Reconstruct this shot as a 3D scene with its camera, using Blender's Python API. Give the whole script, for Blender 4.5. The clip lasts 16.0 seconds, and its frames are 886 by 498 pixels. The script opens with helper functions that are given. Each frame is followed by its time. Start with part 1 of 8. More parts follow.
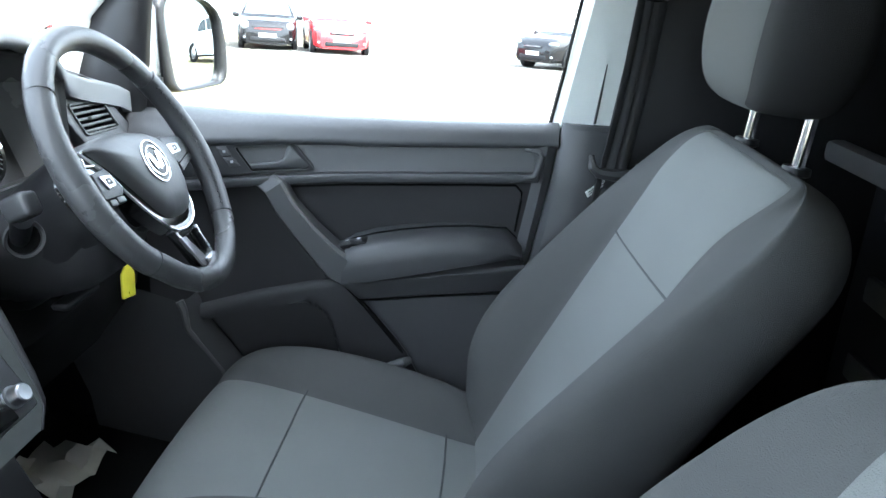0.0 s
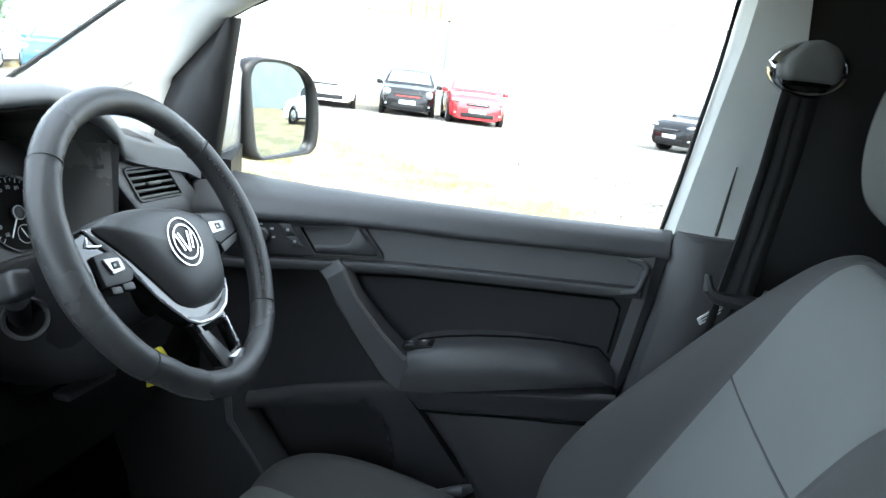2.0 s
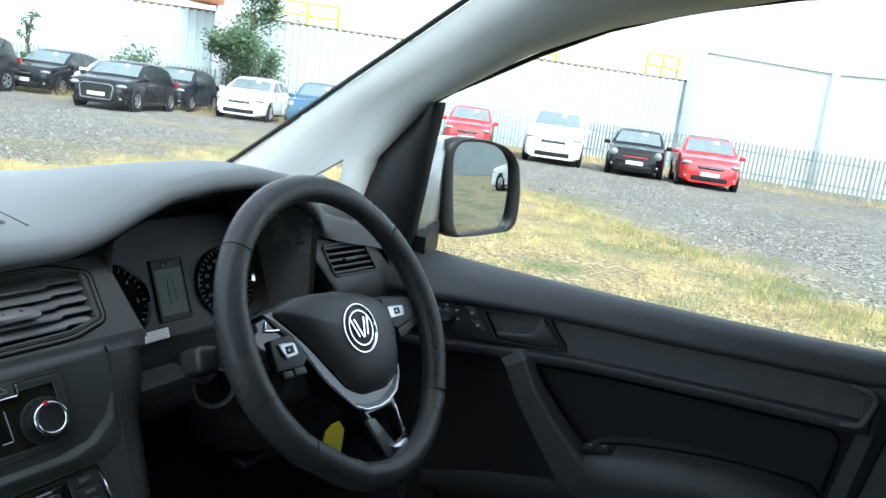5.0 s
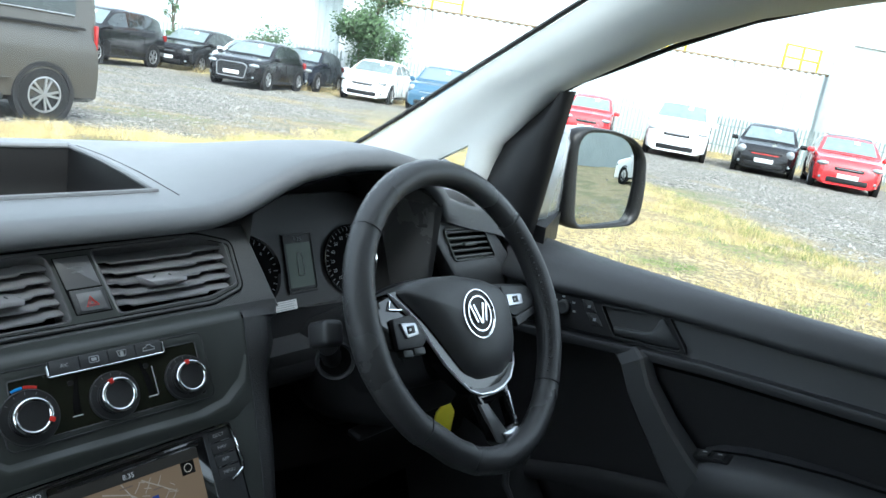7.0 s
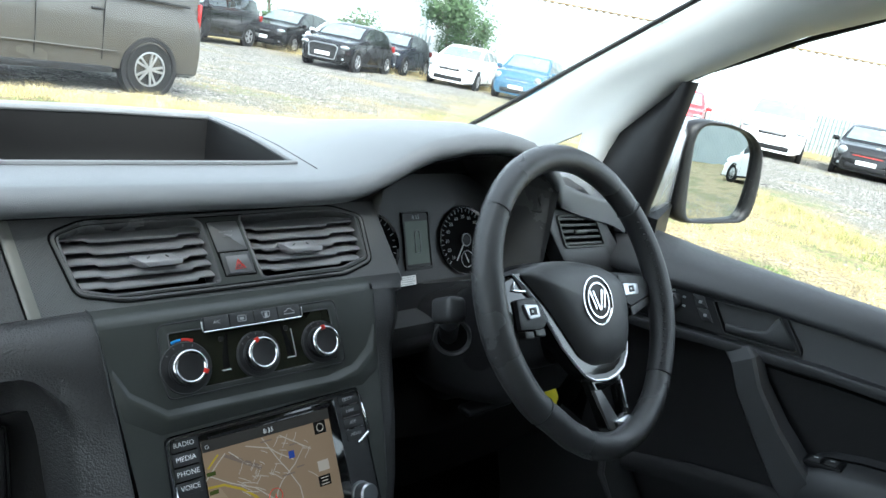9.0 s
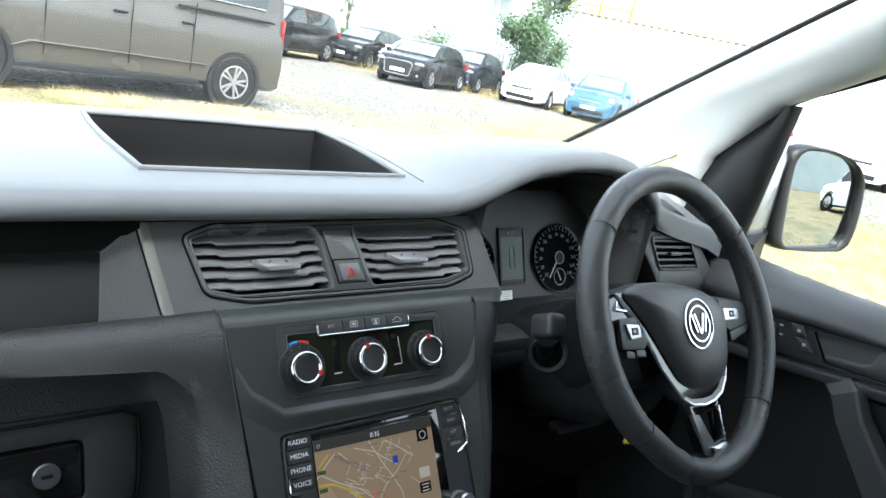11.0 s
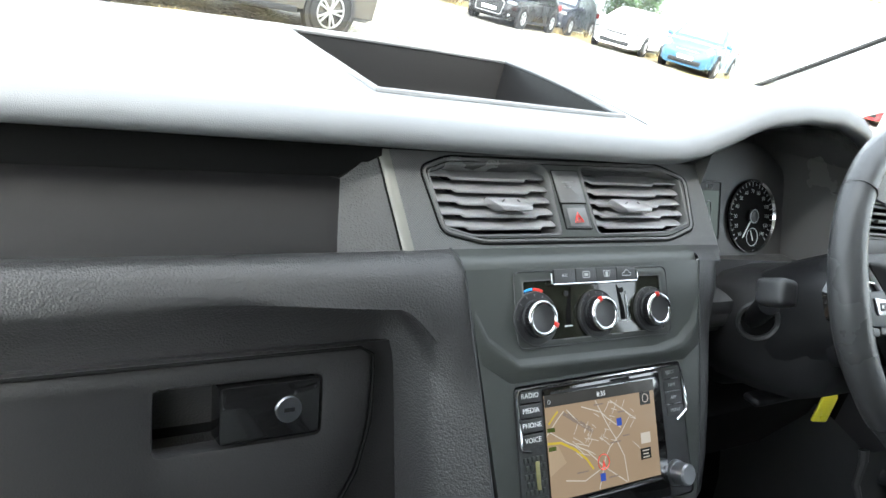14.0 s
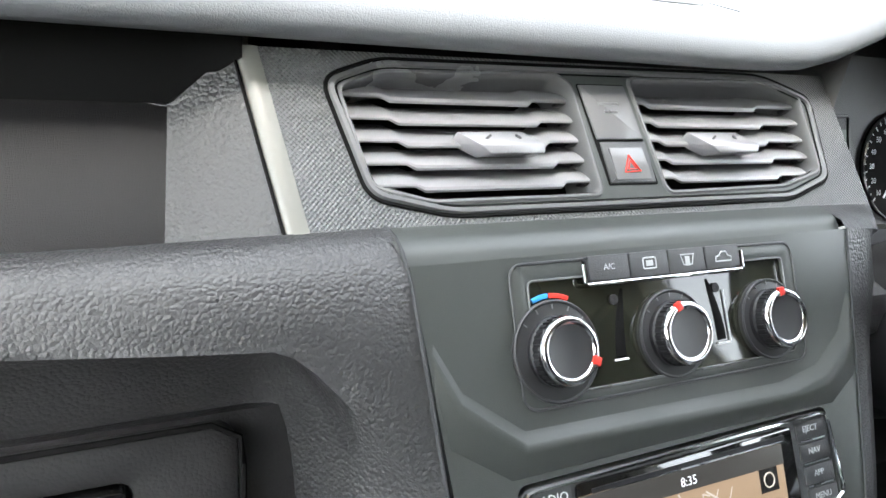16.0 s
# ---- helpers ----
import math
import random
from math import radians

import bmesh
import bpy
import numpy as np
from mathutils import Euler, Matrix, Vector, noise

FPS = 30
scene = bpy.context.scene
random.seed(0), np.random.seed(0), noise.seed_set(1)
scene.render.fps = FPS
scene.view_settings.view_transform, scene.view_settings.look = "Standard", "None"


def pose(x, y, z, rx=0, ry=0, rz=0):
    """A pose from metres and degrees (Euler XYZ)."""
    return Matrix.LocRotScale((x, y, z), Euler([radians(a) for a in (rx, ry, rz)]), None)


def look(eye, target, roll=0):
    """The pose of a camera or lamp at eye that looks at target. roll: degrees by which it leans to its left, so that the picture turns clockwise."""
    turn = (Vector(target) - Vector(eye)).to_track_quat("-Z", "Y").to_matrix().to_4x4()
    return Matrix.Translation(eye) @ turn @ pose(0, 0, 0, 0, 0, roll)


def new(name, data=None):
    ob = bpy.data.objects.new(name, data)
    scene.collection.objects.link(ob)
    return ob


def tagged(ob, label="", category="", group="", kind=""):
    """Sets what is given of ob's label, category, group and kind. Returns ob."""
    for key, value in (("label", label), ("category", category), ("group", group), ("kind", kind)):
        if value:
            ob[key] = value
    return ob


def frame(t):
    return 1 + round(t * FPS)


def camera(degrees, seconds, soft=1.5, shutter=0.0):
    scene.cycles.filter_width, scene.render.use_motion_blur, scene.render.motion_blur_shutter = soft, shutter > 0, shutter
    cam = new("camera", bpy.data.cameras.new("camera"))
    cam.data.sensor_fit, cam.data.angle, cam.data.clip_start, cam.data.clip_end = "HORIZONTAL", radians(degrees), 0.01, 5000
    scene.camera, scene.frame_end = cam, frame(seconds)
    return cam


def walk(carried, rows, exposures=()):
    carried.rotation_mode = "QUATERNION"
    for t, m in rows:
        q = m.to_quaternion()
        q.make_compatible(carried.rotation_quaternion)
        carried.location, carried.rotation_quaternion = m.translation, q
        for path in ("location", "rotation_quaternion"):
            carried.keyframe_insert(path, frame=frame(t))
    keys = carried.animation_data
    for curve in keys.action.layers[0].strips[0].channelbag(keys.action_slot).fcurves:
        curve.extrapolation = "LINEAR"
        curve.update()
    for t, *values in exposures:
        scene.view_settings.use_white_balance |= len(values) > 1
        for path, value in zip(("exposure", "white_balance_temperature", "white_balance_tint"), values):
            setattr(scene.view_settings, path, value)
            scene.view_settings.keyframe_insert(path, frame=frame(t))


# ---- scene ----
cam = camera(62.1, 16.0)
PATH = [
    (0, (-0.5210, -0.4067, 1.2948), (1.3759, -0.2150, 0.6908), 3.80),
    (0.5, (-0.4633, -0.4137, 1.3021), (1.4485, -0.1666, 0.7695), 4.20),
    (1, (-0.4015, -0.4284, 1.3169), (1.5120, -0.0493, 0.8755), 3.80),
    (1.5, (-0.3646, -0.4260, 1.3032), (1.5264, 0.0583, 0.8677), 6.00),
    (2, (-0.3205, -0.4384, 1.3085), (1.5531, 0.0946, 0.8549), 6.90),
    (2.5, (-0.2992, -0.4518, 1.3177), (1.5594, 0.1224, 0.8532), 7.40),
    (3, (-0.2793, -0.4661, 1.3344), (1.5596, 0.1657, 0.8661), 7.10),
    (3.5, (-0.2663, -0.4698, 1.3483), (1.5512, 0.2447, 0.9169), 6.80),
    (4, (-0.2615, -0.4657, 1.3591), (1.4965, 0.4060, 0.9721), 6.60),
    (4.5, (-0.2580, -0.4608, 1.3603), (1.4416, 0.5216, 0.9780), 7.10),
    (5, (-0.2566, -0.4566, 1.3569), (1.3803, 0.6277, 0.9763), 7.60),
    (7.5, (-0.2789, -0.4382, 1.3556), (1.1305, 0.8979, 0.8778), 9.70),
    (8, (-0.2920, -0.4293, 1.3500), (1.0786, 0.9399, 0.8532), 10.10),
    (8.5, (-0.3019, -0.4249, 1.3461), (1.0288, 0.9772, 0.8329), 10.60),
    (9, (-0.3193, -0.4199, 1.3436), (0.9779, 1.0082, 0.8164), 11.20),
    (11.5, (-0.3844, -0.3936, 1.3297), (0.7423, 1.1745, 0.8085), 12.50),
    (12, (-0.4138, -0.3727, 1.3178), (0.6821, 1.2105, 0.7771), 13.30),
    (12.5, (-0.4338, -0.3549, 1.3089), (0.6269, 1.2403, 0.7344), 14.40),
    (13, (-0.4506, -0.3358, 1.2937), (0.5813, 1.2638, 0.6800), 15.10),
    (13.5, (-0.4666, -0.3139, 1.2875), (0.5444, 1.2778, 0.6206), 15.40),
    (14, (-0.4625, -0.2840, 1.2863), (0.5391, 1.2969, 0.5811), 15.00),
    (14.5, (-0.3980, -0.2179, 1.2586), (0.5796, 1.3727, 0.5414), 14.00),
    (15, (-0.3386, -0.1609, 1.2363), (0.6112, 1.4439, 0.5133), 12.60),
    (15.5, (-0.2990, -0.1162, 1.2158), (0.6168, 1.5133, 0.5045), 11.10),
    (16, (-0.2609, -0.0799, 1.1854), (0.5890, 1.5720, 0.4447), 10.10),
]
EXPOSURES = [(0.0, 4.3, 5800.0, 4.0), (0.5, 4.6, 5850.0, 4.0), (1.0, 4.2, 5900.0, 4.0), (1.5, 3.8, 5950.0, 3.0), (2.5, 3.3, 5900.0, 2.0), (3.0, 3.0, 5700.0, 1.0), (3.5, 2.9, 5700.0, 0.5), (5.0, 2.15, 5700.0, -1.0), (8.0, 2.62, 5830.0, 0.5), (9.0, 2.76, 5920.0, 0.5), (11.5, 3.1, 6150.0, 4.0), (13.0, 3.4, 6300.0, 4.0), (14.5, 4.0, 6450.0, 5.0), (16.0, 4.45, 6600.0, 8.0)]
walk(cam, [(t, look(eye, target, roll)) for t, eye, target, roll in PATH], EXPOSURES)

# ---- daylight: a bright overcast sky with a soft high sun ----
world = bpy.data.worlds.new("sky")
scene.world = world
world.use_nodes = True
wn = world.node_tree.nodes
sky = wn.new("ShaderNodeTexSky")
sky.sky_type = "NISHITA"
sky.sun_disc = False
sky.sun_elevation, sky.sun_rotation = radians(52), radians(200)
sky.air_density, sky.dust_density, sky.ozone_density = 1.0, 4.0, 1.0
hsv = wn.new("ShaderNodeHueSaturation")
hsv.inputs["Saturation"].default_value = 0.35
world.node_tree.links.new(sky.outputs["Color"], hsv.inputs["Color"])
world.node_tree.links.new(hsv.outputs["Color"], wn["Background"].inputs["Color"])
wn["Background"].inputs["Strength"].default_value = 0.15
sun = new("sun", bpy.data.lights.new("sun", "SUN"))
sun.data.energy, sun.data.angle, sun.data.color = 0.6, radians(30), (1.0, 0.96, 0.9)
sun.matrix_world = look((0, 0, 30), (Vector((0, 0, 30)) - Vector((math.sin(radians(200)) * math.cos(radians(52)), math.cos(radians(200)) * math.cos(radians(52)), math.sin(radians(52))))))

# the parked van leans a little on the uneven yard: all its inside is built in its own frame
VAN = pose(0.0503, 0.0026, -0.0653, 0, -1.9, 3.0)
EARTH = Matrix.Identity(4)
BASE = {}


# ---- builders ----
def V(*a):
    return Vector(a)


def fr(o, u, v):
    """A frame: origin, first axis, second axis (made square to the first)."""
    u = Vector(u).normalized()
    v = Vector(v)
    v = (v - u * v.dot(u)).normalized()
    n = u.cross(v)
    m = Matrix((u, v, n)).transposed().to_4x4()
    m.translation = Vector(o)
    return m


def thing(name, base, label, category, group="", kind="", m=None):
    ob = new(name)
    ob.empty_display_size = 0.05
    ob.matrix_world = (VAN if m is None else m) @ Matrix.Translation(base)
    BASE[ob.name] = Vector(base)
    return tagged(ob, label, category, group, kind)


def finish(name, bm, material, base, sharp):
    bmesh.ops.remove_doubles(bm, verts=bm.verts, dist=1e-5)
    bmesh.ops.recalc_face_normals(bm, faces=bm.faces)
    if base.length > 0:
        bmesh.ops.translate(bm, verts=bm.verts, vec=-base)
    me = bpy.data.meshes.new(name)
    bm.to_mesh(me)
    bm.free()
    me.materials.append(material)
    me.polygons.foreach_set("use_smooth", [True] * len(me.polygons))
    me.set_sharp_from_angle(angle=radians(sharp))
    return me


def part(name, bm, material, parent, label="", sharp=38):
    root = parent
    while root.parent:
        root = root.parent
    ob = new(name, finish(name, bm, material, BASE[root.name], sharp))
    ob.parent = parent
    return tagged(ob, label)


def solo(name, bm, material, base, label, category, group="", kind="", m=None, sharp=38):
    ob = new(name, finish(name, bm, material, Vector(base), sharp))
    ob.matrix_world = (VAN if m is None else m) @ Matrix.Translation(base)
    BASE[ob.name] = Vector(base)
    return tagged(ob, label, category, group, kind)


def box(c, s, m=None, bevel=0.0, seg=2, bm=None):
    """A box with rounded edges, centre c and size s, in the frame m."""
    b = bmesh.new()
    bmesh.ops.create_cube(b, size=1.0)
    bmesh.ops.scale(b, vec=s, verts=b.verts)
    if bevel:
        bmesh.ops.bevel(b, geom=list(b.edges), offset=min(bevel, min(s) * 0.49), segments=seg, affect="EDGES", profile=0.5)
    bmesh.ops.transform(b, matrix=(m or Matrix.Identity(4)) @ Matrix.Translation(c), verts=b.verts)
    return merge(bm, b)


def merge(bm, b):
    if bm is None:
        return b
    me = bpy.data.meshes.new("scratch")
    b.to_mesh(me)
    b.free()
    bm.from_mesh(me)
    bpy.data.meshes.remove(me)
    return bm


def grid(rows, bm=None, skip=(), close=False):
    """A sheet through rows of points; skip: (row, column) of faces left open."""
    bm = bm or bmesh.new()
    vs = [[bm.verts.new(p) for p in row] for row in rows]
    for i in range(len(vs) - 1):
        n = len(vs[i])
        for j in range(n if close else n - 1):
            if (i, j) in skip:
                continue
            q = (vs[i][j], vs[i][(j + 1) % n], vs[i + 1][(j + 1) % n], vs[i + 1][j])
            bm.faces.new(q)
    return bm


def loft(rings, bm=None, caps=True):
    bm = grid(rings, bm, close=True)
    if caps:
        bm.verts.ensure_lookup_table()
        n = len(rings[0])
        total = len(bm.verts)
        first = [bm.verts[total - n * len(rings) + k] for k in range(n)]
        last = [bm.verts[total - n + k] for k in range(n)]
        bm.faces.new(list(reversed(first)))
        bm.faces.new(last)
    return bm


def tube(path, r, n=10, bm=None, closed=False, flat=1.0, up=(0, 0, 1)):
    """A round bar along a path; r: one radius or one for each point; flat: squeezes it along up."""
    pts = [Vector(p) for p in path]
    rings = []
    k = len(pts)
    for i, p in enumerate(pts):
        a = pts[(i - 1) % k] if closed or i else pts[i]
        b = pts[(i + 1) % k] if closed or i < k - 1 else pts[i]
        t = (b - a).normalized()
        s = t.cross(Vector(up))
        s = s.normalized() if s.length > 1e-4 else t.orthogonal().normalized()
        w = s.cross(t).normalized()
        q = r[i] if isinstance(r, (list, tuple)) else r
        rings.append([p + s * (q * math.cos(2 * math.pi * j / n)) + w * (q * flat * math.sin(2 * math.pi * j / n)) for j in range(n)])
    if closed:
        rings.append(rings[0])
        bm = grid(rings, bm, close=True)
        return bm
    return loft(rings, bm)


def lathe(profile, m, n=32, bm=None):
    """A turned body: (radius, height) rows round the third axis of the frame m."""
    rings = [[m @ Vector((max(r, 1e-4) * math.cos(2 * math.pi * j / n), max(r, 1e-4) * math.sin(2 * math.pi * j / n), h)) for j in range(n)] for r, h in profile]
    return loft(rings, bm, caps=False)


def plate(outline, m, depth, holes=(), bm=None, bevel=0.0):
    """A flat plate with holes: outlines in the frame m, its face at height 0, its back at -depth."""
    b = bmesh.new()
    edges = []
    for loop in (outline, *holes):
        vs = [b.verts.new((x, y, 0)) for x, y in loop]
        edges += [b.edges.new((vs[i], vs[(i + 1) % len(vs)])) for i in range(len(vs))]
    bmesh.ops.triangle_fill(b, use_beauty=True, use_dissolve=True, edges=edges)
    bmesh.ops.dissolve_limit(b, angle_limit=0.01, verts=b.verts, edges=b.edges)
    ret = bmesh.ops.extrude_face_region(b, geom=list(b.faces))
    bmesh.ops.translate(b, vec=(0, 0, -depth), verts=[g for g in ret["geom"] if isinstance(g, bmesh.types.BMVert)])
    bmesh.ops.recalc_face_normals(b, faces=b.faces)
    if bevel:
        rim = [e for e in b.edges if len(e.link_faces) == 2 and e.calc_face_angle(0) > 1.2 and all(abs(v.co.z) < 1e-6 for v in e.verts)]
        bmesh.ops.bevel(b, geom=rim, offset=bevel, segments=2, affect="EDGES", profile=0.5)
    bmesh.ops.transform(b, matrix=m, verts=b.verts)
    return merge(bm, b)


def rounded(points, r, seg=4):
    """The outline with its corners rounded by r (one number or one for each corner)."""
    out = []
    n = len(points)
    for i in range(n):
        p, a, b = Vector(points[i]), Vector(points[i - 1]), Vector(points[(i + 1) % n])
        q = r[i] if isinstance(r, (list, tuple)) else r
        da, db = (a - p), (b - p)
        q1 = min(q, da.length * 0.45, db.length * 0.45)
        s, e = p + da.normalized() * q1, p + db.normalized() * q1
        for k in range(seg + 1):
            t = k / seg
            out.append(tuple(s * (1 - t) ** 2 + p * (2 * t * (1 - t)) + e * t ** 2))
    return out


def rect(x0, y0, x1, y1):
    return [(x0, y0), (x1, y0), (x1, y1), (x0, y1)]


def ring(outline, width, m, height, bm=None):
    """A raised bead that runs round an outline, in the frame m."""
    pts = [m @ Vector((x, y, height)) for x, y in outline]
    up = m.to_3x3() @ Vector((0, 0, 1))
    return tube(pts, width, 6, bm, closed=True, up=up)


def lerp(a, b, t):
    return a + (b - a) * t


def curve_at(table, x):
    """Straight-line look-up in a short table of (x, y)."""
    if x <= table[0][0]:
        return table[0][1]
    for (x0, y0), (x1, y1) in zip(table, table[1:]):
        if x <= x1:
            t = (x - x0) / (x1 - x0)
            return y0 + (y1 - y0) * t
    return table[-1][1]


def smooth_at(table, x):
    """The same, eased between the entries."""
    if x <= table[0][0]:
        return table[0][1]
    for (x0, y0), (x1, y1) in zip(table, table[1:]):
        if x <= x1:
            t = (x - x0) / (x1 - x0)
            return y0 + (y1 - y0) * t * t * (3 - 2 * t)
    return table[-1][1]


def words(text, m, size, height=0.0004, align="CENTER"):
    """Raised lettering as a mesh, in the frame m."""
    cu = bpy.data.curves.new("lettering", "FONT")
    cu.body, cu.size, cu.align_x, cu.align_y, cu.extrude = text, size, align, "CENTER", height
    cu.resolution_u = 2
    ob = bpy.data.objects.new("lettering", cu)
    me = bpy.data.meshes.new_from_object(ob)
    b = bmesh.new()
    b.from_mesh(me)
    bmesh.ops.transform(b, matrix=m, verts=b.verts)
    bpy.data.objects.remove(ob)
    bpy.data.meshes.remove(me)
    bpy.data.curves.remove(cu)
    return b


# ---- materials ----
def material(name, color, rough=0.5, metal=0.0, vary=0.12, vary_scale=6.0, grain=None, spec=0.5, coat=0.0, rough_vary=0.08, object_random=0.0):
    """Colour and gloss with large and small variation; grain: (kind, size per metre, depth)."""
    mt = bpy.data.materials.new(name)
    mt.use_nodes = True
    nt = mt.node_tree
    n, l = nt.nodes, nt.links
    bs = n["Principled BSDF"]
    bs.inputs["Metallic"].default_value = metal
    bs.inputs["Specular IOR Level"].default_value = spec
    bs.inputs["Coat Weight"].default_value = coat
    bs.inputs["Coat Roughness"].default_value = 0.05
    co = n.new("ShaderNodeTexCoord")
    big = n.new("ShaderNodeTexNoise")
    big.inputs["Scale"].default_value, big.inputs["Detail"].default_value = vary_scale, 6.0
    l.new(co.outputs["Object"], big.inputs["Vector"])
    ramp = n.new("ShaderNodeMapRange")
    ramp.inputs["From Min"].default_value, ramp.inputs["From Max"].default_value = 0.3, 0.7
    ramp.inputs["To Min"].default_value, ramp.inputs["To Max"].default_value = 1 - vary, 1 + vary
    l.new(big.outputs["Fac"], ramp.inputs["Value"])
    mul = n.new("ShaderNodeVectorMath")
    mul.operation = "SCALE"
    mul.inputs[0].default_value = color
    l.new(ramp.outputs["Result"], mul.inputs["Scale"])
    last = mul.outputs["Vector"]
    if object_random:
        info = n.new("ShaderNodeObjectInfo")
        r2 = n.new("ShaderNodeMapRange")
        r2.inputs["To Min"].default_value, r2.inputs["To Max"].default_value = 1 - object_random, 1 + object_random
        l.new(info.outputs["Random"], r2.inputs["Value"])
        m2 = n.new("ShaderNodeVectorMath")
        m2.operation = "SCALE"
        l.new(last, m2.inputs[0])
        l.new(r2.outputs["Result"], m2.inputs["Scale"])
        last = m2.outputs["Vector"]
    l.new(last, bs.inputs["Base Color"])
    rr = n.new("ShaderNodeMapRange")
    rr.inputs["From Min"].default_value, rr.inputs["From Max"].default_value = 0.3, 0.7
    rr.inputs["To Min"].default_value, rr.inputs["To Max"].default_value = max(rough - rough_vary, 0.0), min(rough + rough_vary, 1.0)
    l.new(big.outputs["Fac"], rr.inputs["Value"])
    l.new(rr.outputs["Result"], bs.inputs["Roughness"])
    if grain:
        kind, size, depth = grain
        bump = n.new("ShaderNodeBump")
        bump.inputs["Distance"].default_value = depth
        bump.inputs["Strength"].default_value = 1.0
        if kind == "leather":
            tx = n.new("ShaderNodeTexVoronoi")
            tx.feature = "DISTANCE_TO_EDGE"
            tx.inputs["Scale"].default_value = size
            warp = n.new("ShaderNodeTexNoise")
            warp.inputs["Scale"].default_value = size * 0.7
            add = n.new("ShaderNodeMixRGB")
            add.blend_type, add.inputs["Fac"].default_value = "ADD", 0.004 * 250 / size
            l.new(co.outputs["Object"], warp.inputs["Vector"])
            l.new(co.outputs["Object"], add.inputs["Color1"])
            l.new(warp.outputs["Color"], add.inputs["Color2"])
            l.new(add.outputs["Color"], tx.inputs["Vector"])
            cl = n.new("ShaderNodeMapRange")
            cl.interpolation_type = "SMOOTHSTEP"
            cl.inputs["From Max"].default_value = 0.16
            l.new(tx.outputs["Distance"], cl.inputs["Value"])
            l.new(cl.outputs["Result"], bump.inputs["Height"])
        elif kind == "hide":
            tx = n.new("ShaderNodeTexVoronoi")
            tx.inputs["Scale"].default_value = size
            warp = n.new("ShaderNodeTexNoise")
            warp.inputs["Scale"].default_value = size * 0.8
            warp.inputs["Detail"].default_value = 3.0
            add = n.new("ShaderNodeMixRGB")
            add.blend_type, add.inputs["Fac"].default_value = "ADD", 0.9 / size
            l.new(co.outputs["Object"], warp.inputs["Vector"])
            l.new(co.outputs["Object"], add.inputs["Color1"])
            l.new(warp.outputs["Color"], add.inputs["Color2"])
            l.new(add.outputs["Color"], tx.inputs["Vector"])
            l.new(tx.outputs["Distance"], bump.inputs["Height"])
            bump.invert = True
        elif kind == "weave":
            w1 = n.new("ShaderNodeTexWave")
            w1.bands_direction = "X"
            w2 = n.new("ShaderNodeTexWave")
            w2.bands_direction = "Z"
            for w in (w1, w2):
                w.inputs["Scale"].default_value = size
                w.inputs["Distortion"].default_value = 1.0
                l.new(co.outputs["Object"], w.inputs["Vector"])
            mm = n.new("ShaderNodeMath")
            mm.operation = "MULTIPLY"
            l.new(w1.outputs["Fac"], mm.inputs[0])
            l.new(w2.outputs["Fac"], mm.inputs[1])
            l.new(mm.outputs["Value"], bump.inputs["Height"])
        elif kind == "honeycomb":
            dots = []
            for vec in ((0.707, 0.436, 0.557), (0.707, -0.436, -0.557)):
                d = n.new("ShaderNodeVectorMath")
                d.operation = "DOT_PRODUCT"
                d.inputs[1].default_value = vec
                l.new(co.outputs["Object"], d.inputs[0])
                dots.append(d.outputs["Value"])
            cx = n.new("ShaderNodeCombineXYZ")
            l.new(dots[0], cx.inputs["X"])
            l.new(dots[1], cx.inputs["Y"])
            tx = n.new("ShaderNodeTexVoronoi")
            tx.voronoi_dimensions = "2D"
            tx.inputs["Scale"].default_value = size
            tx.inputs["Randomness"].default_value = 0.0
            l.new(cx.outputs["Vector"], tx.inputs["Vector"])
            l.new(tx.outputs["Distance"], bump.inputs["Height"])
            bump.invert = True
        elif kind == "cells":
            tx = n.new("ShaderNodeTexVoronoi")
            tx.inputs["Scale"].default_value = size
            tx.inputs["Randomness"].default_value = 0.15
            l.new(co.outputs["Object"], tx.inputs["Vector"])
            l.new(tx.outputs["Distance"], bump.inputs["Height"])
            bump.invert = True
        else:
            tx = n.new("ShaderNodeTexNoise")
            tx.inputs["Scale"].default_value, tx.inputs["Detail"].default_value = size, 3.0
            l.new(co.outputs["Object"], tx.inputs["Vector"])
            l.new(tx.outputs["Fac"], bump.inputs["Height"])
        l.new(bump.outputs["Normal"], bs.inputs["Normal"])
    return mt


def glow(name, color, strength):
    mt = bpy.data.materials.new(name)
    mt.use_nodes = True
    bs = mt.node_tree.nodes["Principled BSDF"]
    bs.inputs["Base Color"].default_value = (color[0] * 0.3, color[1] * 0.3, color[2] * 0.3, 1)
    bs.inputs["Emission Color"].default_value = (*color, 1)
    bs.inputs["Emission Strength"].default_value = strength
    bs.inputs["Roughness"].default_value = 0.15
    return mt


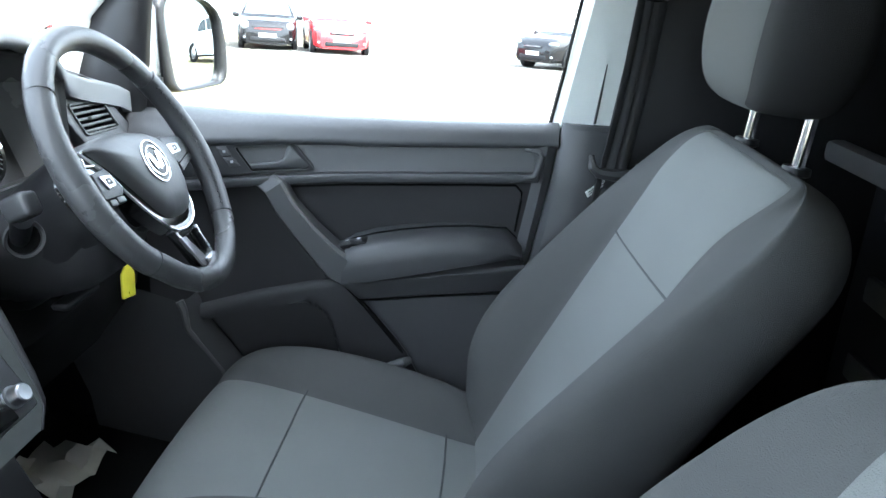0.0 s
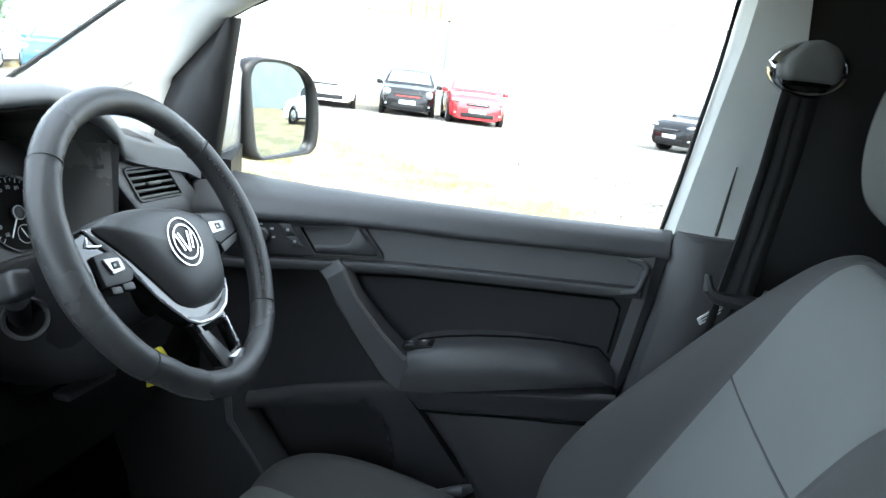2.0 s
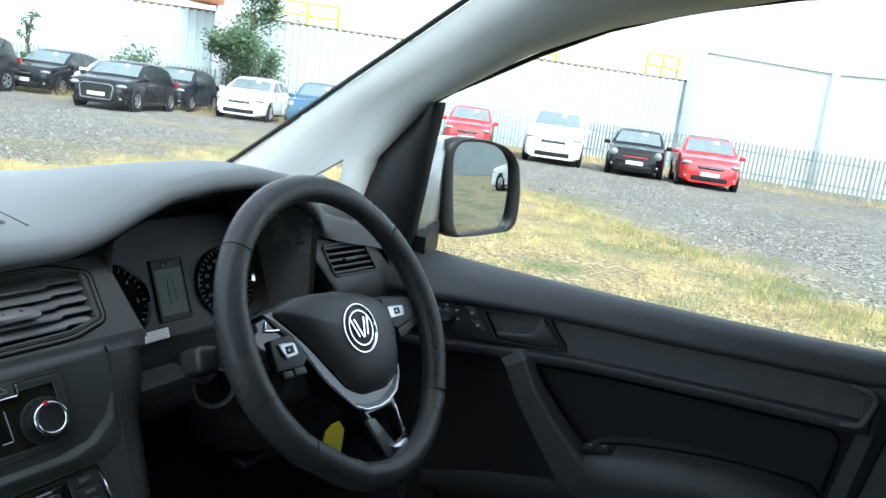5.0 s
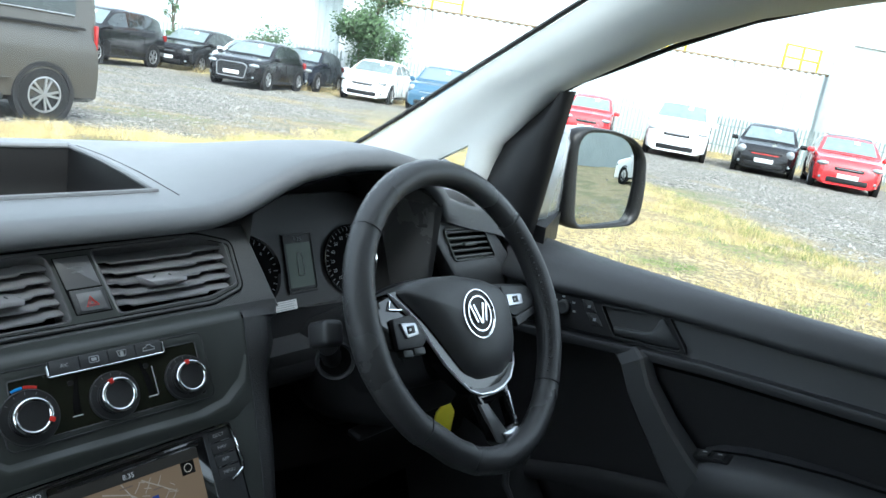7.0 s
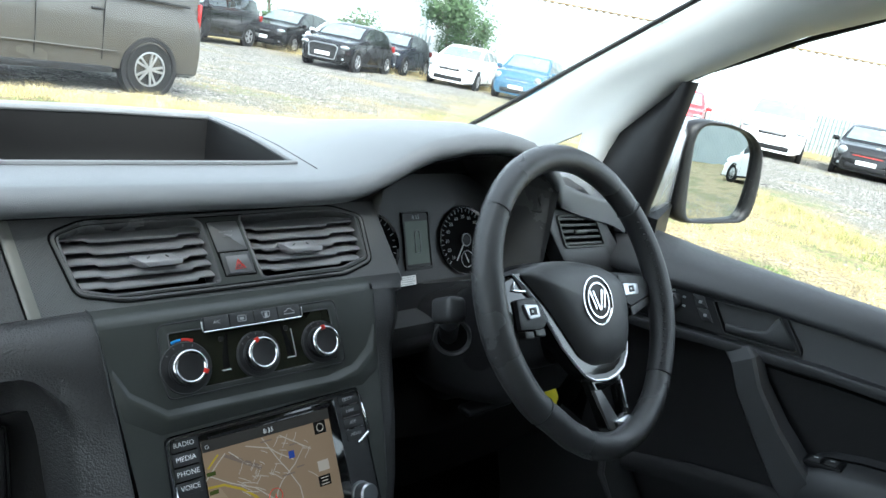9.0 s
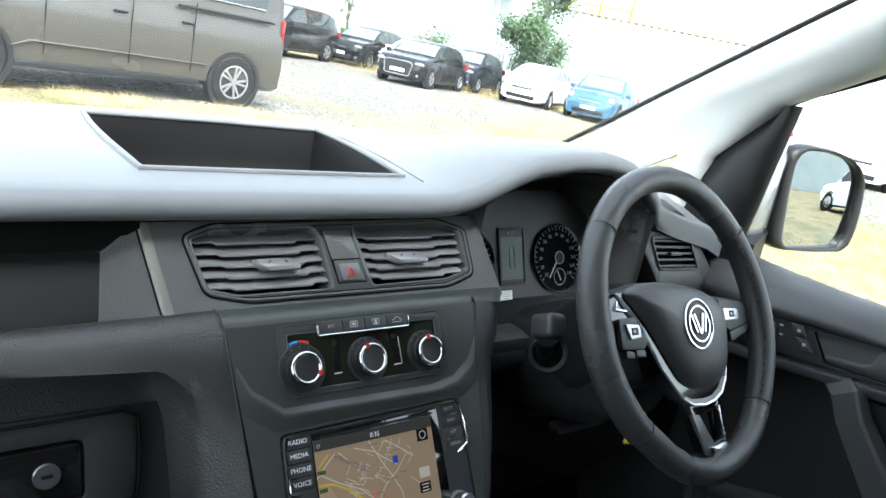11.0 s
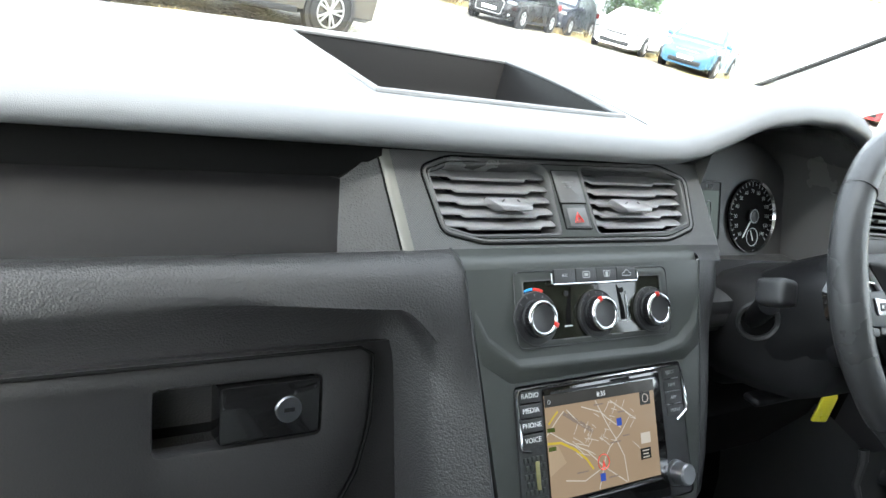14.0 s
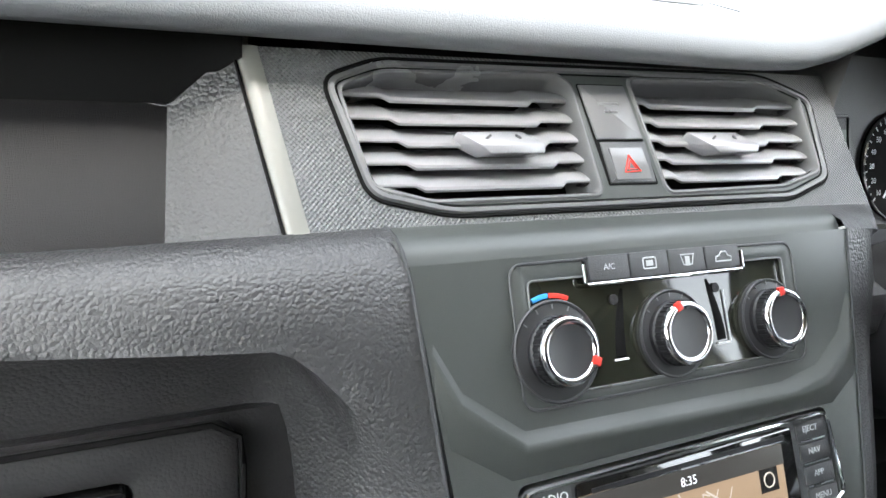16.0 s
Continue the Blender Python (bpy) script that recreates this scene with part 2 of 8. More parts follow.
def pane(name, tint=(1, 1, 1)):
    mt = bpy.data.materials.new(name)
    mt.use_nodes = True
    n, l = mt.node_tree.nodes, mt.node_tree.links
    out = n["Material Output"]
    tr, gl, mx, lw = n.new("ShaderNodeBsdfTransparent"), n.new("ShaderNodeBsdfGlossy"), n.new("ShaderNodeMixShader"), n.new("ShaderNodeLayerWeight")
    tr.inputs["Color"].default_value = (*tint, 1)
    gl.inputs["Roughness"].default_value = 0.0
    pw, mr = n.new("ShaderNodeMath"), n.new("ShaderNodeMapRange")
    pw.operation = "POWER"
    pw.inputs[1].default_value = 5.0
    mr.inputs["To Min"].default_value, mr.inputs["To Max"].default_value = 0.03, 0.6
    l.new(lw.outputs["Facing"], pw.inputs[0])
    l.new(pw.outputs["Value"], mr.inputs["Value"])
    l.new(mr.outputs["Result"], mx.inputs["Fac"])
    l.new(tr.outputs["BSDF"], mx.inputs[1])
    l.new(gl.outputs["BSDF"], mx.inputs[2])
    l.new(mx.outputs["Shader"], out.inputs["Surface"])
    return mt


# Paler and bluer than the plastic itself: sky light is put into the colour.
M_PAD = material("soft dash plastic with sky light", (0.136, 0.142, 0.150), 0.46, grain=("leather", 640, 0.00006), vary=0.08)
# Shelf back: the shade inside the shelf is put into this dark base colour.
M_SHELF = material("shelf plastic with shade", (0.0095, 0.009, 0.0095), 0.62, grain=("leather", 900, 0.00006), vary=0.12, spec=0.3)
M_PLASTIC = material("dark moulded plastic", (0.035, 0.0355, 0.037), 0.46, grain=("noise", 1400, 0.0003), vary=0.1)
M_BAND = material("coarse leather-grained plastic", (0.027, 0.0268, 0.0275), 0.44, grain=("hide", 560, 0.00042), vary=0.08)
# Tray base colour taken near black to carry the shade of the hollow.
M_TRAY = material("tray plastic with shade", (0.0065, 0.0065, 0.007), 0.42, grain=("noise", 1200, 0.0003), vary=0.1, spec=0.35)
# Pale colour paints the highlight along the rounded surround edge.
M_EDGE = material("pale edge with painted highlight", (0.150, 0.148, 0.132), 0.34, vary=0.05, vary_scale=8.0, rough_vary=0.02)
M_GLOVE = material("glovebox plastic", (0.0165, 0.0162, 0.0168), 0.5, grain=("hide", 620, 0.0002), vary=0.10, spec=0.35)
# Dark louvres made pale: part of their sheen sits in the base colour.
M_LOUVRE = material("louvre plastic with painted sheen", (0.210, 0.208, 0.213), 0.20, grain=("noise", 2000, 0.0001), vary=0.06, spec=0.9)
M_COVER = material("airbag cover plastic", (0.056, 0.056, 0.057), 0.45, grain=("noise", 1500, 0.0002), vary=0.06)
M_BEZEL = material("satin vent frame plastic", (0.105, 0.105, 0.106), 0.24, grain=("noise", 2000, 0.0001), vary=0.05)
M_COVERING = material("smooth lamp cover plastic", (0.125, 0.125, 0.128), 0.26, vary=0.04)
M_STACK = material("satin grey plastic", (0.035, 0.0385, 0.0355), 0.44, grain=("noise", 2000, 0.0001), vary=0.06)
M_CELLS = material("honeycomb trim", (0.080, 0.081, 0.082), 0.36, grain=("honeycomb", 560, 0.0011), vary=0.05)
# Black insert plastic; the shade low on the door darkens it too.
M_INSERT = material("black insert plastic with shade", (0.021, 0.0205, 0.022), 0.52, grain=("noise", 900, 0.0004), vary=0.08, spec=0.35)
M_DOOR = material("door card plastic", (0.044, 0.0445, 0.047), 0.40, grain=("noise", 900, 0.0004), vary=0.08)
M_COWL = material("dark column plastic", (0.016, 0.016, 0.017), 0.45, grain=("noise", 1400, 0.0002), spec=0.35)
M_GRAB = material("satin grey handle plastic", (0.062, 0.063, 0.065), 0.42, grain=("noise", 1600, 0.0001), vary=0.06)
M_BLACK = material("black plastic", (0.010, 0.010, 0.011), 0.43, spec=0.30, grain=("noise", 900, 0.0002))
# Near-black for real joints and dial faces, and as painted shade in recesses.
M_DEEP = material("near-black for joints and shade", (0.006, 0.006, 0.006), 0.8, spec=0.06)
M_GLOSS = material("piano black", (0.006, 0.006, 0.006), 0.06, coat=0.5, rough_vary=0.02)
# Olive tint paints what the gloss black fascia reflects.
M_FASCIA = material("gloss fascia with reflection tint", (0.016, 0.017, 0.012), 0.05, vary=0.05, rough_vary=0.02)
M_CHROME = material("chrome", (0.75, 0.76, 0.78), 0.12, metal=1.0, vary=0.03, rough_vary=0.04)
M_VEE = material("brushed chrome trim", (0.82, 0.83, 0.85), 0.32, metal=1.0, vary=0.03)
M_SATIN = material("satin metal", (0.42, 0.43, 0.45), 0.3, metal=1.0, vary=0.05)
M_WRAP = material("wheel leather", (0.046, 0.046, 0.047), 0.29, grain=("leather", 900, 0.0001), vary=0.08)
M_WRAP2 = material("perforated wheel leather", (0.026, 0.026, 0.027), 0.5, grain=("cells", 420, 0.00025), vary=0.08)
M_FABRIC = material("light grey seat cloth", (0.142, 0.148, 0.143), 0.9, grain=("noise", 900, 0.0010), vary=0.07, spec=0.2)
M_REST = material("headrest cloth", (0.074, 0.077, 0.075), 0.9, grain=("noise", 900, 0.0010), vary=0.07, spec=0.2)
M_RESTSIDE = material("dark headrest cloth", (0.020, 0.020, 0.0205), 0.9, grain=("noise", 1000, 0.0009), vary=0.07, spec=0.2)
M_FABRIC2 = material("dark grey seat cloth", (0.065, 0.066, 0.065), 0.9, grain=("noise", 1000, 0.0009), vary=0.07, spec=0.2)
M_CREASE = material("seat seam", (0.062, 0.066, 0.066), 0.9, spec=0.2)
M_SEAM = material("seam thread", (0.035, 0.036, 0.038), 0.9)
M_TRIMGREY = material("pale belt trim", (0.24, 0.245, 0.245), 0.5, grain=("noise", 900, 0.0003))
M_PILLAR = material("pale grey pillar trim", (0.58, 0.60, 0.585), 0.6, grain=("noise", 1300, 0.0003), vary=0.05)
M_LINING = material("headlining", (0.40, 0.40, 0.38), 0.9, grain=("noise", 700, 0.0004))
M_WEB = material("seat belt webbing", (0.036, 0.036, 0.038), 0.7, grain=("weave", 300, 0.0005))
M_CARPET = material("black carpet", (0.009, 0.009, 0.0095), 1.0, grain=("noise", 600, 0.002), spec=0.05)
M_WHITE = material("white print", (0.75, 0.76, 0.76), 0.6, vary=0.02)
M_GREYINK = material("grey print", (0.35, 0.36, 0.37), 0.6, vary=0.02)
M_KNOB = material("smooth knob plastic", (0.022, 0.022, 0.023), 0.38, vary=0.05)
M_SATINK = material("faint grey print", (0.16, 0.16, 0.165), 0.5, vary=0.02)
M_RED = material("red mark", (0.6, 0.03, 0.02), 0.4, vary=0.04)
M_BLUE = material("blue mark", (0.03, 0.25, 0.6), 0.4, vary=0.04)
M_TAG = material("yellow tag plastic", (0.62, 0.55, 0.03), 0.5)
M_STRIP = material("pale yellow plastic", (0.22, 0.20, 0.09), 0.5)
M_RUBBER = material("rubber", (0.012, 0.012, 0.012), 0.75, grain=("noise", 300, 0.0005))
M_SILVER = material("silver paint", (0.34, 0.36, 0.375), 0.25, metal=0.6, coat=0.6)
M_MIRROR = material("mirror glass", (0.56, 0.60, 0.60), 0.0, metal=1.0, vary=0.0, rough_vary=0.0)
M_GLASS = pane("window glass", (0.96, 0.98, 0.97))
M_SCREEN = glow("map screen", (0.42, 0.30, 0.20), 0.0407)
M_LCD = glow("cluster display", (0.16, 0.20, 0.18), 0.030)
M_LCD.node_tree.nodes["Principled BSDF"].inputs["Roughness"].default_value = 0.6
M_PAPER = material("creased paper", (0.5, 0.48, 0.44), 0.9)

# ---- the cabin shell ----
def pillar_a(side):
    """The pale windscreen pillar with its three-cornered side window."""
    s = side
    ob = thing("a_pillar_trim", (s * 0.72, 0.5, 1.2), "pale grey plastic windscreen pillar trim with a small quarter window", "pillar trim", kind="structure")
    # windscreen edge (lower end at the dash) and door edge of the trim
    ws = [V(0.715, 0.70, 1.19), V(0.714, 0.666, 1.222), V(0.712, 0.53, 1.308), V(0.709, 0.392, 1.398), V(0.702, 0.136, 1.561), V(0.69, -0.10, 1.665), V(0.675, -0.28, 1.70)]
    dr = [V(0.735, 0.50, 1.16), V(0.742, 0.468, 1.19), V(0.747, 0.325, 1.292), V(0.758, 0.226, 1.400), V(0.765, 0.066, 1.489), V(0.765, -0.060, 1.536), V(0.765, -0.30, 1.588)]
    ws, dr = [Vector((p.x * s, p.y, p.z)) for p in ws], [Vector((p.x * s, p.y, p.z)) for p in dr]

    def v3(x, y, z):
        return V(x * s, y, z)

    hide = v3(0.03, -0.005, -0.006)
    apex = v3(0.729, 0.382, 1.284)
    rows = []
    for i in range(2, 7):
        a, b = ws[i], dr[i]
        k = max(0.0, 1.0 - (i - 2) / 1.6)
        row = [a + hide, a]
        for f, g in ((0.2, 0.7), (0.42, 1.0), (0.62, 1.0), (0.82, 0.7)):
            row.append(a * (1 - f) + b * f + v3(-0.022, -0.012, -0.008) * g)
        if i == 2:
            row[2:6] = [a * 0.72 + apex * 0.28 + v3(-0.012, -0.006, -0.002), a * 0.36 + apex * 0.64 + v3(-0.006, -0.004, 0), apex, apex * 0.5 + b * 0.5 + v3(-0.010, -0.006, 0)]
        if i == 3:
            row[3] = row[3] + v3(0.010, 0.006, 0.004)
            row[4] = row[4] + v3(0.010, 0.006, 0.004)
        rows.append(row + [b, b + v3(0.05, 0.012, 0.01)])
    first = rows[0]
    bm = grid(rows)
    # the two legs round the quarter window run on without a joint
    low = [v3(0.728, 0.455, 1.240), v3(0.726, 0.53, 1.193), v3(0.724, 0.60, 1.148)]
    top3 = [v3(0.714, 0.60, 1.265), v3(0.714, 0.666, 1.222), v3(0.715, 0.72, 1.17)]
    legs = [[first[0], first[1], first[2], first[3], first[4], apex + v3(0.03, 0.01, 0)]]
    for a, b in zip(top3, low):
        legs.append([a + hide, a, a * 0.72 + b * 0.28 + v3(-0.012, -0.004, -0.003), a * 0.36 + b * 0.64 + v3(-0.010, -0.004, -0.002), b, b + v3(0.03, 0.01, 0)])
    grid(legs, bm)
    fe = [v3(0.727, 0.384, 1.240), v3(0.726, 0.388, 1.186), v3(0.726, 0.398, 1.12)]
    re = [v3(0.741, 0.338, 1.236), v3(0.741, 0.355, 1.183), v3(0.741, 0.370, 1.11)]
    legs = [[apex + v3(0.03, 0.01, 0), apex, first[5], first[6], first[7]]]
    for a, b in zip(fe, re):
        legs.append([a + v3(0.03, 0.01, 0), a, a * 0.5 + b * 0.5 + v3(-0.010, -0.006, 0), b, b + v3(0.05, 0.0, 0)])
    grid(legs, bm)
    part("pillar_cover", bm, M_PILLAR, ob, sharp=70)
    part("quarter_glass", grid([[v3(0.735, 0.62, 1.14), v3(0.735, 0.385, 1.295)], [v3(0.735, 0.50, 1.12), v3(0.735, 0.37, 1.15)]]), M_GLASS, ob).visible_shadow = False
    # black glazing seal along the windscreen edge
    part("windscreen_seal", tube([Vector((p.x - 0.001 * s, p.y + 0.004, p.z + 0.004)) for p in ws], 0.0044, 6), M_RUBBER, ob, "black rubber glazing seal")
    # seam across the trim
    q = [Vector((p.x * s, p.y, p.z)) for p in (V(0.722, 0.085, 1.585), V(0.724, 0.065, 1.563), V(0.738, 0.05, 1.548), V(0.752, 0.038, 1.532))]
    part("trim_seam", tube(q, 0.0012, 5), M_SEAM, ob, "thin dark joint line")
    return ob


pillar_a(1)
pillar_a(-1)


def pillar_b(side):
    s = side
    ob = thing("b_pillar_trim", (s * 0.78, -0.55, 0.5), "door pillar with pale upper trim and dark lower trim", "pillar trim", kind="structure")
    up = []
    for y0, y1, z, x in ((-0.497, -0.619, 1.150, 0.792), (-0.520, -0.624, 1.30, 0.786), (-0.541, -0.634, 1.44, 0.775), (-0.548, -0.622, 1.53, 0.760), (-0.52, -0.617, 1.585, 0.735), (-0.49, -0.612, 1.64, 0.70)):
        up.append([V((x + 0.05) * s, y0 + 0.004, z), V((x + 0.022) * s, y0, z), V((x - 0.004) * s, y0 - 0.012, z), V((x - 0.008) * s, (y0 + y1) / 2, z), V(x * s, y1, z), V((x + 0.04) * s, y1 - 0.004, z)])
    part("upper_trim", grid(up), M_PILLAR, ob, "pale grey upper pillar trim")
    low = []
    for y0, y1, z, x in ((-0.515, -0.615, 1.166, 0.772), (-0.512, -0.615, 1.158, 0.764), (-0.500, -0.615, 1.05, 0.756), (-0.478, -0.62, 0.91, 0.752), (-0.44, -0.66, 0.66, 0.748), (-0.40, -0.66, 0.42, 0.75)):
        low.append([V((x + 0.05) * s, y0, z), V((x + 0.006) * s, y0, z), V((x - 0.006) * s, y0 - 0.012, z), V((x - 0.012) * s, (y0 + y1) / 2, z), V(x * s, y1, z)])
    low.insert(0, [V((p.x + 0.05 * s), p.y, p.z - 0.002) for p in low[0]])
    part("lower_trim", grid(low), M_DOOR, ob, "dark grey lower pillar trim")
    slot = [V(0.7850 * s, -0.570, 1.167), V(0.7822 * s, -0.574, 1.22), V(0.7795 * s, -0.578, 1.272)]
    part("belt_slot", tube(slot, [0.0034, 0.0030, 0.0012], 8, flat=0.6), M_GRAB, ob, "soft grey crease in the pillar trim")
    part("door_seal", tube([V(0.818 * s, -0.488, 1.12), V(0.812 * s, -0.508, 1.25), V(0.805 * s, -0.528, 1.40), V(0.795 * s, -0.537, 1.50), V(0.78 * s, -0.50, 1.57), V(0.772 * s, -0.40, 1.592)], 0.0035, 8), M_RUBBER, ob, "black rubber door seal")
    return ob


pillar_b(1)
pillar_b(-1)

# floor, roof, bulkhead, sills
solo("floor", box((0, -0.1, 0.44), (1.6, 2.2, 0.05)), M_CARPET, (0, 0, 0.44), "black carpeted van floor", "floor", kind="structure")
rows = []
for y, z in ((-1.2, 1.80), (-0.8, 1.81), (-0.4, 1.795), (-0.15, 1.755), (0.02, 1.69)):
    rows.append([V(x, y, z - 0.16 * (abs(x) / 0.8) ** 4) for x in [i * 0.08 - 0.8 for i in range(21)]])
solo("ceiling", grid(rows), M_LINING, (0, -0.4, 1.8), "pale grey cloth headlining", "ceiling", kind="structure")
for s in (1, -1):
    solo("roof_rail", grid([[V(s * 0.80, -1.2, 1.64), V(s * 0.80, -0.4, 1.635), V(s * 0.79, -0.1, 1.62)], [V(s * 0.755, -1.2, 1.60), V(s * 0.752, -0.4, 1.585), V(s * 0.745, -0.2, 1.60)]]), M_LINING, (s * 0.77, -0.6, 1.62), "pale headlining side rail above the door", "trim", kind="structure")
bulk = thing("bulkhead", (0, -1.08, 0.45), "dark ribbed steel bulkhead behind the seats", "bulkhead", kind="structure")
part("panel", box((0, -1.10, 1.12), (1.60, 0.02, 1.36)), M_BLACK, bulk)
for i in range(7):
    part("rib", box((0, -1.082, 0.62 + i * 0.15), (1.45, 0.016, 0.05), bevel=0.007), M_PLASTIC, bulk)
part("cap_rail", box((0.2, -1.0, 1.15), (1.2, 0.04, 0.040), bevel=0.012), M_GRAB, bulk)
for s in (1, -1):
    solo("side_panel", box((s * 0.815, -0.845, 1.12), (0.03, 0.53, 1.36), bevel=0.006), M_BLACK, (s * 0.815, -0.845, 0.45), "dark load bay side panel beside the seat", "side panel", kind="structure")
solo("footwell_wall", grid([[V(-0.82, 0.50, 0.43), V(0.82, 0.50, 0.43)], [V(-0.82, 0.62, 0.70), V(0.82, 0.62, 0.70)], [V(-0.82, 0.66, 0.95), V(0.82, 0.66, 0.95)], [V(-0.82, 0.56, 1.16), V(0.82, 0.56, 1.16)]]), M_CARPET, (0, 0.75, 0.45), "black carpeted footwell bulkhead", "footwell", kind="structure")
for s in (1, -1):
    solo("kick_panel", grid([[V(s * 0.79, 0.86, 1.20), V(s * 0.79, 0.30, 1.16), V(s * 0.79, 0.02, 1.05)], [V(s * 0.78, 0.86, 0.42), V(s * 0.78, 0.30, 0.42), V(s * 0.78, 0.02, 0.42)]]), M_CARPET, (s * 0.79, 0.5, 0.45), "black carpeted footwell side panel", "footwell", kind="structure")
# passenger's door, out of view: added to close this side and cut its light
pd = thing("passenger_door", (-0.78, -0.1, 0.45), "unseen passenger's door added to cut side light, dark grey moulded trim and window", "door")
prof = [(-0.84, 1.13), (-0.815, 1.143), (-0.79, 1.144), (-0.765, 1.13), (-0.758, 1.105), (-0.764, 1.09), (-0.762, 1.05), (-0.748, 1.045), (-0.75, 1.03), (-0.77, 1.02), (-0.77, 0.95), (-0.725, 0.935), (-0.720, 0.90), (-0.76, 0.87), (-0.752, 0.80), (-0.750, 0.60), (-0.77, 0.43)]
part("trim_panel", grid([[V(x, y, z) for x, z in prof] for y in (-0.51, -0.45, -0.30, -0.15, 0.0, 0.15, 0.30)]), M_DOOR, pd, sharp=50)
part("window_glass", grid([[V(-0.81, y, 1.13), V(-0.80, y, 1.40), V(-0.785, min(y, 0.0), 1.58)] for y in (-0.50, -0.2, 0.05, 0.27)]), M_GLASS, pd).visible_shadow = False
part("frame_seal", tube([V(-0.784, 0.205, 1.422), V(-0.789, 0.066, 1.49), V(-0.786, -0.045, 1.535), V(-0.782, -0.16, 1.566), V(-0.776, -0.295, 1.588), V(-0.775, -0.50, 1.585)], 0.007, 8), M_RUBBER, pd)
# windscreen
ws = []
for k in range(6):
    t = k / 5
    y, z, hw = lerp(0.735, -0.02, t), lerp(1.175, 1.665, t), lerp(0.735, 0.72, t)
    ws.append([V(hw * (j / 8 - 1), y + 0.10 * (1 - (j / 8 - 1) ** 2) * (1 - 0.5 * t), z + 0.02 * (1 - (j / 8 - 1) ** 2)) for j in range(17)])
screen = solo("windscreen", grid(ws), M_GLASS, (0, 0.7, 1.2), "clear curved laminated windscreen glass", "windscreen", kind="structure")
screen.visible_shadow = False

# ---- dashboard ----
dash = thing("dashboard", (0, 0.3, 0.9), "dark grey moulded plastic van dashboard with open trays", "dashboard")

XC = [-0.80, -0.72, -0.60, -0.48, -0.38, -0.30, -0.24]
HOOD = [(0.10, 0.0), (0.16, 0.003), (0.20, 0.022), (0.27, 0.050), (0.335, 0.060), (0.40, 0.062), (0.46, 0.050), (0.515, 0.020), (0.545, -0.012), (0.60, -0.028), (0.70, -0.05), (0.80, -0.09)]


def hood(x):
    return smooth_at(HOOD, x) if x < 0.5 else curve_at(HOOD, x)


def dash_z(x, y):
    """Height of the dash top."""
    lip, far = 0.246, far_edge(x)
    t = max(0.0, min(1.0, (y - lip) / (far - lip)))
    base = 1.237 + 0.010 * math.sin(math.pi * min(1.0, t * 1.1)) - 0.035 * max(0.0, t - 0.78) ** 1.5 * 10 * 0.35
    k = max(0.0, 1.0 - t * 1.15)
    return base + hood(x) * (k * k * (3 - 2 * k)) * (1.0 if x < 0.52 else 1.0)


def far_edge(x):
    return 0.765 - 0.10 * (x / 0.5) ** 2 if abs(x) < 0.5 else 0.665 - 0.28 * (abs(x) - 0.5)


def front_line(x):
    return 0.322 - 0.0 * x


def back_line(x):
    return 0.599 - 0.15 * max(0.0, min(x, 0.135))


cols = []
for i in range(9):
    cols.append(("l", i / 8))
for i in range(1, 9):
    cols.append(("h", i / 8))
for i in range(1, 23):
    cols.append(("r", i / 22))
tr = [0.0, 0.3, 0.65, 1.0]
vrows = [("a", t) for t in tr] + [("b", (i + 1) / 6) for i in range(6)] + [("c", (i + 1) / 5) for i in range(5)]


def hole_x(y):
    t = max(0.0, min(1.0, (y - 0.322) / 0.28))
    return -0.186 - 0.010 * math.sin(math.pi * t) + 0.006 * t, 0.1145 + 0.016 * t


top = []
for vk, vt in vrows:
    line = []
    for ck, ct in cols:
        y = 0.4
        for _ in range(4):
            xl, xr = hole_x(y)
            x = lerp(-0.80, xl, ct) if ck == "l" else lerp(xl, xr, ct) if ck == "h" else lerp(xr, 0.80, ct)
            y0, y1 = (0.262, front_line(x)) if vk == "a" else (front_line(x), min(back_line(x), far_edge(x) - 0.06)) if vk == "b" else (min(back_line(x), far_edge(x) - 0.06), far_edge(x))
            y = lerp(y0, y1, vt)
        line.append(V(x, y, dash_z(x, y)))
    top.append(line)
xs0 = [p.x for p in top[0]]


def ease(x, a, w):
    t = max(0.0, min(1.0, (x - a) / w))
    return t * t * (3 - 2 * t)


pre = []
for dy, dz in ((0.075, -0.033), (0.012, -0.0290), (-0.008, -0.0262), (-0.0135, -0.0225), (-0.0155, -0.0175), (-0.0135, -0.0110), (-0.0095, -0.0055), (-0.0045, -0.0015)):
    pre.append([V(p.x, p.y + lerp(dy, 0.02 if dy > 0.05 else -0.002, ease(p.x, 0.50, 0.06)), p.z + lerp(dz, dz * 1.25, ease(p.x, 0.50, 0.06))) for p in top[0]])
post = [[V(p.x, p.y + 0.012, p.z - 0.012) for p in top[-1]], [V(p.x, p.y + 0.016, p.z - 0.06) for p in top[-1]]]
allrows = pre + top + post
n0 = len(pre)
skip = {(n0 + i, j) for i in range(3, 9) for j in range(8, 16)}
part("top_pad", grid(allrows, skip=skip), M_PAD, dash, "soft grained dash top, sky light painted into its pale colour", sharp=50)
# open tray sunk in the dash top
rim = []
jl = list(range(8, 17))
il = list(range(3, 10))
loop = [top[3][j] for j in jl] + [top[i][16] for i in il[1:]] + [top[9][j] for j in reversed(jl[:-1])] + [top[i][8] for i in reversed(il[1:-1])]
mid = sum((p for p in loop), V(0, 0, 0)) / len(loop)
down = [[p.copy() for p in loop]]
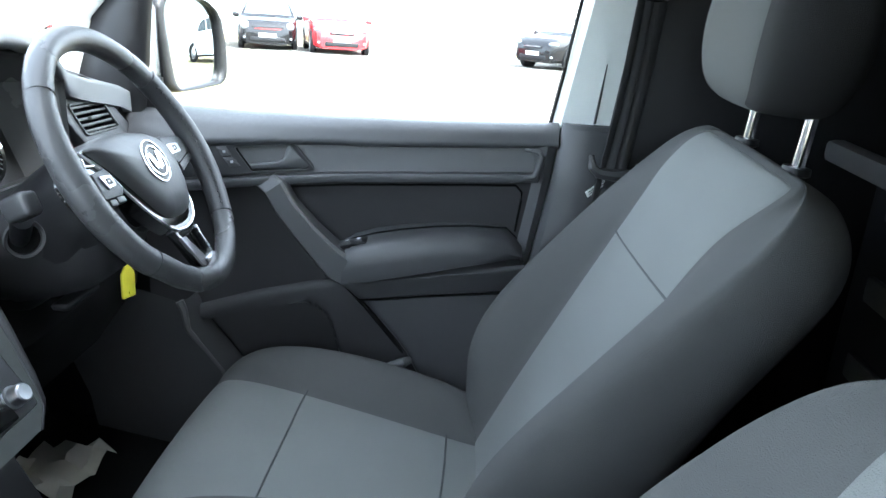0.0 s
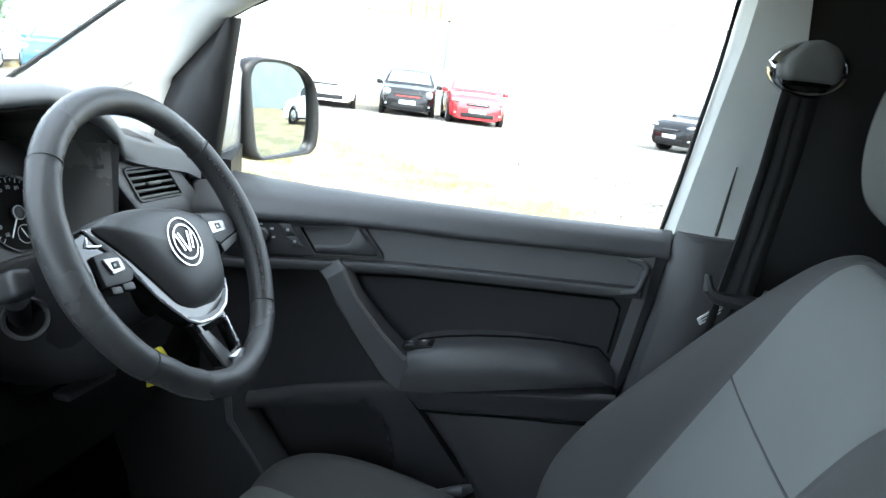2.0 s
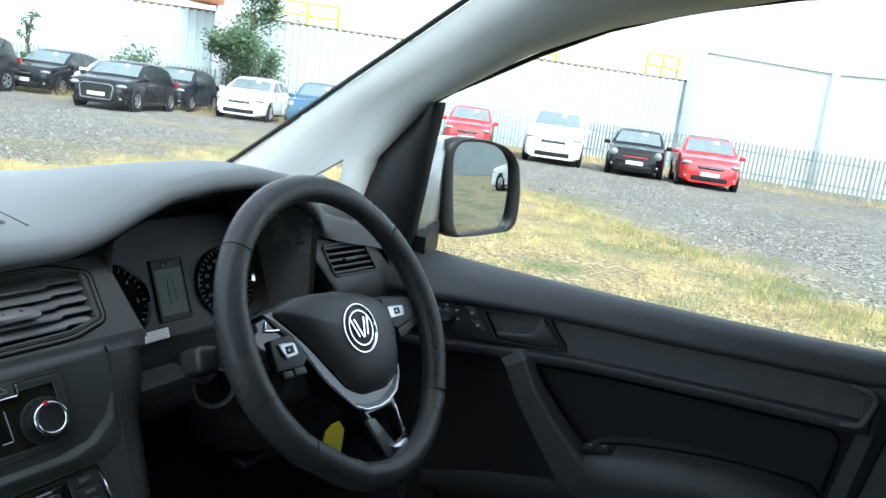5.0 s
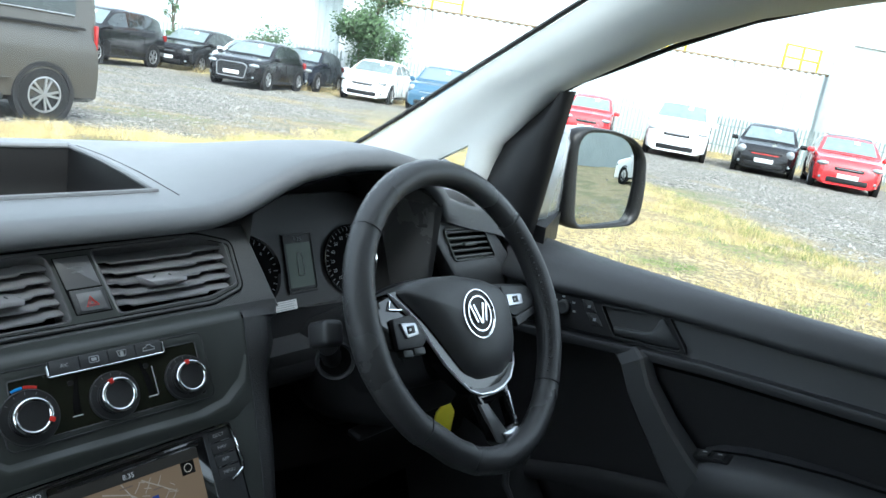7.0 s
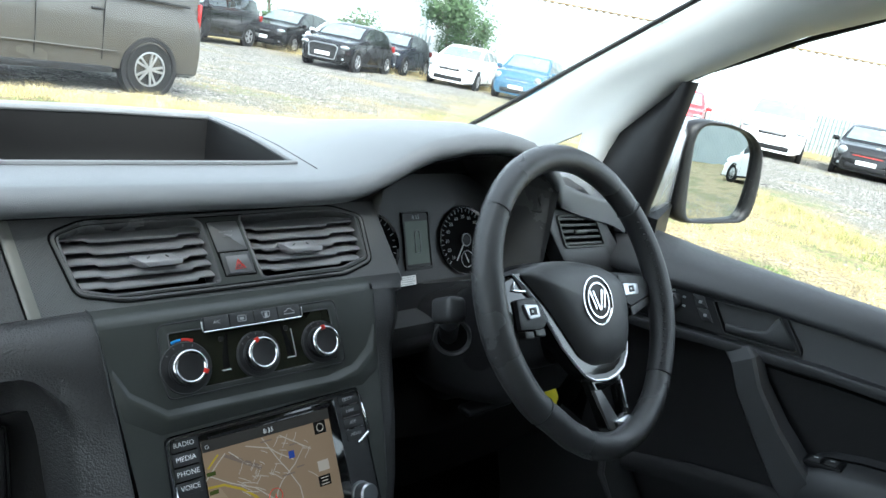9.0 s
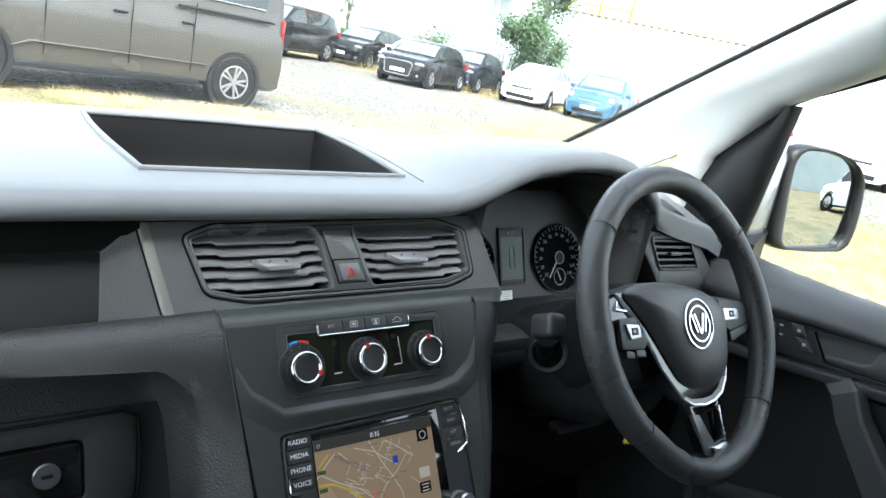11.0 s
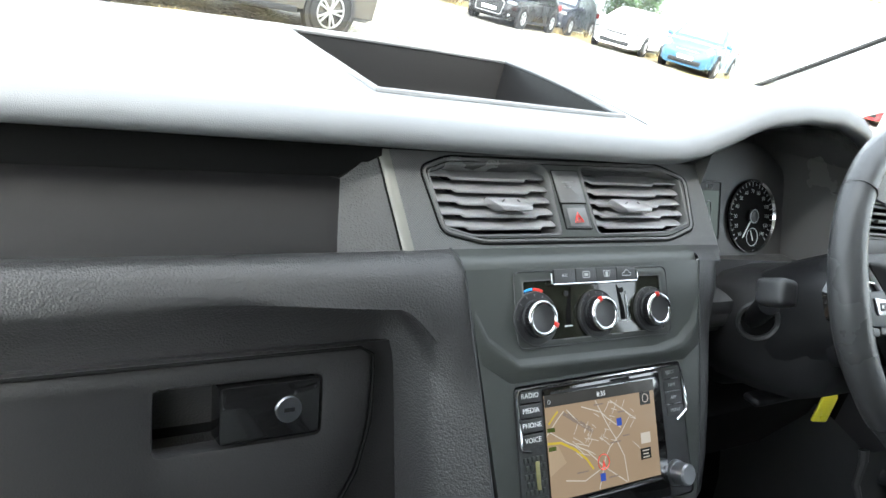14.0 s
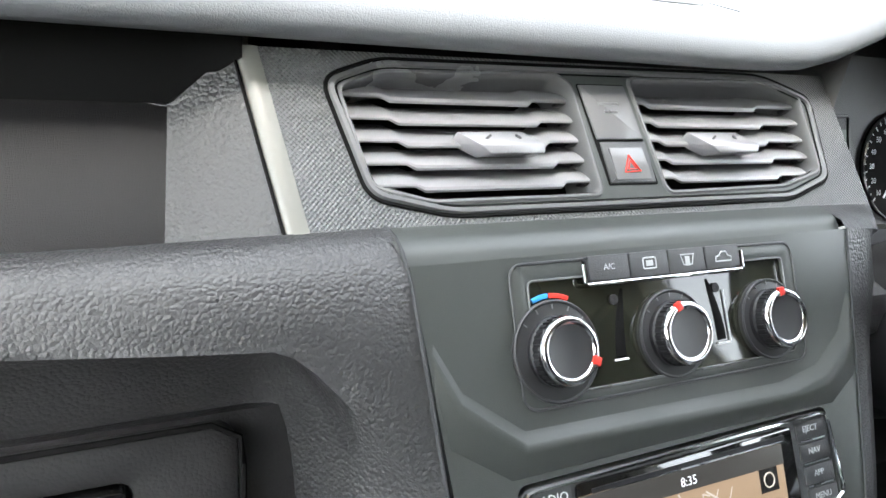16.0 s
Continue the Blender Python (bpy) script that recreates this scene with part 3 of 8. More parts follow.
for sc, dz in ((0.994, -0.004), (0.985, -0.045), (0.975, -0.080), (0.95, -0.085)):
    down.append([V(mid.x + (p.x - mid.x) * sc, mid.y + (p.y - mid.y) * sc, p.z + dz) for p in loop])
bm = grid(down, close=True)
bm.verts.ensure_lookup_table()
bm.faces.new([bm.verts[len(bm.verts) - len(loop) + k] for k in range(len(loop))])
part("storage_tray", bm, M_TRAY, dash, "sunken document tray in the dash top, shade painted near black", sharp=60)
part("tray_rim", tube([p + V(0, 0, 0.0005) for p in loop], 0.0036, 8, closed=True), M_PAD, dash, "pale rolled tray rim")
part("pad_joint", tube([V(x, y, dash_z(x, y) + 0.0002) for x, y in ((0.1410, 0.585), (0.1385, 0.50), (0.1350, 0.40), (0.1300, 0.300))], 0.0008, 5), M_SEAM, dash, "thin joint beside the tray")
part("tray_clip", box((0.045, 0.555, 1.164), (0.05, 0.02, 0.010), bevel=0.004), M_BLACK, dash)

# middle section on the passenger's side: ledge, open shelf, grained band that turns down beside the stack
sec = [(0.46, 1.205), (0.46, 1.178), (0.274, 1.176), (0.2445, 1.1225), (0.236, 1.1245), (0.229, 1.1255), (0.2225, 1.1235), (0.2165, 1.1175), (0.211, 1.110), (0.2065, 1.1035), (0.205, 1.098), (0.2070, 1.091), (0.2100, 1.080), (0.2122, 1.064), (0.210, 1.030), (0.215, 0.95), (0.23, 0.86)]
flank_z = [1.215, 1.15, 1.140, 1.1385, 1.1375, 1.1365, 1.1335, 1.126, 1.100, 1.060, 1.040, 1.020, 1.000, 0.970, 0.930, 0.880, 0.80]


def band(x, k):
    """The ledge and the face below it come forward towards the stack, the crease under the face turns down beside it."""
    y, z = sec[k]
    if k < 4:
        t = ease(x, -0.185, 0.03)
        return V(x, lerp(y, (0.30, 0.27, 0.25, 0.232)[k], t), lerp(z, flank_z[k], t))
    wide, late = ease(x, -0.40, 0.255), ease(x, -0.205, 0.060)
    z = lerp(z, flank_z[k], wide if k < 8 else late)
    yf = (0.215, 0.205)[k - 4] if k < 6 else 0.188 - 0.613 * (1.127 - z) + (0.008 if k == 6 else 0.0)
    return V(x + (max(0.0, 1.127 - z) * 0.081 if x > -0.15 else 0.0), lerp(y, yf, wide if k < 10 else late), z)



xs = [-0.80 + i * 0.06 for i in range(10)] + [-0.245, -0.236, -0.228, -0.220, -0.212, -0.204, -0.196, -0.188, -0.180, -0.172, -0.166, -0.1445]
part("open_shelf", grid([[band(x, k) for k in range(4)] for x in xs]), M_SHELF, dash, "back of the open shelf, shade painted into its dark colour", sharp=75)
part("shelf_band", grid([[band(x, k) for k in range(3, len(sec))] for x in xs]), M_BAND, dash, "leather-grained band below an open shelf", sharp=75)
part("stack_joint", tube([V(-0.1442, 0.232, 1.1378), V(-0.1442, 0.2055, 1.1372), V(-0.1440, 0.197, 1.134)] + [V(-0.1440 + (1.127 - z) * 0.07, 0.1865 - 0.613 * (1.127 - z), z) for z in (1.124, 1.09, 1.04, 0.98, 0.90)], 0.0009, 5), M_SEAM, dash)
# side wall of the open shelf
VP = fr((0, 0.241, 1.168), (1, 0, 0), (0, 0.616, 0.788))
front = [VP @ V(lerp(-0.1845, -0.1985, k / 4) - 0.0044, lerp(-0.054, 0.046, k / 4), -0.003) for k in range(5)]
rear = [V(lerp(-0.2385, -0.2298, k / 4), lerp(0.2450, 0.2735, k / 4), lerp(1.1200, 1.1765, k / 4)) for k in range(5)]
side = [[lerp(p, q, f) + V(0.0, 0.0, 0.0) for p, q in zip(front, rear)] for f in (0.0, 0.33, 0.66, 0.90)]
side += [[q + V(-0.0006, 0.0015, 0.0) for q in rear], [q + V(-0.010, 0.008, 0.0) for q in rear]]
part("shelf_side", grid(side), M_BAND, dash, "grained end wall of the open shelf", sharp=75)
# Black sheet across the open slot, drawn in place of its shade.
part("slot_shade", grid([[V(-0.80, 0.285, 1.212), V(-0.2298, 0.285, 1.212), V(-0.1985, 0.272, 1.212)], [V(-0.80, 0.279, 1.1765), V(-0.2298, 0.279, 1.1765), V(-0.1995, 0.266, 1.201)]]), M_DEEP, dash, "dark panel in place of the shade under the dash lip")

# glovebox
GB = fr((-0.42, 0.189, 1.043), (1, 0, 0), (0, 0.33, 1))
gb = part("glovebox_lid", plate(rounded([(-0.38, 0.018), (0.208, 0.018), (0.206, -0.045), (0.195, -0.085), (0.165, -0.135), (0.12, -0.22), (-0.38, -0.22)], [0.01, 0.012, 0.02, 0.03, 0.03, 0.02, 0.02]), GB, 0.02, holes=[rounded(rect(0.037, -0.049, 0.164, 0.000), 0.006)], bevel=0.003), M_GLOVE, dash, "dark grained glovebox lid")
# Near-black floor paints the recess dark behind the latch.
part("handle_recess", box((0.10, -0.0245, -0.044), (0.124, 0.048, 0.012), GB), M_DEEP, gb)
part("latch_handle", plate(rounded(rect(0.083, -0.047, 0.162, -0.002), 0.004), GB @ Matrix.Translation((0, 0, 0.0015)), 0.022, bevel=0.0015), M_GLOSS, gb, "glossy black glovebox latch")
LK = GB @ Matrix.Translation((0.136, -0.0245, 0.0015))
part("lock_barrel", lathe([(0.0, -0.004), (0.0100, -0.004), (0.0105, 0.0012), (0.0098, 0.0022), (0.0, 0.0022)], LK, 28), M_SATIN, gb, "round metal lock")
part("key_slot", box((0, 0, 0.0024), (0.0085, 0.003, 0.0008), LK), M_BLACK, gb)
part("lid_joint", tube([GB @ V(x, y, 0.0008) for x, y in ((-0.38, 0.0188), (0.196, 0.0188), (0.2075, 0.012), (0.2085, 0.0), (0.207, -0.045), (0.196, -0.086), (0.166, -0.136), (0.121, -0.221))], 0.0014, 6), M_DEEP, gb, "dark joint round the lid")
part("glovebox_surround", plate(rounded([(-0.38, 0.012), (0.29, 0.012), (0.285, -0.05), (0.28, -0.25), (-0.38, -0.25)], 0.01), fr((-0.42, 0.200, 1.048), (1, 0, 0), (0, 0.33, 1)), 0.012, holes=[rect(0.032, -0.058, 0.169, -0.004)]), M_GLOVE, dash)

# vent panel
OUT = rounded([(-0.1645, 0.0335), (-0.136, 0.0445), (0.121, 0.0490), (0.137, 0.0468), (0.1735, 0.0345), (0.171, -0.0225), (0.131, -0.0345), (-0.109, -0.0352), (-0.150, -0.025)], 0.009, 5)
LV = rounded([(-0.1565, 0.0297), (-0.134, 0.0372), (-0.031, 0.0408), (-0.0235, 0.0355), (-0.0172, -0.0265), (-0.118, -0.027), (-0.147, -0.019)], 0.005, 5)
RV = rounded([(0.0192, 0.0405), (0.127, 0.0428), (0.1625, 0.0350), (0.1640, -0.0155), (0.128, -0.0248), (0.0305, -0.0265)], 0.005, 5)


def outset(outline, d):
    """The outline moved outwards by d along its own normals."""
    n = len(outline)
    res = []
    for i in range(n):
        a, b = Vector(outline[i - 1]), Vector(outline[(i + 1) % n])
        t = (b - a).normalized()
        res.append((outline[i][0] - t.y * d, outline[i][1] + t.x * d))
    return res


part("vent_surround", plate([(-0.184, -0.049), (0.2070, -0.049), (0.1935, 0.0515), (-0.1955, 0.0475)], VP, 0.012, holes=[outset(OUT, 0.0012)]), M_CELLS, dash, "honeycomb-textured surround of the centre vents")
part("surround_end", grid([[VP @ V(0.2070, -0.049, 0), VP @ V(0.1935, 0.0515, 0)], [VP @ V(0.2092, -0.049, -0.0012), VP @ V(0.1957, 0.0515, -0.0012)], [VP @ V(0.2100, -0.049, -0.005), VP @ V(0.1965, 0.0515, -0.005)], [VP @ V(0.2100, -0.049, -0.05), VP @ V(0.1965, 0.0515, -0.05)]]), M_CELLS, dash)
ed = []
# Rounded edge strip; its highlight is in the pale material.
for o, h in ((-0.0042, -0.010), (-0.0040, -0.0030), (-0.0028, -0.0009), (-0.0005, 0.0004), (0.0030, 0.0007), (0.0062, 0.0003)):
    ed.append([VP @ V(lerp(-0.1845, -0.1985, k / 6) + o, lerp(-0.049, 0.0475, k / 6), h) for k in range(7)])
part("surround_edge", grid(ed), M_EDGE, dash, "rounded edge of the vent surround, bright highlight painted in")
part("edge_joint", tube([VP @ V(lerp(-0.1845, -0.1985, k / 6) - 0.0046, lerp(-0.049, 0.0475, k / 6), -0.002) for k in range(7)], 0.0009, 6), M_DEEP, dash)
vb = part("vent_bezel", plate(outset(OUT, -0.0006), VP @ Matrix.Translation((0, 0, 0.0003)), 0.016, holes=[LV, RV]), M_STACK, dash, "dark grey twin vent frame")
part("bezel_groove", ring(outset(OUT, 0.0004), 0.0011, VP, 0.0002), M_DEEP, vb)
part("bezel_bead", ring(outset(OUT, -0.0024), 0.0019, VP, 0.0004), M_BEZEL, vb, "satin bead round the vent frame")
part("bezel_groove", ring(outset(OUT, -0.0047), 0.0006, VP, 0.0004), M_DEEP, vb)
for lp in (LV, RV):
    walls = [[VP @ V(x, y, h) for x, y in outset(lp, o)] for o, h in ((0.0026, 0.0003), (0.0014, 0.0013), (0.0002, 0.0012), (-0.0006, -0.0004), (-0.0010, -0.004), (-0.0016, -0.026))]
    part("vent_lip", grid(walls, close=True), M_BEZEL, vb, "rounded lip of the vent opening")
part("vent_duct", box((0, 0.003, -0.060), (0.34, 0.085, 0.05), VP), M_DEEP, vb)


def slat(x0, x1, s0, s1, y):
    """A louvre: level blade with a rounded nose that drops to a thicker middle between s0 and s1."""
    rows = []
    for x, th, o in ((x0, 0.8, 0.0), (s0 - 0.0050, 0.8, 0.0), (s0, 1.25, -0.0021), (s1, 1.25, -0.0021), (s1 + 0.0035, 0.8, 0.0), (x1, 0.8, 0.0)):
        prof = ((-0.0220, 0.0150), (-0.0105, 0.0076), (-0.0070, 0.0042), (-0.0052, 0.0020), (-0.0042, 0.0005), (-0.0044, -0.0008), (-0.0056, -0.0014), (-0.0220, 0.0125))
        rows.append([VP @ V(x, y + o + (v * th if v < 0.0015 else v), h) for h, v in prof])
    return loft(rows)


for i, y in enumerate((0.0285, 0.0168, 0.0052, -0.0063, -0.0176)):
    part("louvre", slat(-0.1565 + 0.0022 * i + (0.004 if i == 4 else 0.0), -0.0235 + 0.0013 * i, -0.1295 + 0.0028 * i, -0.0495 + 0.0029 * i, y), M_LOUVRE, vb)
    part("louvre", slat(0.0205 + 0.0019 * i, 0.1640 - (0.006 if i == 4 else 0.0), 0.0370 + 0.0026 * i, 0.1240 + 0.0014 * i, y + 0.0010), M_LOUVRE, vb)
for i in range(5):
    for x in (-0.0265 + 0.0013 * i, 0.1570):
        part("louvre_pin", box((x, 0.0285 - 0.0116 * i, -0.0085), (0.006, 0.0030, 0.006), VP, bevel=0.001), M_BLACK, vb)


def slider(pts):
    """A wedge-shaped tab: sloped top, blunt front."""
    b = bmesh.new()
    for x, y, h in pts:
        b.verts.new(VP @ V(x, y, h))
    bmesh.ops.convex_hull(b, input=b.verts)
    bmesh.ops.dissolve_limit(b, angle_limit=0.05, verts=b.verts, edges=b.edges)
    bmesh.ops.bevel(b, geom=list(b.edges), offset=0.0007, segments=2, affect="EDGES", profile=0.5)
    return b


for pts, mk in ((((-0.0985, 0.0080, 0.0), (-0.0604, 0.0084, 0.0), (-0.0523, -0.0015, 0.0075), (-0.0905, -0.0018, 0.0075), (-0.0528, -0.0058, 0.0065), (-0.0850, -0.0062, 0.0065), (-0.0985, 0.0050, -0.010), (-0.0604, 0.0050, -0.010), (-0.0530, -0.0040, -0.006), (-0.0870, -0.0040, -0.006)), ((-0.0835, 0.0035), (-0.0660, 0.0037))), (((0.0562, 0.0093, 0.0), (0.0955, 0.0097, 0.0), (0.1055, -0.0012, 0.0075), (0.0660, -0.0018, 0.0075), (0.1045, -0.0054, 0.0065), (0.0715, -0.0062, 0.0065), (0.0562, 0.0060, -0.010), (0.0955, 0.0060, -0.010), (0.1050, -0.0040, -0.006), (0.0700, -0.0040, -0.006)), ((0.0720, 0.0042), (0.0890, 0.0044)))):
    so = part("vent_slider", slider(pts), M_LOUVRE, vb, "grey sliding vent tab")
    for k, (mx, my) in enumerate(mk):
        part("tab_mark", box((mx, my, 0.0044), (0.0036, 0.0014, 0.0005), VP @ Matrix.Translation((mx, my, 0.0)) @ Matrix.Rotation(0.6 - 1.2 * k, 4, "Z") @ Matrix.Translation((-mx, -my, 0.0)) ), M_PLASTIC, so)
part("button_well", plate(rounded([(-0.0192, 0.0365), (0.0148, 0.0370), (0.0240, -0.0225), (-0.0107, -0.0225)], 0.0012), VP @ Matrix.Translation((0, 0, 0.0006)), 0.002), M_DEEP, vb)
bp = part("airbag_lamp", plate(rounded([(-0.0184, 0.0357), (0.0139, 0.0362), (0.0192, 0.0042), (-0.0131, 0.0037)], 0.0008), VP @ Matrix.Translation((0, 0, 0.0018)), 0.004, bevel=0.0006), M_COVERING, vb, "smooth grey warning lamp cover")
SHEAR = Matrix(((1, -0.17, 0, 0), (0, 1, 0, 0), (0, 0, 1, 0), (0, 0, 0, 1)))
part("airbag_print", words("PASSENGER", VP @ Matrix.Translation((-0.0005, 0.0245, 0.0020)) @ SHEAR, 0.0028, 0.0001), M_SATINK, bp)
part("airbag_print", words("AIR BAG", VP @ Matrix.Translation((0.0003, 0.0198, 0.0020)) @ SHEAR, 0.0028, 0.0001), M_SATINK, bp)
hz = part("hazard_button", plate(rounded([(-0.0116, 0.0024), (0.0206, 0.0028), (0.0226, -0.0214), (-0.0097, -0.0214)], 0.0008), VP @ Matrix.Translation((0, 0, 0.0014)), 0.005, bevel=0.0008), M_PLASTIC, vb)
part("hazard_dish", plate(rounded([(-0.0070, -0.0012), (0.0172, -0.0010), (0.0196, -0.0196), (-0.0052, -0.0196)], 0.0010), VP @ Matrix.Translation((0, 0, 0.0020)), 0.001, bevel=0.0005), M_COVERING, hz)
part("hazard_triangle", ring([(0.0002, -0.0155), (0.0112, -0.0151), (0.0048, -0.0058)], 0.0006, VP @ Matrix.Translation((0.0006, 0, 0)), 0.0022), M_RED, hz, "red hazard triangle")
part("hazard_triangle", ring([(0.0028, -0.0138), (0.0087, -0.0136), (0.0051, -0.0088)], 0.0005, VP @ Matrix.Translation((0.0006, 0, 0)), 0.0022), M_RED, hz)

# centre stack
SP = fr((0, 0.187, 1.127), (1, 0, 0), (0, 0.5226, 0.8526))
part("stack_ledge", grid([[V(-0.150, 0.232, 1.1375), V(0.152, 0.232, 1.1375)], [V(-0.148, 0.206, 1.1365), V(0.152, 0.206, 1.1365)], [V(-0.1462, 0.2005, 1.1352), V(0.150, 0.2005, 1.1352)], [V(-0.1450, 0.1955, 1.1315), V(0.1485, 0.1955, 1.1315)], [V(-0.143, 0.190, 1.124), V(0.147, 0.190, 1.124)]]), M_STACK, dash, sharp=60)
SEAM = [(0.1480, 0.006), (0.1462, -0.004), (0.1422, -0.033), (0.1362, -0.076), (0.1265, -0.143), (0.1160, -0.200), (0.1080, -0.226), (0.086, -0.244)]
stack = part("stack_face", plate([(-0.1435, 0.004)] + SEAM + [(-0.108, -0.244), (-0.124, -0.228)], SP, 0.03, holes=[rounded(rect(-0.0955, -0.0655, 0.0945, 0.001), 0.008), rounded([(-0.1045, -0.0965), (0.1035, -0.0935), (0.106, -0.222), (-0.106, -0.222)], 0.006)]), M_STACK, dash, "satin dark grey centre stack")
# bright step below the heater controls, where the face swells out again
sh_in = [(-0.1370, -0.030), (-0.1255, -0.0525), (-0.0965, -0.0735), (-0.020, -0.0742), (0.070, -0.0755), (0.1010, -0.0700), (0.1240, -0.0540), (0.1385, -0.030)]
sh_out = [(-0.1378, -0.034), (-0.1290, -0.0570), (-0.0985, -0.0795), (-0.020, -0.0805), (0.078, -0.0825), (0.1050, -0.0770), (0.1290, -0.0600), (0.1395, -0.035)]
sh_low = [(-0.1385, -0.050), (-0.1340, -0.075), (-0.1060, -0.0935), (-0.020, -0.0925), (0.082, -0.0925), (0.1100, -0.0930), (0.1325, -0.0800), (0.1400, -0.050)]
lift = [0.0, 1.0, 1.0, 1.0, 1.0, 1.0, 0.9, 0.0]
part("shield_edge", grid([[SP @ V(x, y, 0.0002) for x, y in sh_in]] + [[SP @ V(lerp(a, c, f), lerp(b, d, f), 0.0002 + g * 0.0046 * k) for (a, b), (c, d), k in zip(sh_in, sh_out, lift)] for f, g in ((0.35, 0.25), (0.8, 0.85), (1.0, 1.0))] + [[SP @ V(lerp(a, c, f), lerp(b, d, f), 0.0002 + g * 0.0046 * k) for (a, b), (c, d), k in zip(sh_out, sh_low, lift)] for f, g in ((0.25, 0.96), (1.0, 0.0))]), M_STACK, stack, sharp=60)
cheek = [(0.205, 0.004), (0.1950, 0.0020), (0.1910, -0.025), (0.1720, -0.055), (0.1560, -0.134), (0.1420, -0.190), (0.1290, -0.222), (0.098, -0.248)]
part("stack_cheek", grid([[SP @ V(x, y, 0.0) for x, y in SEAM]] + [[SP @ V(lerp(a, c, f), lerp(b, d, f), h) for (a, b), (c, d) in zip(SEAM, cheek)] for f, h in ((0.3, -0.0005), (0.6, -0.0035), (0.85, -0.011), (1.0, -0.022))] + [[SP @ V(x - 0.004, y, -0.09) for x, y in cheek]]), M_BAND, dash, "grained rounded flank of the centre stack", sharp=75)
top = []
for f, h in ((0.0, 0.0), (0.3, -0.0005), (0.6, -0.0035), (0.85, -0.011), (1.0, -0.022)):
    edge = SP @ V(lerp(0.1480, 0.205, f), lerp(0.006, 0.004, f), h)
    top.append([V(lerp(0.151, 0.214, f), lerp(0.234, 0.246, f), 1.1375), V(lerp(0.151, 0.207, f), lerp(0.206, 0.217, f), 1.1365), (V(lerp(0.149, 0.202, f), lerp(0.1990, 0.209, f), 1.1345) + edge) / 2 + V(0, 0, 0.0022), edge])
part("cheek_top", grid(top), M_BAND, dash, sharp=60)
part("side_joint", tube([SP @ V(x, y, 0.0006) for x, y in SEAM], 0.0007, 5), M_SEAM, stack)

# heater panel
heat = thing("heater_controls", (0, 0.17, 1.1), "black heater panel with three round chrome-ringed knobs", "heater controls")
HP = SP @ Matrix.Translation((-0.001, -0.0335, 0.0))
part("frame", plate(rounded(rect(-0.0945, -0.032, 0.0955, 0.0345), 0.008), HP @ Matrix.Translation((0, 0, 0.0008)), 0.008, holes=[rounded(rect(-0.0852, -0.0270, 0.0865, 0.0262), 0.003)], bevel=0.0008), M_STACK, heat)
part("frame_line", ring(rounded(rect(-0.0945, -0.032, 0.0955, 0.0345), 0.008), 0.0007, HP, 0.0009), M_PLASTIC, heat)
part("frame_line", ring(rounded(rect(-0.0852, -0.0270, 0.0865, 0.0262), 0.003), 0.0006, HP, 0.0009), M_BEZEL, heat)
part("fascia", plate(rounded(rect(-0.0857, -0.0275, 0.0870, 0.0267), 0.003), HP @ Matrix.Translation((0, 0, -0.0008)), 0.006), M_FASCIA, heat, "gloss black fascia")
part("button_frame", plate(rounded([(-0.0528, 0.0348), (0.0510, 0.0348), (0.0510, 0.0222), (-0.0528, 0.0222)], 0.003), HP @ Matrix.Translation((0, 0, 0.0030)), 0.008, bevel=0.0006), M_BLACK, heat)
part("chrome_strip", tube([HP @ V(x, y, 0.0036) for x, y in ((-0.0538, 0.0318), (-0.0538, 0.0230), (-0.0525, 0.0217), (0.0, 0.0217), (0.0507, 0.0217), (0.0520, 0.0230), (0.0520, 0.0318))], 0.0010, 8), M_CHROME, heat, "bright chrome strip below the buttons")
for i, t in enumerate(("A/C", "", "", "")):
    x = -0.0394 + i * 0.0256
    b = part("button", plate(rounded(rect(x - 0.0124, 0.0230, x + 0.0124, 0.0355), 0.001), HP @ Matrix.Translation((0, 0, 0.0046)), 0.006, bevel=0.0006), M_PLASTIC, heat)
    if t:
        part("button_print", words(t, HP @ Matrix.Translation((x, 0.0295, 0.0047)), 0.0042, 0.0001), M_GREYINK, b)
    elif i == 1:
        part("button_print", ring(rounded(rect(x - 0.0042, 0.0268, x + 0.0042, 0.0322), 0.0012), 0.0004, HP, 0.0047), M_GREYINK, b)
        part("button_print", box((x, 0.0295, 0.0047), (0.0045, 0.0028, 0.0003), HP), M_GREYINK, b)
    elif i == 2:
        part("button_print", ring([(x - 0.0045, 0.0322), (x + 0.0045, 0.0322), (x + 0.003, 0.0270), (x - 0.003, 0.0270)], 0.0004, HP, 0.0047), M_GREYINK, b)
        part("button_print", box((x, 0.0288, 0.0047), (0.003, 0.0050, 0.0003), HP), M_GREYINK, b)
    else:
        part("button_print", ring([(x - 0.0058, 0.0270), (x - 0.0052, 0.0295), (x - 0.0028, 0.0300), (x - 0.0012, 0.0320), (x + 0.0022, 0.0320), (x + 0.0036, 0.0298), (x + 0.0058, 0.0292), (x + 0.0058, 0.0270)], 0.0004, HP, 0.0047), M_GREYINK, b)


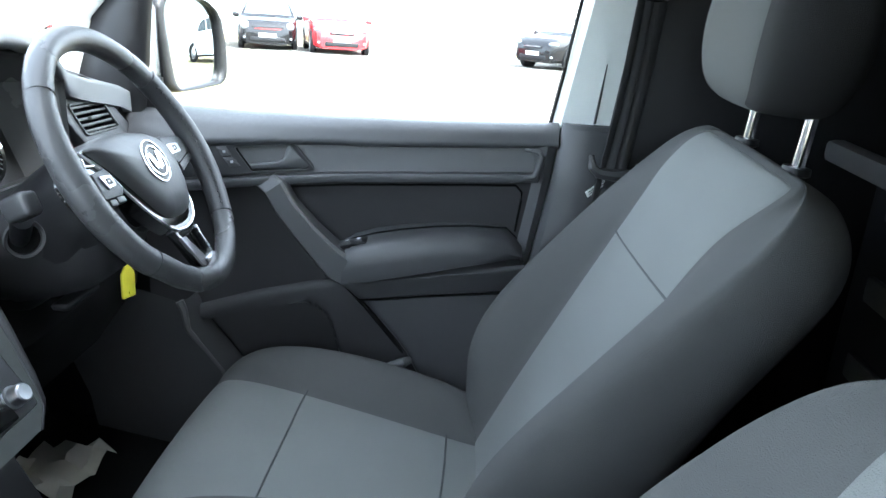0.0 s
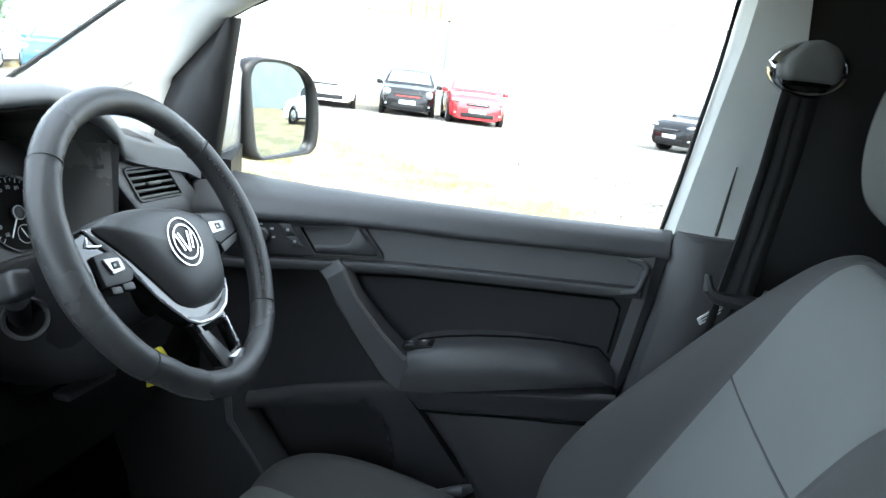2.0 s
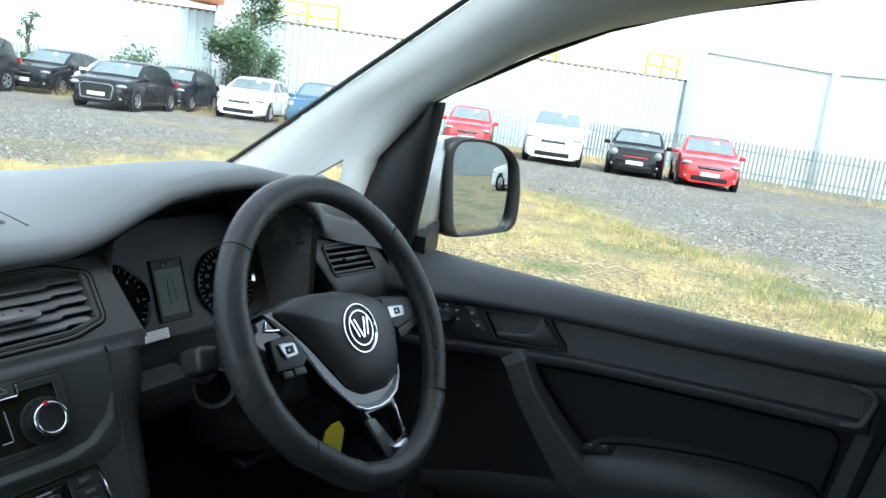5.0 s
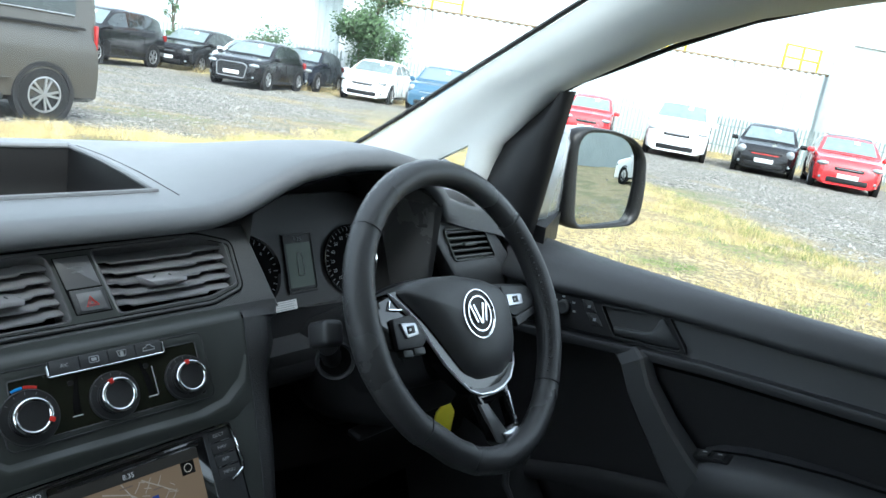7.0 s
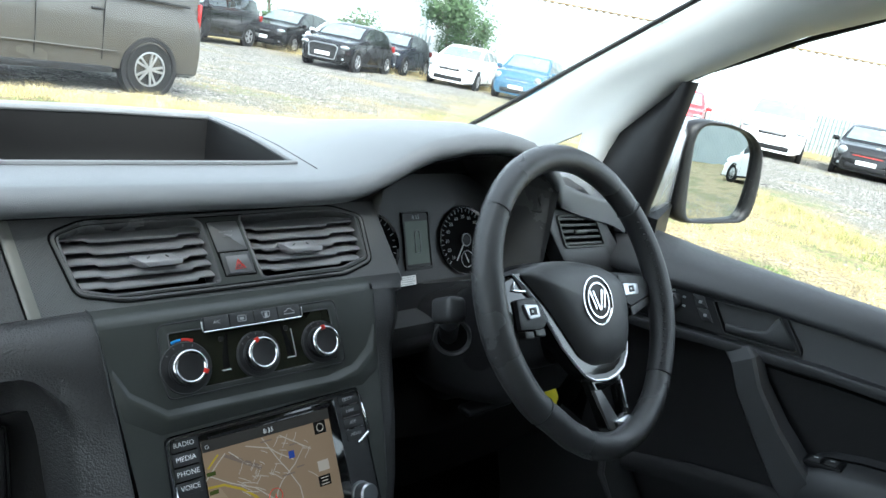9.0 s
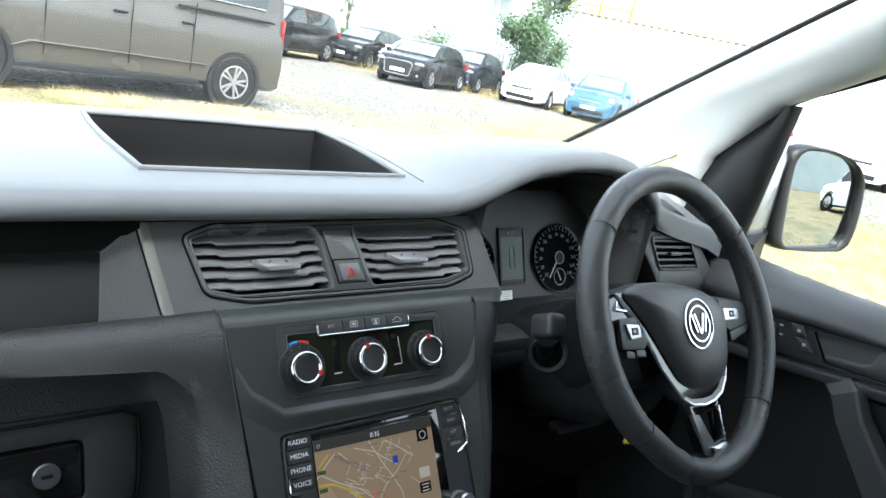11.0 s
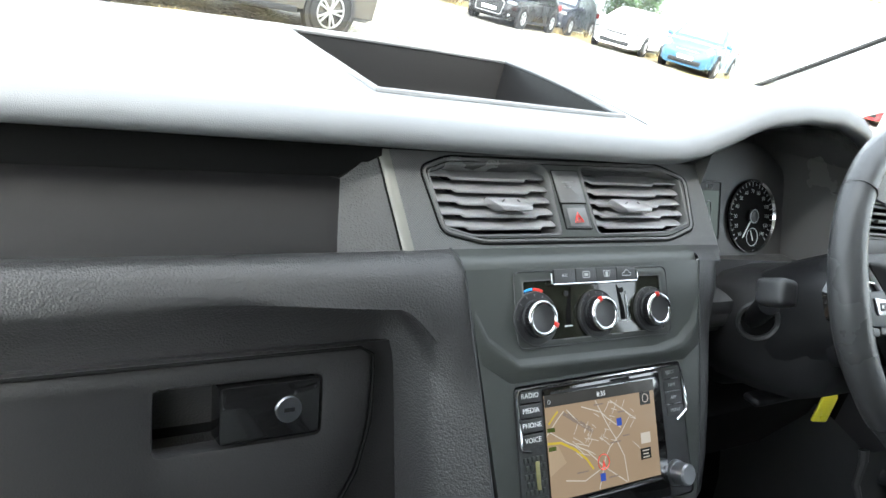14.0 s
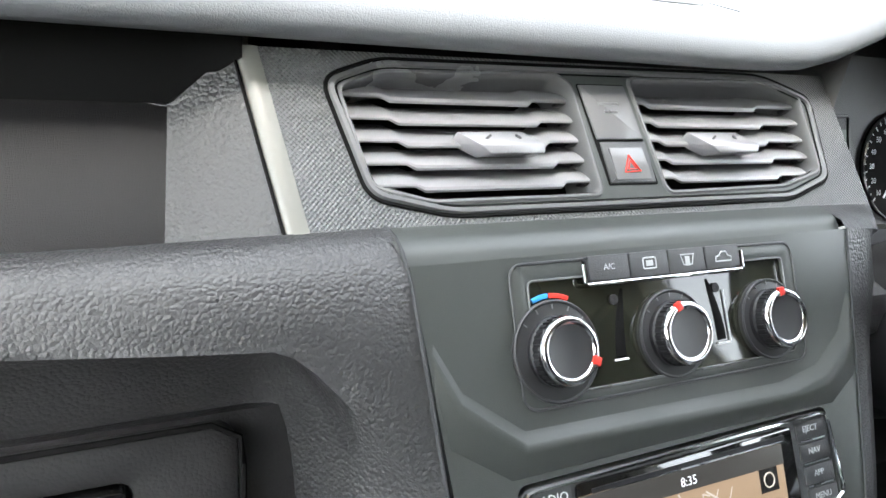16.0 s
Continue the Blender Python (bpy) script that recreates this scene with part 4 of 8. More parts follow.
def knob(x, y, rb, red):
    f = HP @ Matrix.Translation((x, y, 0))
    k = part("knob", lathe([(0.0, -0.001), (rb, -0.001), (rb, 0.0010), (rb - 0.002, 0.0016), (0, 0.0016)], f, 40), M_KNOB, heat, "round ribbed black heater knob with chrome ring")
    part("dial_rim", lathe([(rb - 0.0006, 0.0012), (rb, 0.0020), (rb - 0.0006, 0.0024), (rb - 0.0016, 0.0018)], f, 40), M_PLASTIC, k)
    r = 0.0156
    b = lathe([(r + 0.001, 0.001), (r + 0.001, 0.004), (r, 0.005), (r, 0.0095), (r - 0.001, 0.011)], f, 48)
    body = part("grip", b, M_BLACK, k)
    bm2 = bmesh.new()
    for i in range(36):
        a = 2 * math.pi * i / 36
        q = Matrix.Rotation(a, 4, "Z")
        box((r, 0, 0.0074), (0.0014, 0.0015, 0.0046), f @ q, bm=bm2)
    tagged(part("ribbing", bm2, M_BLACK, k), kind="stuff")
    part("chrome_ring", lathe([(r - 0.0002, 0.0100), (r + 0.0004, 0.0112), (r + 0.0001, 0.0124), (r - 0.0008, 0.0132), (r - 0.0018, 0.0134), (r - 0.0028, 0.0131), (r - 0.0034, 0.0123)], f, 48), M_CHROME, k, "bright chrome ring")
    part("cap", lathe([(r - 0.0034, 0.0110), (r - 0.0036, 0.0124), (r - 0.0060, 0.0120), (0.0, 0.0118)], f, 40), M_KNOB, k)
    for q in (-50, -25, 0, 25, 50):
        g = radians(q)
        part("dial_tick", box((0, (r + rb) / 2 + 0.001, 0.0018), (0.0005, 0.0022, 0.0004), f @ Matrix.Rotation(g, 4, "Z")), M_SATINK, k)
    a = radians(red)
    part("pointer", box((0, r - 0.0012, 0.0125), (0.0042, 0.0046, 0.0022), f @ Matrix.Rotation(a, 4, "Z"), bevel=0.0005), M_RED, k, "red pointer mark")
    return k


knob(-0.0736, -0.0070, 0.0240, -115)
knob(-0.0012, -0.0070, 0.0225, 22)
knob(0.0700, -0.0070, 0.0222, 8)
for a0, a1, mt in ((112, 92, M_BLUE), (90, 66, M_RED)):
    arc = [HP @ V(-0.0736 + 0.0258 * math.cos(radians(lerp(a0, a1, k / 6))), -0.0070 + 0.0258 * math.sin(radians(lerp(a0, a1, k / 6))), 0.0) for k in range(7)]
    part("heat_mark", tube(arc, 0.0013, 8, flat=0.5, up=HP.to_3x3() @ V(0, 0, 1)), mt, heat)
for x in (-0.036, 0.0331):
    part("fascia_lamp", lathe([(0, -0.0005), (0.0026, -0.0005), (0.0026, 0.0006), (0.0018, 0.0008), (0, 0.0004)], HP @ Matrix.Translation((x, 0.0135, 0)), 16), M_BLACK, heat)
for s in (-1, 1):
    # curved groove with a pale stop at its foot
    gx = -0.0265 if s < 0 else 0.0250
    gv = [HP @ V(gx + s * (0.0030 + 0.0055 * math.sin(math.pi * 0.5 * k / 6)), 0.0185 - 0.0325 * k / 6, -0.0006) for k in range(7)]
    part("fascia_groove", tube(gv, [0.0008, 0.0016, 0.0022, 0.0026, 0.0030, 0.0032, 0.0032], 8, flat=0.3, up=HP.to_3x3() @ V(0, 0, 1)), M_DEEP, heat)
    part("groove_stop", box((gx + s * 0.0090, -0.0157, 0.0), (0.0085, 0.0010, 0.0008), HP), M_WHITE, heat)
part("groove_line", tube([HP @ V(0.0385, 0.0120, 0), HP @ V(0.0392, -0.0155, 0)], 0.0005, 5), M_GREYINK, heat)

# infotainment unit
radio = thing("infotainment_unit", (0, 0.11, 1.0), "touch screen radio showing a street map, in a chrome frame", "radio")
RP = SP @ Matrix.Translation((0, -0.0985, 0.0))
part("unit_body", plate(rounded([(-0.103, 0.0), (0.102, 0.003), (0.1045, -0.1225), (-0.104, -0.1225)], 0.006), RP @ Matrix.Translation((0, 0, 0.0004)), 0.012, bevel=0.001), M_PLASTIC, radio)
part("chrome_frame", tube([RP @ V(x, y, 0.002) for x, y in ((-0.092, -0.0535), (-0.1005, -0.052), (-0.1015, -0.048), (-0.1025, -0.006), (-0.100, -0.0022), (-0.096, -0.0012), (0.0, 0.0008), (0.094, 0.0024), (0.0985, 0.0015), (0.101, -0.003), (0.1055, -0.038), (0.1045, -0.043), (0.090, -0.051))], 0.0013, 6, flat=0.8), M_CHROME, radio, "bright chrome frame line")
glass = part("glass_front", plate(rounded([(-0.0745, -0.003), (0.071, -0.001), (0.073, -0.1205), (-0.0745, -0.1205)], 0.003), RP @ Matrix.Translation((0, 0, 0.0016)), 0.006, bevel=0.0008), M_GLOSS, radio, "gloss black glass front")
part("disc_slot", box((-0.001, -0.0065, 0.0018), (0.130, 0.0022, 0.0008), RP @ Matrix.Rotation(0.012, 4, "Z")), M_BLACK, glass)
part("disc_slot_edge", box((-0.001, -0.0082, 0.0018), (0.128, 0.0007, 0.0008), RP @ Matrix.Rotation(0.012, 4, "Z")), M_SATIN, glass)
SC = RP @ Matrix.Translation((-0.0065, -0.0535, 0.0020))
M_MAPBAR = glow("map screen bar", (0.09, 0.085, 0.08), 0.0222)
screen2 = part("map_screen", plate(rect(-0.0672, -0.045, 0.0672, 0.045), SC, 0.0006), M_SCREEN, radio, "tan street map on the lit screen")
part("screen_bar", box((0, 0.0398, 0.0002), (0.1344, 0.0104, 0.0004), SC), M_MAPBAR, screen2)
part("screen_clock", words("8:35", SC @ Matrix.Translation((-0.001, 0.0390, 0.0006)), 0.0064, 0.00005), M_WHITE, screen2)
M_ROADW = glow("map road", (0.62, 0.55, 0.48), 0.0518)
M_ROADY = glow("map main road", (0.62, 0.45, 0.06), 0.0518)
M_DARKP = glow("map badge", (0.03, 0.03, 0.03), 0.0148)
M_BLUEP = glow("map parking badge", (0.05, 0.10, 0.45), 0.0444)
M_AREA = glow("map open area", (0.50, 0.37, 0.25), 0.0407)
M_SHIELD = glow("map road shield", (0.10, 0.14, 0.03), 0.0222)
M_BLOCK = glow("map built area", (0.30, 0.23, 0.19), 0.037)
rnd = random.Random(4)


def road(pts, w, mt, name="map_road"):
    rows = [[], []]
    for i, (x, y) in enumerate(pts):
        a, b = Vector(pts[max(i - 1, 0)]), Vector(pts[min(i + 1, len(pts) - 1)])
        d = (b - a).normalized()
        o = Vector((-d.y, d.x)) * w / 2
        rows[0].append(SC @ V(x + o.x, y + o.y, 0.0003))
        rows[1].append(SC @ V(x - o.x, y - o.y, 0.0003))
    part(name, grid(rows), mt, screen2)


road([(-0.0672, 0.0039), (-0.0525, 0.0027), (-0.0367, -0.0055), (-0.0242, -0.0159), (-0.017, -0.0256)], 0.0022, M_ROADY)
road([(-0.0645, 0.0200), (-0.0580, 0.0260), (-0.0531, 0.0299)], 0.0018, M_ROADY)
for pts in ([(-0.0670, 0.0152), (-0.046, 0.0024), (-0.0234, -0.0083), (-0.0044, -0.0255), (0.0224, -0.0437)], [(-0.0432, 0.0298), (-0.0278, 0.0152), (-0.0147, 0.0085)], [(-0.0089, 0.0340), (0.0034, 0.0114), (0.0126, -0.0029), (0.0216, -0.02), (0.024, -0.044)], [(0.0093, 0.0318), (0.0333, 0.0158), (0.0204, 0.0014), (0.0046, -0.0097)], [(-0.068, 0.0103), (-0.0538, 0.0235), (-0.0466, 0.0292)], [(-0.0261, 0.0305), (-0.0025, 0.0226), (0.004, 0.0166), (0.020, 0.006)], [(0.0046, -0.0097), (-0.002, -0.018), (-0.0044, -0.0255), (-0.012, -0.044)], [(-0.05, -0.03), (-0.028, -0.034), (-0.0044, -0.0255)]):
    road(pts, 0.0011, M_ROADW)
for i in range(42):
    x, y = rnd.uniform(-0.040, 0.038), rnd.uniform(-0.010, 0.032)
    a, ln = rnd.choice((-0.55, 1.02, -0.7, 0.9, -0.3)), rnd.uniform(0.005, 0.014)
    x1, y1 = x + math.cos(a) * ln, y + math.sin(a) * ln
    if abs(x1) < 0.045 and -0.03 < y1 < 0.033:
        road([(x, y), ((x + x1) / 2 + 0.0006, (y + y1) / 2), (x1, y1)], 0.0007, M_ROADW)
for i in range(9):
    x, y = -0.0455 + i * 0.0036, 0.0262 - i * 0.0022
    part("map_block", box((0, 0, 0.00025), (0.0042 + 0.001 * (i % 3), 0.0030 + 0.0012 * (i % 2), 0.0001), SC @ Matrix.Translation((x + 0.001 * (i % 2), y, 0)) @ Matrix.Rotation(-0.55, 4, "Z")), M_BLOCK, screen2)
for x, y in ((-0.005, 0.030), (0.022, 0.020), (0.012, -0.006), (0.026, -0.002), (-0.030, -0.026), (0.006, -0.036)):
    part("map_label", box((x, y, 0.00035), (rnd.uniform(0.008, 0.014), 0.0014, 0.0001), SC @ Matrix.Rotation(0.0, 4, "Z")), M_BLOCK, screen2)
part("map_area", plate([(-0.0670, 0.0010), (-0.056, 0.0012), (-0.0477, -0.0149), (-0.0670, -0.0241)], SC @ Matrix.Translation((0, 0, 0.0002)), 0.0001), M_AREA, screen2)
for y in (0.0150, -0.0010):
    part("map_shield", box((-0.0625, y, 0.0005), (0.0085, 0.0036, 0.0002), SC), M_SHIELD, screen2)
part("map_badge", box((0.0545, 0.0285, 0.0003), (0.0135, 0.0120, 0.0002), SC), M_DARKP, screen2)
part("map_badge", ring([(0.0545 + 0.0038 * math.cos(k * 0.524), 0.0285 + 0.0038 * math.sin(k * 0.524)) for k in range(12)], 0.0004, SC, 0.0005), M_ROADW, screen2)
for x, y in ((0.0186, 0.0111), (-0.0068, -0.0344)):
    part("map_badge", box((x, y, 0.0004), (0.0062, 0.0070, 0.0002), SC), M_BLUEP, screen2)
part("map_badge", box((0.051, -0.008, 0.0003), (0.0125, 0.0100, 0.0002), SC), M_ROADW, screen2)
part("map_badge", box((0.0495, -0.0223, 0.0003), (0.0135, 0.0100, 0.0002), SC), M_DARKP, screen2)
for k in range(3):
    part("badge_print", box((0.0495, -0.0195 - 0.003 * k, 0.0005), (0.009 - 0.002 * (k % 2), 0.0010, 0.0002), SC), M_ROADW, screen2)
part("map_position", ring([(-0.0046 + 0.0068 * math.cos(k * 0.4), -0.0213 + 0.0068 * math.sin(k * 0.4)) for k in range(16)], 0.0004, SC, 0.0004), M_RED, screen2)
part("map_position", plate([(-0.0046, -0.0195), (-0.0022, -0.027), (-0.0046, -0.0255), (-0.0070, -0.027)], SC @ Matrix.Translation((0, 0, 0.0005)), 0.0002), M_RED, screen2)
part("bar_icon", ring([(-0.0625 + 0.0016 * math.cos(k * 0.785), 0.0390 + 0.0016 * math.sin(k * 0.785)) for k in range(8)], 0.0003, SC, 0.0006), M_GREYINK, screen2)
part("screen_foot", tube([SC @ V(-0.068, -0.0490, 0.0006), SC @ V(0.0, -0.0495, 0.0010), SC @ V(0.069, -0.0490, 0.0006)], 0.0014, 8, flat=0.7), M_GLOSS, radio)
for i, t in enumerate(("RADIO", "MEDIA", "PHONE", "VOICE")):
    y = -0.0068 - i * 0.0125
    b = part("key", plate(rounded(rect(-0.1, y - 0.0056, -0.0765, y + 0.0050), 0.0008), RP @ Matrix.Translation((0, 0, 0.0012)), 0.004, bevel=0.0006), M_PLASTIC, radio)
    part("key_print", words(t, RP @ Matrix.Translation((-0.0882, y, 0.0014)), 0.0062, 0.0001), M_WHITE, b)
    if i:
        part("key_line", box((-0.0885, y + 0.0062, 0.0012), (0.022, 0.0008, 0.0006), RP), M_CHROME, radio)
for i, t in enumerate(("EJECT", "NAV", "APP", "MENU")):
    y = -0.0048 - i * 0.0122
    x = 0.0865 + i * 0.0010
    b = part("key", plate(rounded(rect(x - 0.011, y - 0.0056, x + 0.0125, y + 0.0046), 0.0008), RP @ Matrix.Translation((0, 0, 0.0012)), 0.004, bevel=0.0006), M_PLASTIC, radio)
    part("key_print", words(t, RP @ Matrix.Translation((x, y, 0.0014)), 0.0048, 0.0001), M_GREYINK, b)
    if i:
        part("key_line", box((x, y + 0.0060, 0.0012), (0.020, 0.0006, 0.0006), RP), M_SATIN, radio)
for i in range(8):
    for j in range(5):
        part("grille_cell", box((-0.0985 + 0.0046 * j + 0.0023 * (i % 2), -0.060 - i * 0.0068, 0.0010), (0.0030, 0.0044, 0.0012), RP, bevel=0.0006), M_STACK, radio)
part("grille_strip", box((-0.0860, -0.074, 0.0018), (0.0042, 0.024, 0.0010), RP, bevel=0.0004), M_STRIP, radio, "pale yellow strip in the side grille")
VK = RP @ Matrix.Translation((0.082, -0.1005, 0.0))
vk = part("volume_knob", lathe([(0, 0), (0.0125, 0), (0.0125, 0.003), (0.0108, 0.004), (0.0102, 0.016), (0.0085, 0.0175), (0.0, 0.0172)], VK, 36), M_SATIN, radio, "satin metal volume knob")

# ---- instrument cluster ----
clus = thing("instrument_cluster", (0.31, 0.30, 1.1), "dark instrument cluster with two chrome-ringed dials and a display", "instruments")
CP = fr((0.316, 0.352, 1.133), (1, 0, 0), (0, 0.36, 0.933))
part("backing", plate(rounded([(-0.125, -0.085), (0.200, -0.085), (0.200, 0.05), (0.14, 0.085), (-0.05, 0.085), (-0.125, 0.04)], 0.02), CP, 0.01), M_PLASTIC, clus)


def dial(cx, r, marks, numbers, needle):
    f = CP @ Matrix.Translation((cx, -0.017, 0.0))
    d = part("dial_face", lathe([(0, 0.0), (r, 0.0), (r, 0.002), (0, 0.0022)], f, 48), M_DEEP, clus)
    part("dial_ring", lathe([(r - 0.0005, 0.001), (r + 0.0016, 0.0055), (r + 0.0004, 0.0065), (r - 0.002, 0.003)], f, 56), M_CHROME, d, "bright dial ring")
    for i in range(marks):
        a = radians(225 - 270 * i / (marks - 1))
        part("dial_tick", box((r * 0.90, 0, 0.0026), (r * (0.13 if i % 2 == 0 else 0.07), 0.0011, 0.0003), f @ Matrix.Rotation(a, 4, "Z")), M_GREYINK, d)
    for i, t in enumerate(numbers):
        a = radians(225 - 270 * i / (len(numbers) - 1))
        part("dial_number", words(t, f @ Matrix.Translation((r * 0.70 * math.cos(a), r * 0.70 * math.sin(a), 0.0027)), r * 0.15, 0.0001), M_GREYINK, d)
    part("needle", box((0.0, r * 0.32, 0.0052), (0.0014, r * 0.8, 0.001), f @ Matrix.Rotation(radians(needle), 4, "Z")), M_WHITE, d)
    part("hub", lathe([(0.0, 0.003), (r * 0.18, 0.003), (r * 0.18, 0.007), (r * 0.12, 0.0085), (0, 0.008)], f, 24), M_BLACK, d)
    part("hub_ring", lathe([(r * 0.17, 0.0068), (r * 0.20, 0.0074), (r * 0.17, 0.0082)], f, 28), M_GREYINK, d)
    q = f @ Matrix.Translation((0.003, -r * 0.58, 0))
    part("sub_dial", lathe([(r * 0.24, 0.0024), (r * 0.26, 0.0034), (r * 0.24, 0.0036)], q, 28), M_GREYINK, d)
    part("sub_needle", box((0, 0.002, 0.0030), (0.0012, r * 0.3, 0.0005), q @ Matrix.Rotation(0.4, 4, "Z")), M_WHITE, d)
    return d


dial(-0.058, 0.0505, 25, ("0", "1", "2", "3", "4", "5", "6"), 140)
dial(0.124, 0.0505, 29, ("10", "20", "30", "40", "50", "60", "70", "80", "90", "100", "120", "130", "140"), 145)
lc = part("display", plate(rounded(rect(-0.026, -0.043, 0.024, 0.042), 0.002), CP @ Matrix.Translation((0.031, -0.011, 0.002)), 0.002), M_BLACK, clus)
LF = CP @ Matrix.Translation((0.030, -0.009, 0.0026))
part("display_glass", plate(rect(-0.021, -0.036, 0.021, 0.026), LF, 0.0004), M_LCD, lc, "grey-green lit display")
part("display_clock", words("8:35", LF @ Matrix.Translation((0.0, 0.031, 0.0002)), 0.0085, 0.0001), M_GREYINK, lc)
part("display_figure", ring(rounded([(-0.005, -0.020), (0.005, -0.020), (0.005, 0.004), (0.003, 0.012), (-0.003, 0.012), (-0.005, 0.004)], 0.002), 0.0007, LF, 0.0003), M_GREYINK, lc)
part("display_frame", ring(rounded(rect(-0.024, -0.041, 0.024, 0.038), 0.003), 0.0012, LF, 0.0002), M_PLASTIC, lc)
# binnacle: floor, sides and roof round the cluster
part("binnacle_ledge", grid([[V(0.19, 0.40, 1.060), V(0.53, 0.40, 1.060)], [V(0.19, 0.30, 1.068), V(0.53, 0.30, 1.068)], [V(0.19, 0.235, 1.062), V(0.53, 0.235, 1.062)], [V(0.188, 0.222, 1.058), V(0.53, 0.222, 1.058)], [V(0.185, 0.218, 1.046), V(0.53, 0.218, 1.046)], [V(0.18, 0.225, 1.015), V(0.53, 0.225, 1.015)], [V(0.18, 0.30, 0.98), V(0.53, 0.30, 0.98)]]), M_PLASTIC, dash)
part("ledge_switch", box((0.245, 0.2235, 1.034), (0.075, 0.012, 0.020), bevel=0.004), M_DOOR, dash)
# Lining and roof take a paler plastic to paint in side window light.
part("binnacle_lining", grid([[V(0.192, 0.255, 1.14), V(0.20, 0.26, 1.225), V(0.26, 0.262, 1.258), V(0.34, 0.262, 1.270), V(0.42, 0.262, 1.268), V(0.49, 0.262, 1.245), V(0.522, 0.262, 1.215), V(0.520, 0.255, 1.07)], [V(0.192, 0.43, 1.14), V(0.20, 0.43, 1.21), V(0.26, 0.43, 1.228), V(0.34, 0.43, 1.232), V(0.42, 0.43, 1.230), V(0.49, 0.43, 1.222), V(0.515, 0.43, 1.20), V(0.51, 0.42, 1.06)]]), M_BEZEL, dash)
# Hidden box added to stop daylight leaking in behind the cluster.
part("dash_light_block", box((0.50, 0.51, 1.10), (0.52, 0.16, 0.20)), M_DEEP, dash)
part("binnacle_roof", grid([[V(x, 0.255, dash_z(x, 0.262) - 0.030) for x in (0.17, 0.20, 0.26, 0.32, 0.38, 0.44, 0.49, 0.53)], [V(x, 0.43, dash_z(x, 0.262) - 0.028) for x in (0.17, 0.20, 0.26, 0.32, 0.38, 0.44, 0.49, 0.53)], [V(x, 0.44, 1.06) for x in (0.17, 0.20, 0.26, 0.32, 0.38, 0.44, 0.49, 0.53)]]), M_BEZEL, dash)
part("binnacle_side", grid([[V(0.527, 0.255, 1.06), V(0.530, 0.255, 1.225)], [V(0.520, 0.43, 1.06), V(0.522, 0.43, 1.225)]]), M_PLASTIC, dash)
STK = fr((0.2600, 0.2625, 1.1015), (0.98, -0.03, 0.03), (0, 0.35, 0.93))
part("binnacle_base", grid([[V(0.185, 0.268, 1.112), V(0.30, 0.266, 1.092), V(0.53, 0.266, 1.080)], [V(0.185, 0.2635, 1.09), V(0.30, 0.2620, 1.075), V(0.53, 0.262, 1.066)], [V(0.185, 0.255, 1.062), V(0.30, 0.255, 1.062), V(0.53, 0.255, 1.060)]]), M_BLACK, clus)
part("warning_sticker", plate(rect(-0.018, -0.0062, 0.018, 0.0062), STK, 0.0006), M_WHITE, clus, "small white printed sticker")
for k in range(4):
    part("sticker_print", box((0, 0.0042 - 0.0028 * k, 0.0002), (0.031 - 0.005 * (k % 2), 0.0007, 0.0002), STK), M_GREYINK, clus)

# driver's outer vent
DV = fr((0.612, 0.263, 1.147), (1, -0.02, -0.12), (0.10, 0.25, 0.95))
VO = rounded([(-0.060, 0.0195), (0.038, 0.0285), (0.0755, -0.0195), (-0.030, -0.0280)], 0.007)
ov = part("outer_vent", plate(rounded([(-0.098, 0.025), (-0.086, 0.0375), (0.053, 0.0390), (0.135, -0.033), (0.132, -0.070), (-0.018, -0.062), (-0.030, -0.050)], 0.006), DV @ Matrix.Translation((0, 0, 0.0)), 0.03, holes=[VO], bevel=0.003), M_PLASTIC, dash, "dark outer air vent")
part("vent_lip", ring(VO, 0.0022, DV, 0.001), M_STACK, ov)
part("vent_duct", box((0, 0, -0.04), (0.14, 0.075, 0.03), DV), M_DEEP, ov)
for i in range(5):
    t = (i + 0.5) / 5
    a, b = V(lerp(-0.058, -0.030, t), lerp(0.0195, -0.0280, t), -0.008), V(lerp(0.040, 0.0735, t), lerp(0.0275, -0.0195, t), -0.008)
    f = DV @ fr((a + b) / 2, b - a, (0, 1, 0))
    part("louvre", box((0, 0, 0), ((b - a).length, 0.0042, 0.016), f, bevel=0.0012), M_STACK, ov)
part("vent_shoulder", grid([[DV @ V(lerp(-0.098, 0.060, k / 6), 0.0330, -0.003) for k in range(7)], [DV @ V(lerp(-0.098, 0.060, k / 6), 0.0395, -0.006) for k in range(7)], [DV @ V(lerp(-0.098, 0.060, k / 6), 0.0480, -0.010) for k in range(7)], [DV @ V(lerp(-0.098, 0.060, k / 6), 0.0650, -0.036) for k in range(7)]]), M_INSERT, dash, "dark shelf above the outer vent")
part("vent_slider", box((0.004, -0.001, 0.002), (0.030, 0.006, 0.008), DV @ Matrix.Rotation(0.09, 4, "Z"), bevel=0.002), M_STACK, ov)
part("outer_shoulder", grid([[V(0.53, 0.262, 1.226), V(0.60, 0.262, 1.214), V(0.66, 0.262, 1.190), V(0.70, 0.26, 1.155), V(0.745, 0.255, 1.085), V(0.75, 0.25, 1.02)], [V(0.545, 0.31, 1.232), V(0.62, 0.31, 1.222), V(0.69, 0.31, 1.195), V(0.73, 0.30, 1.16), V(0.765, 0.29, 1.09), V(0.77, 0.28, 1.02)]]), M_INSERT, dash)
part("demist_slot", grid([[V(0.57, 0.345, 1.2275), V(0.66, 0.345, 1.206)], [V(0.575, 0.375, 1.2265), V(0.665, 0.375, 1.205)]]), M_DEEP, dash)
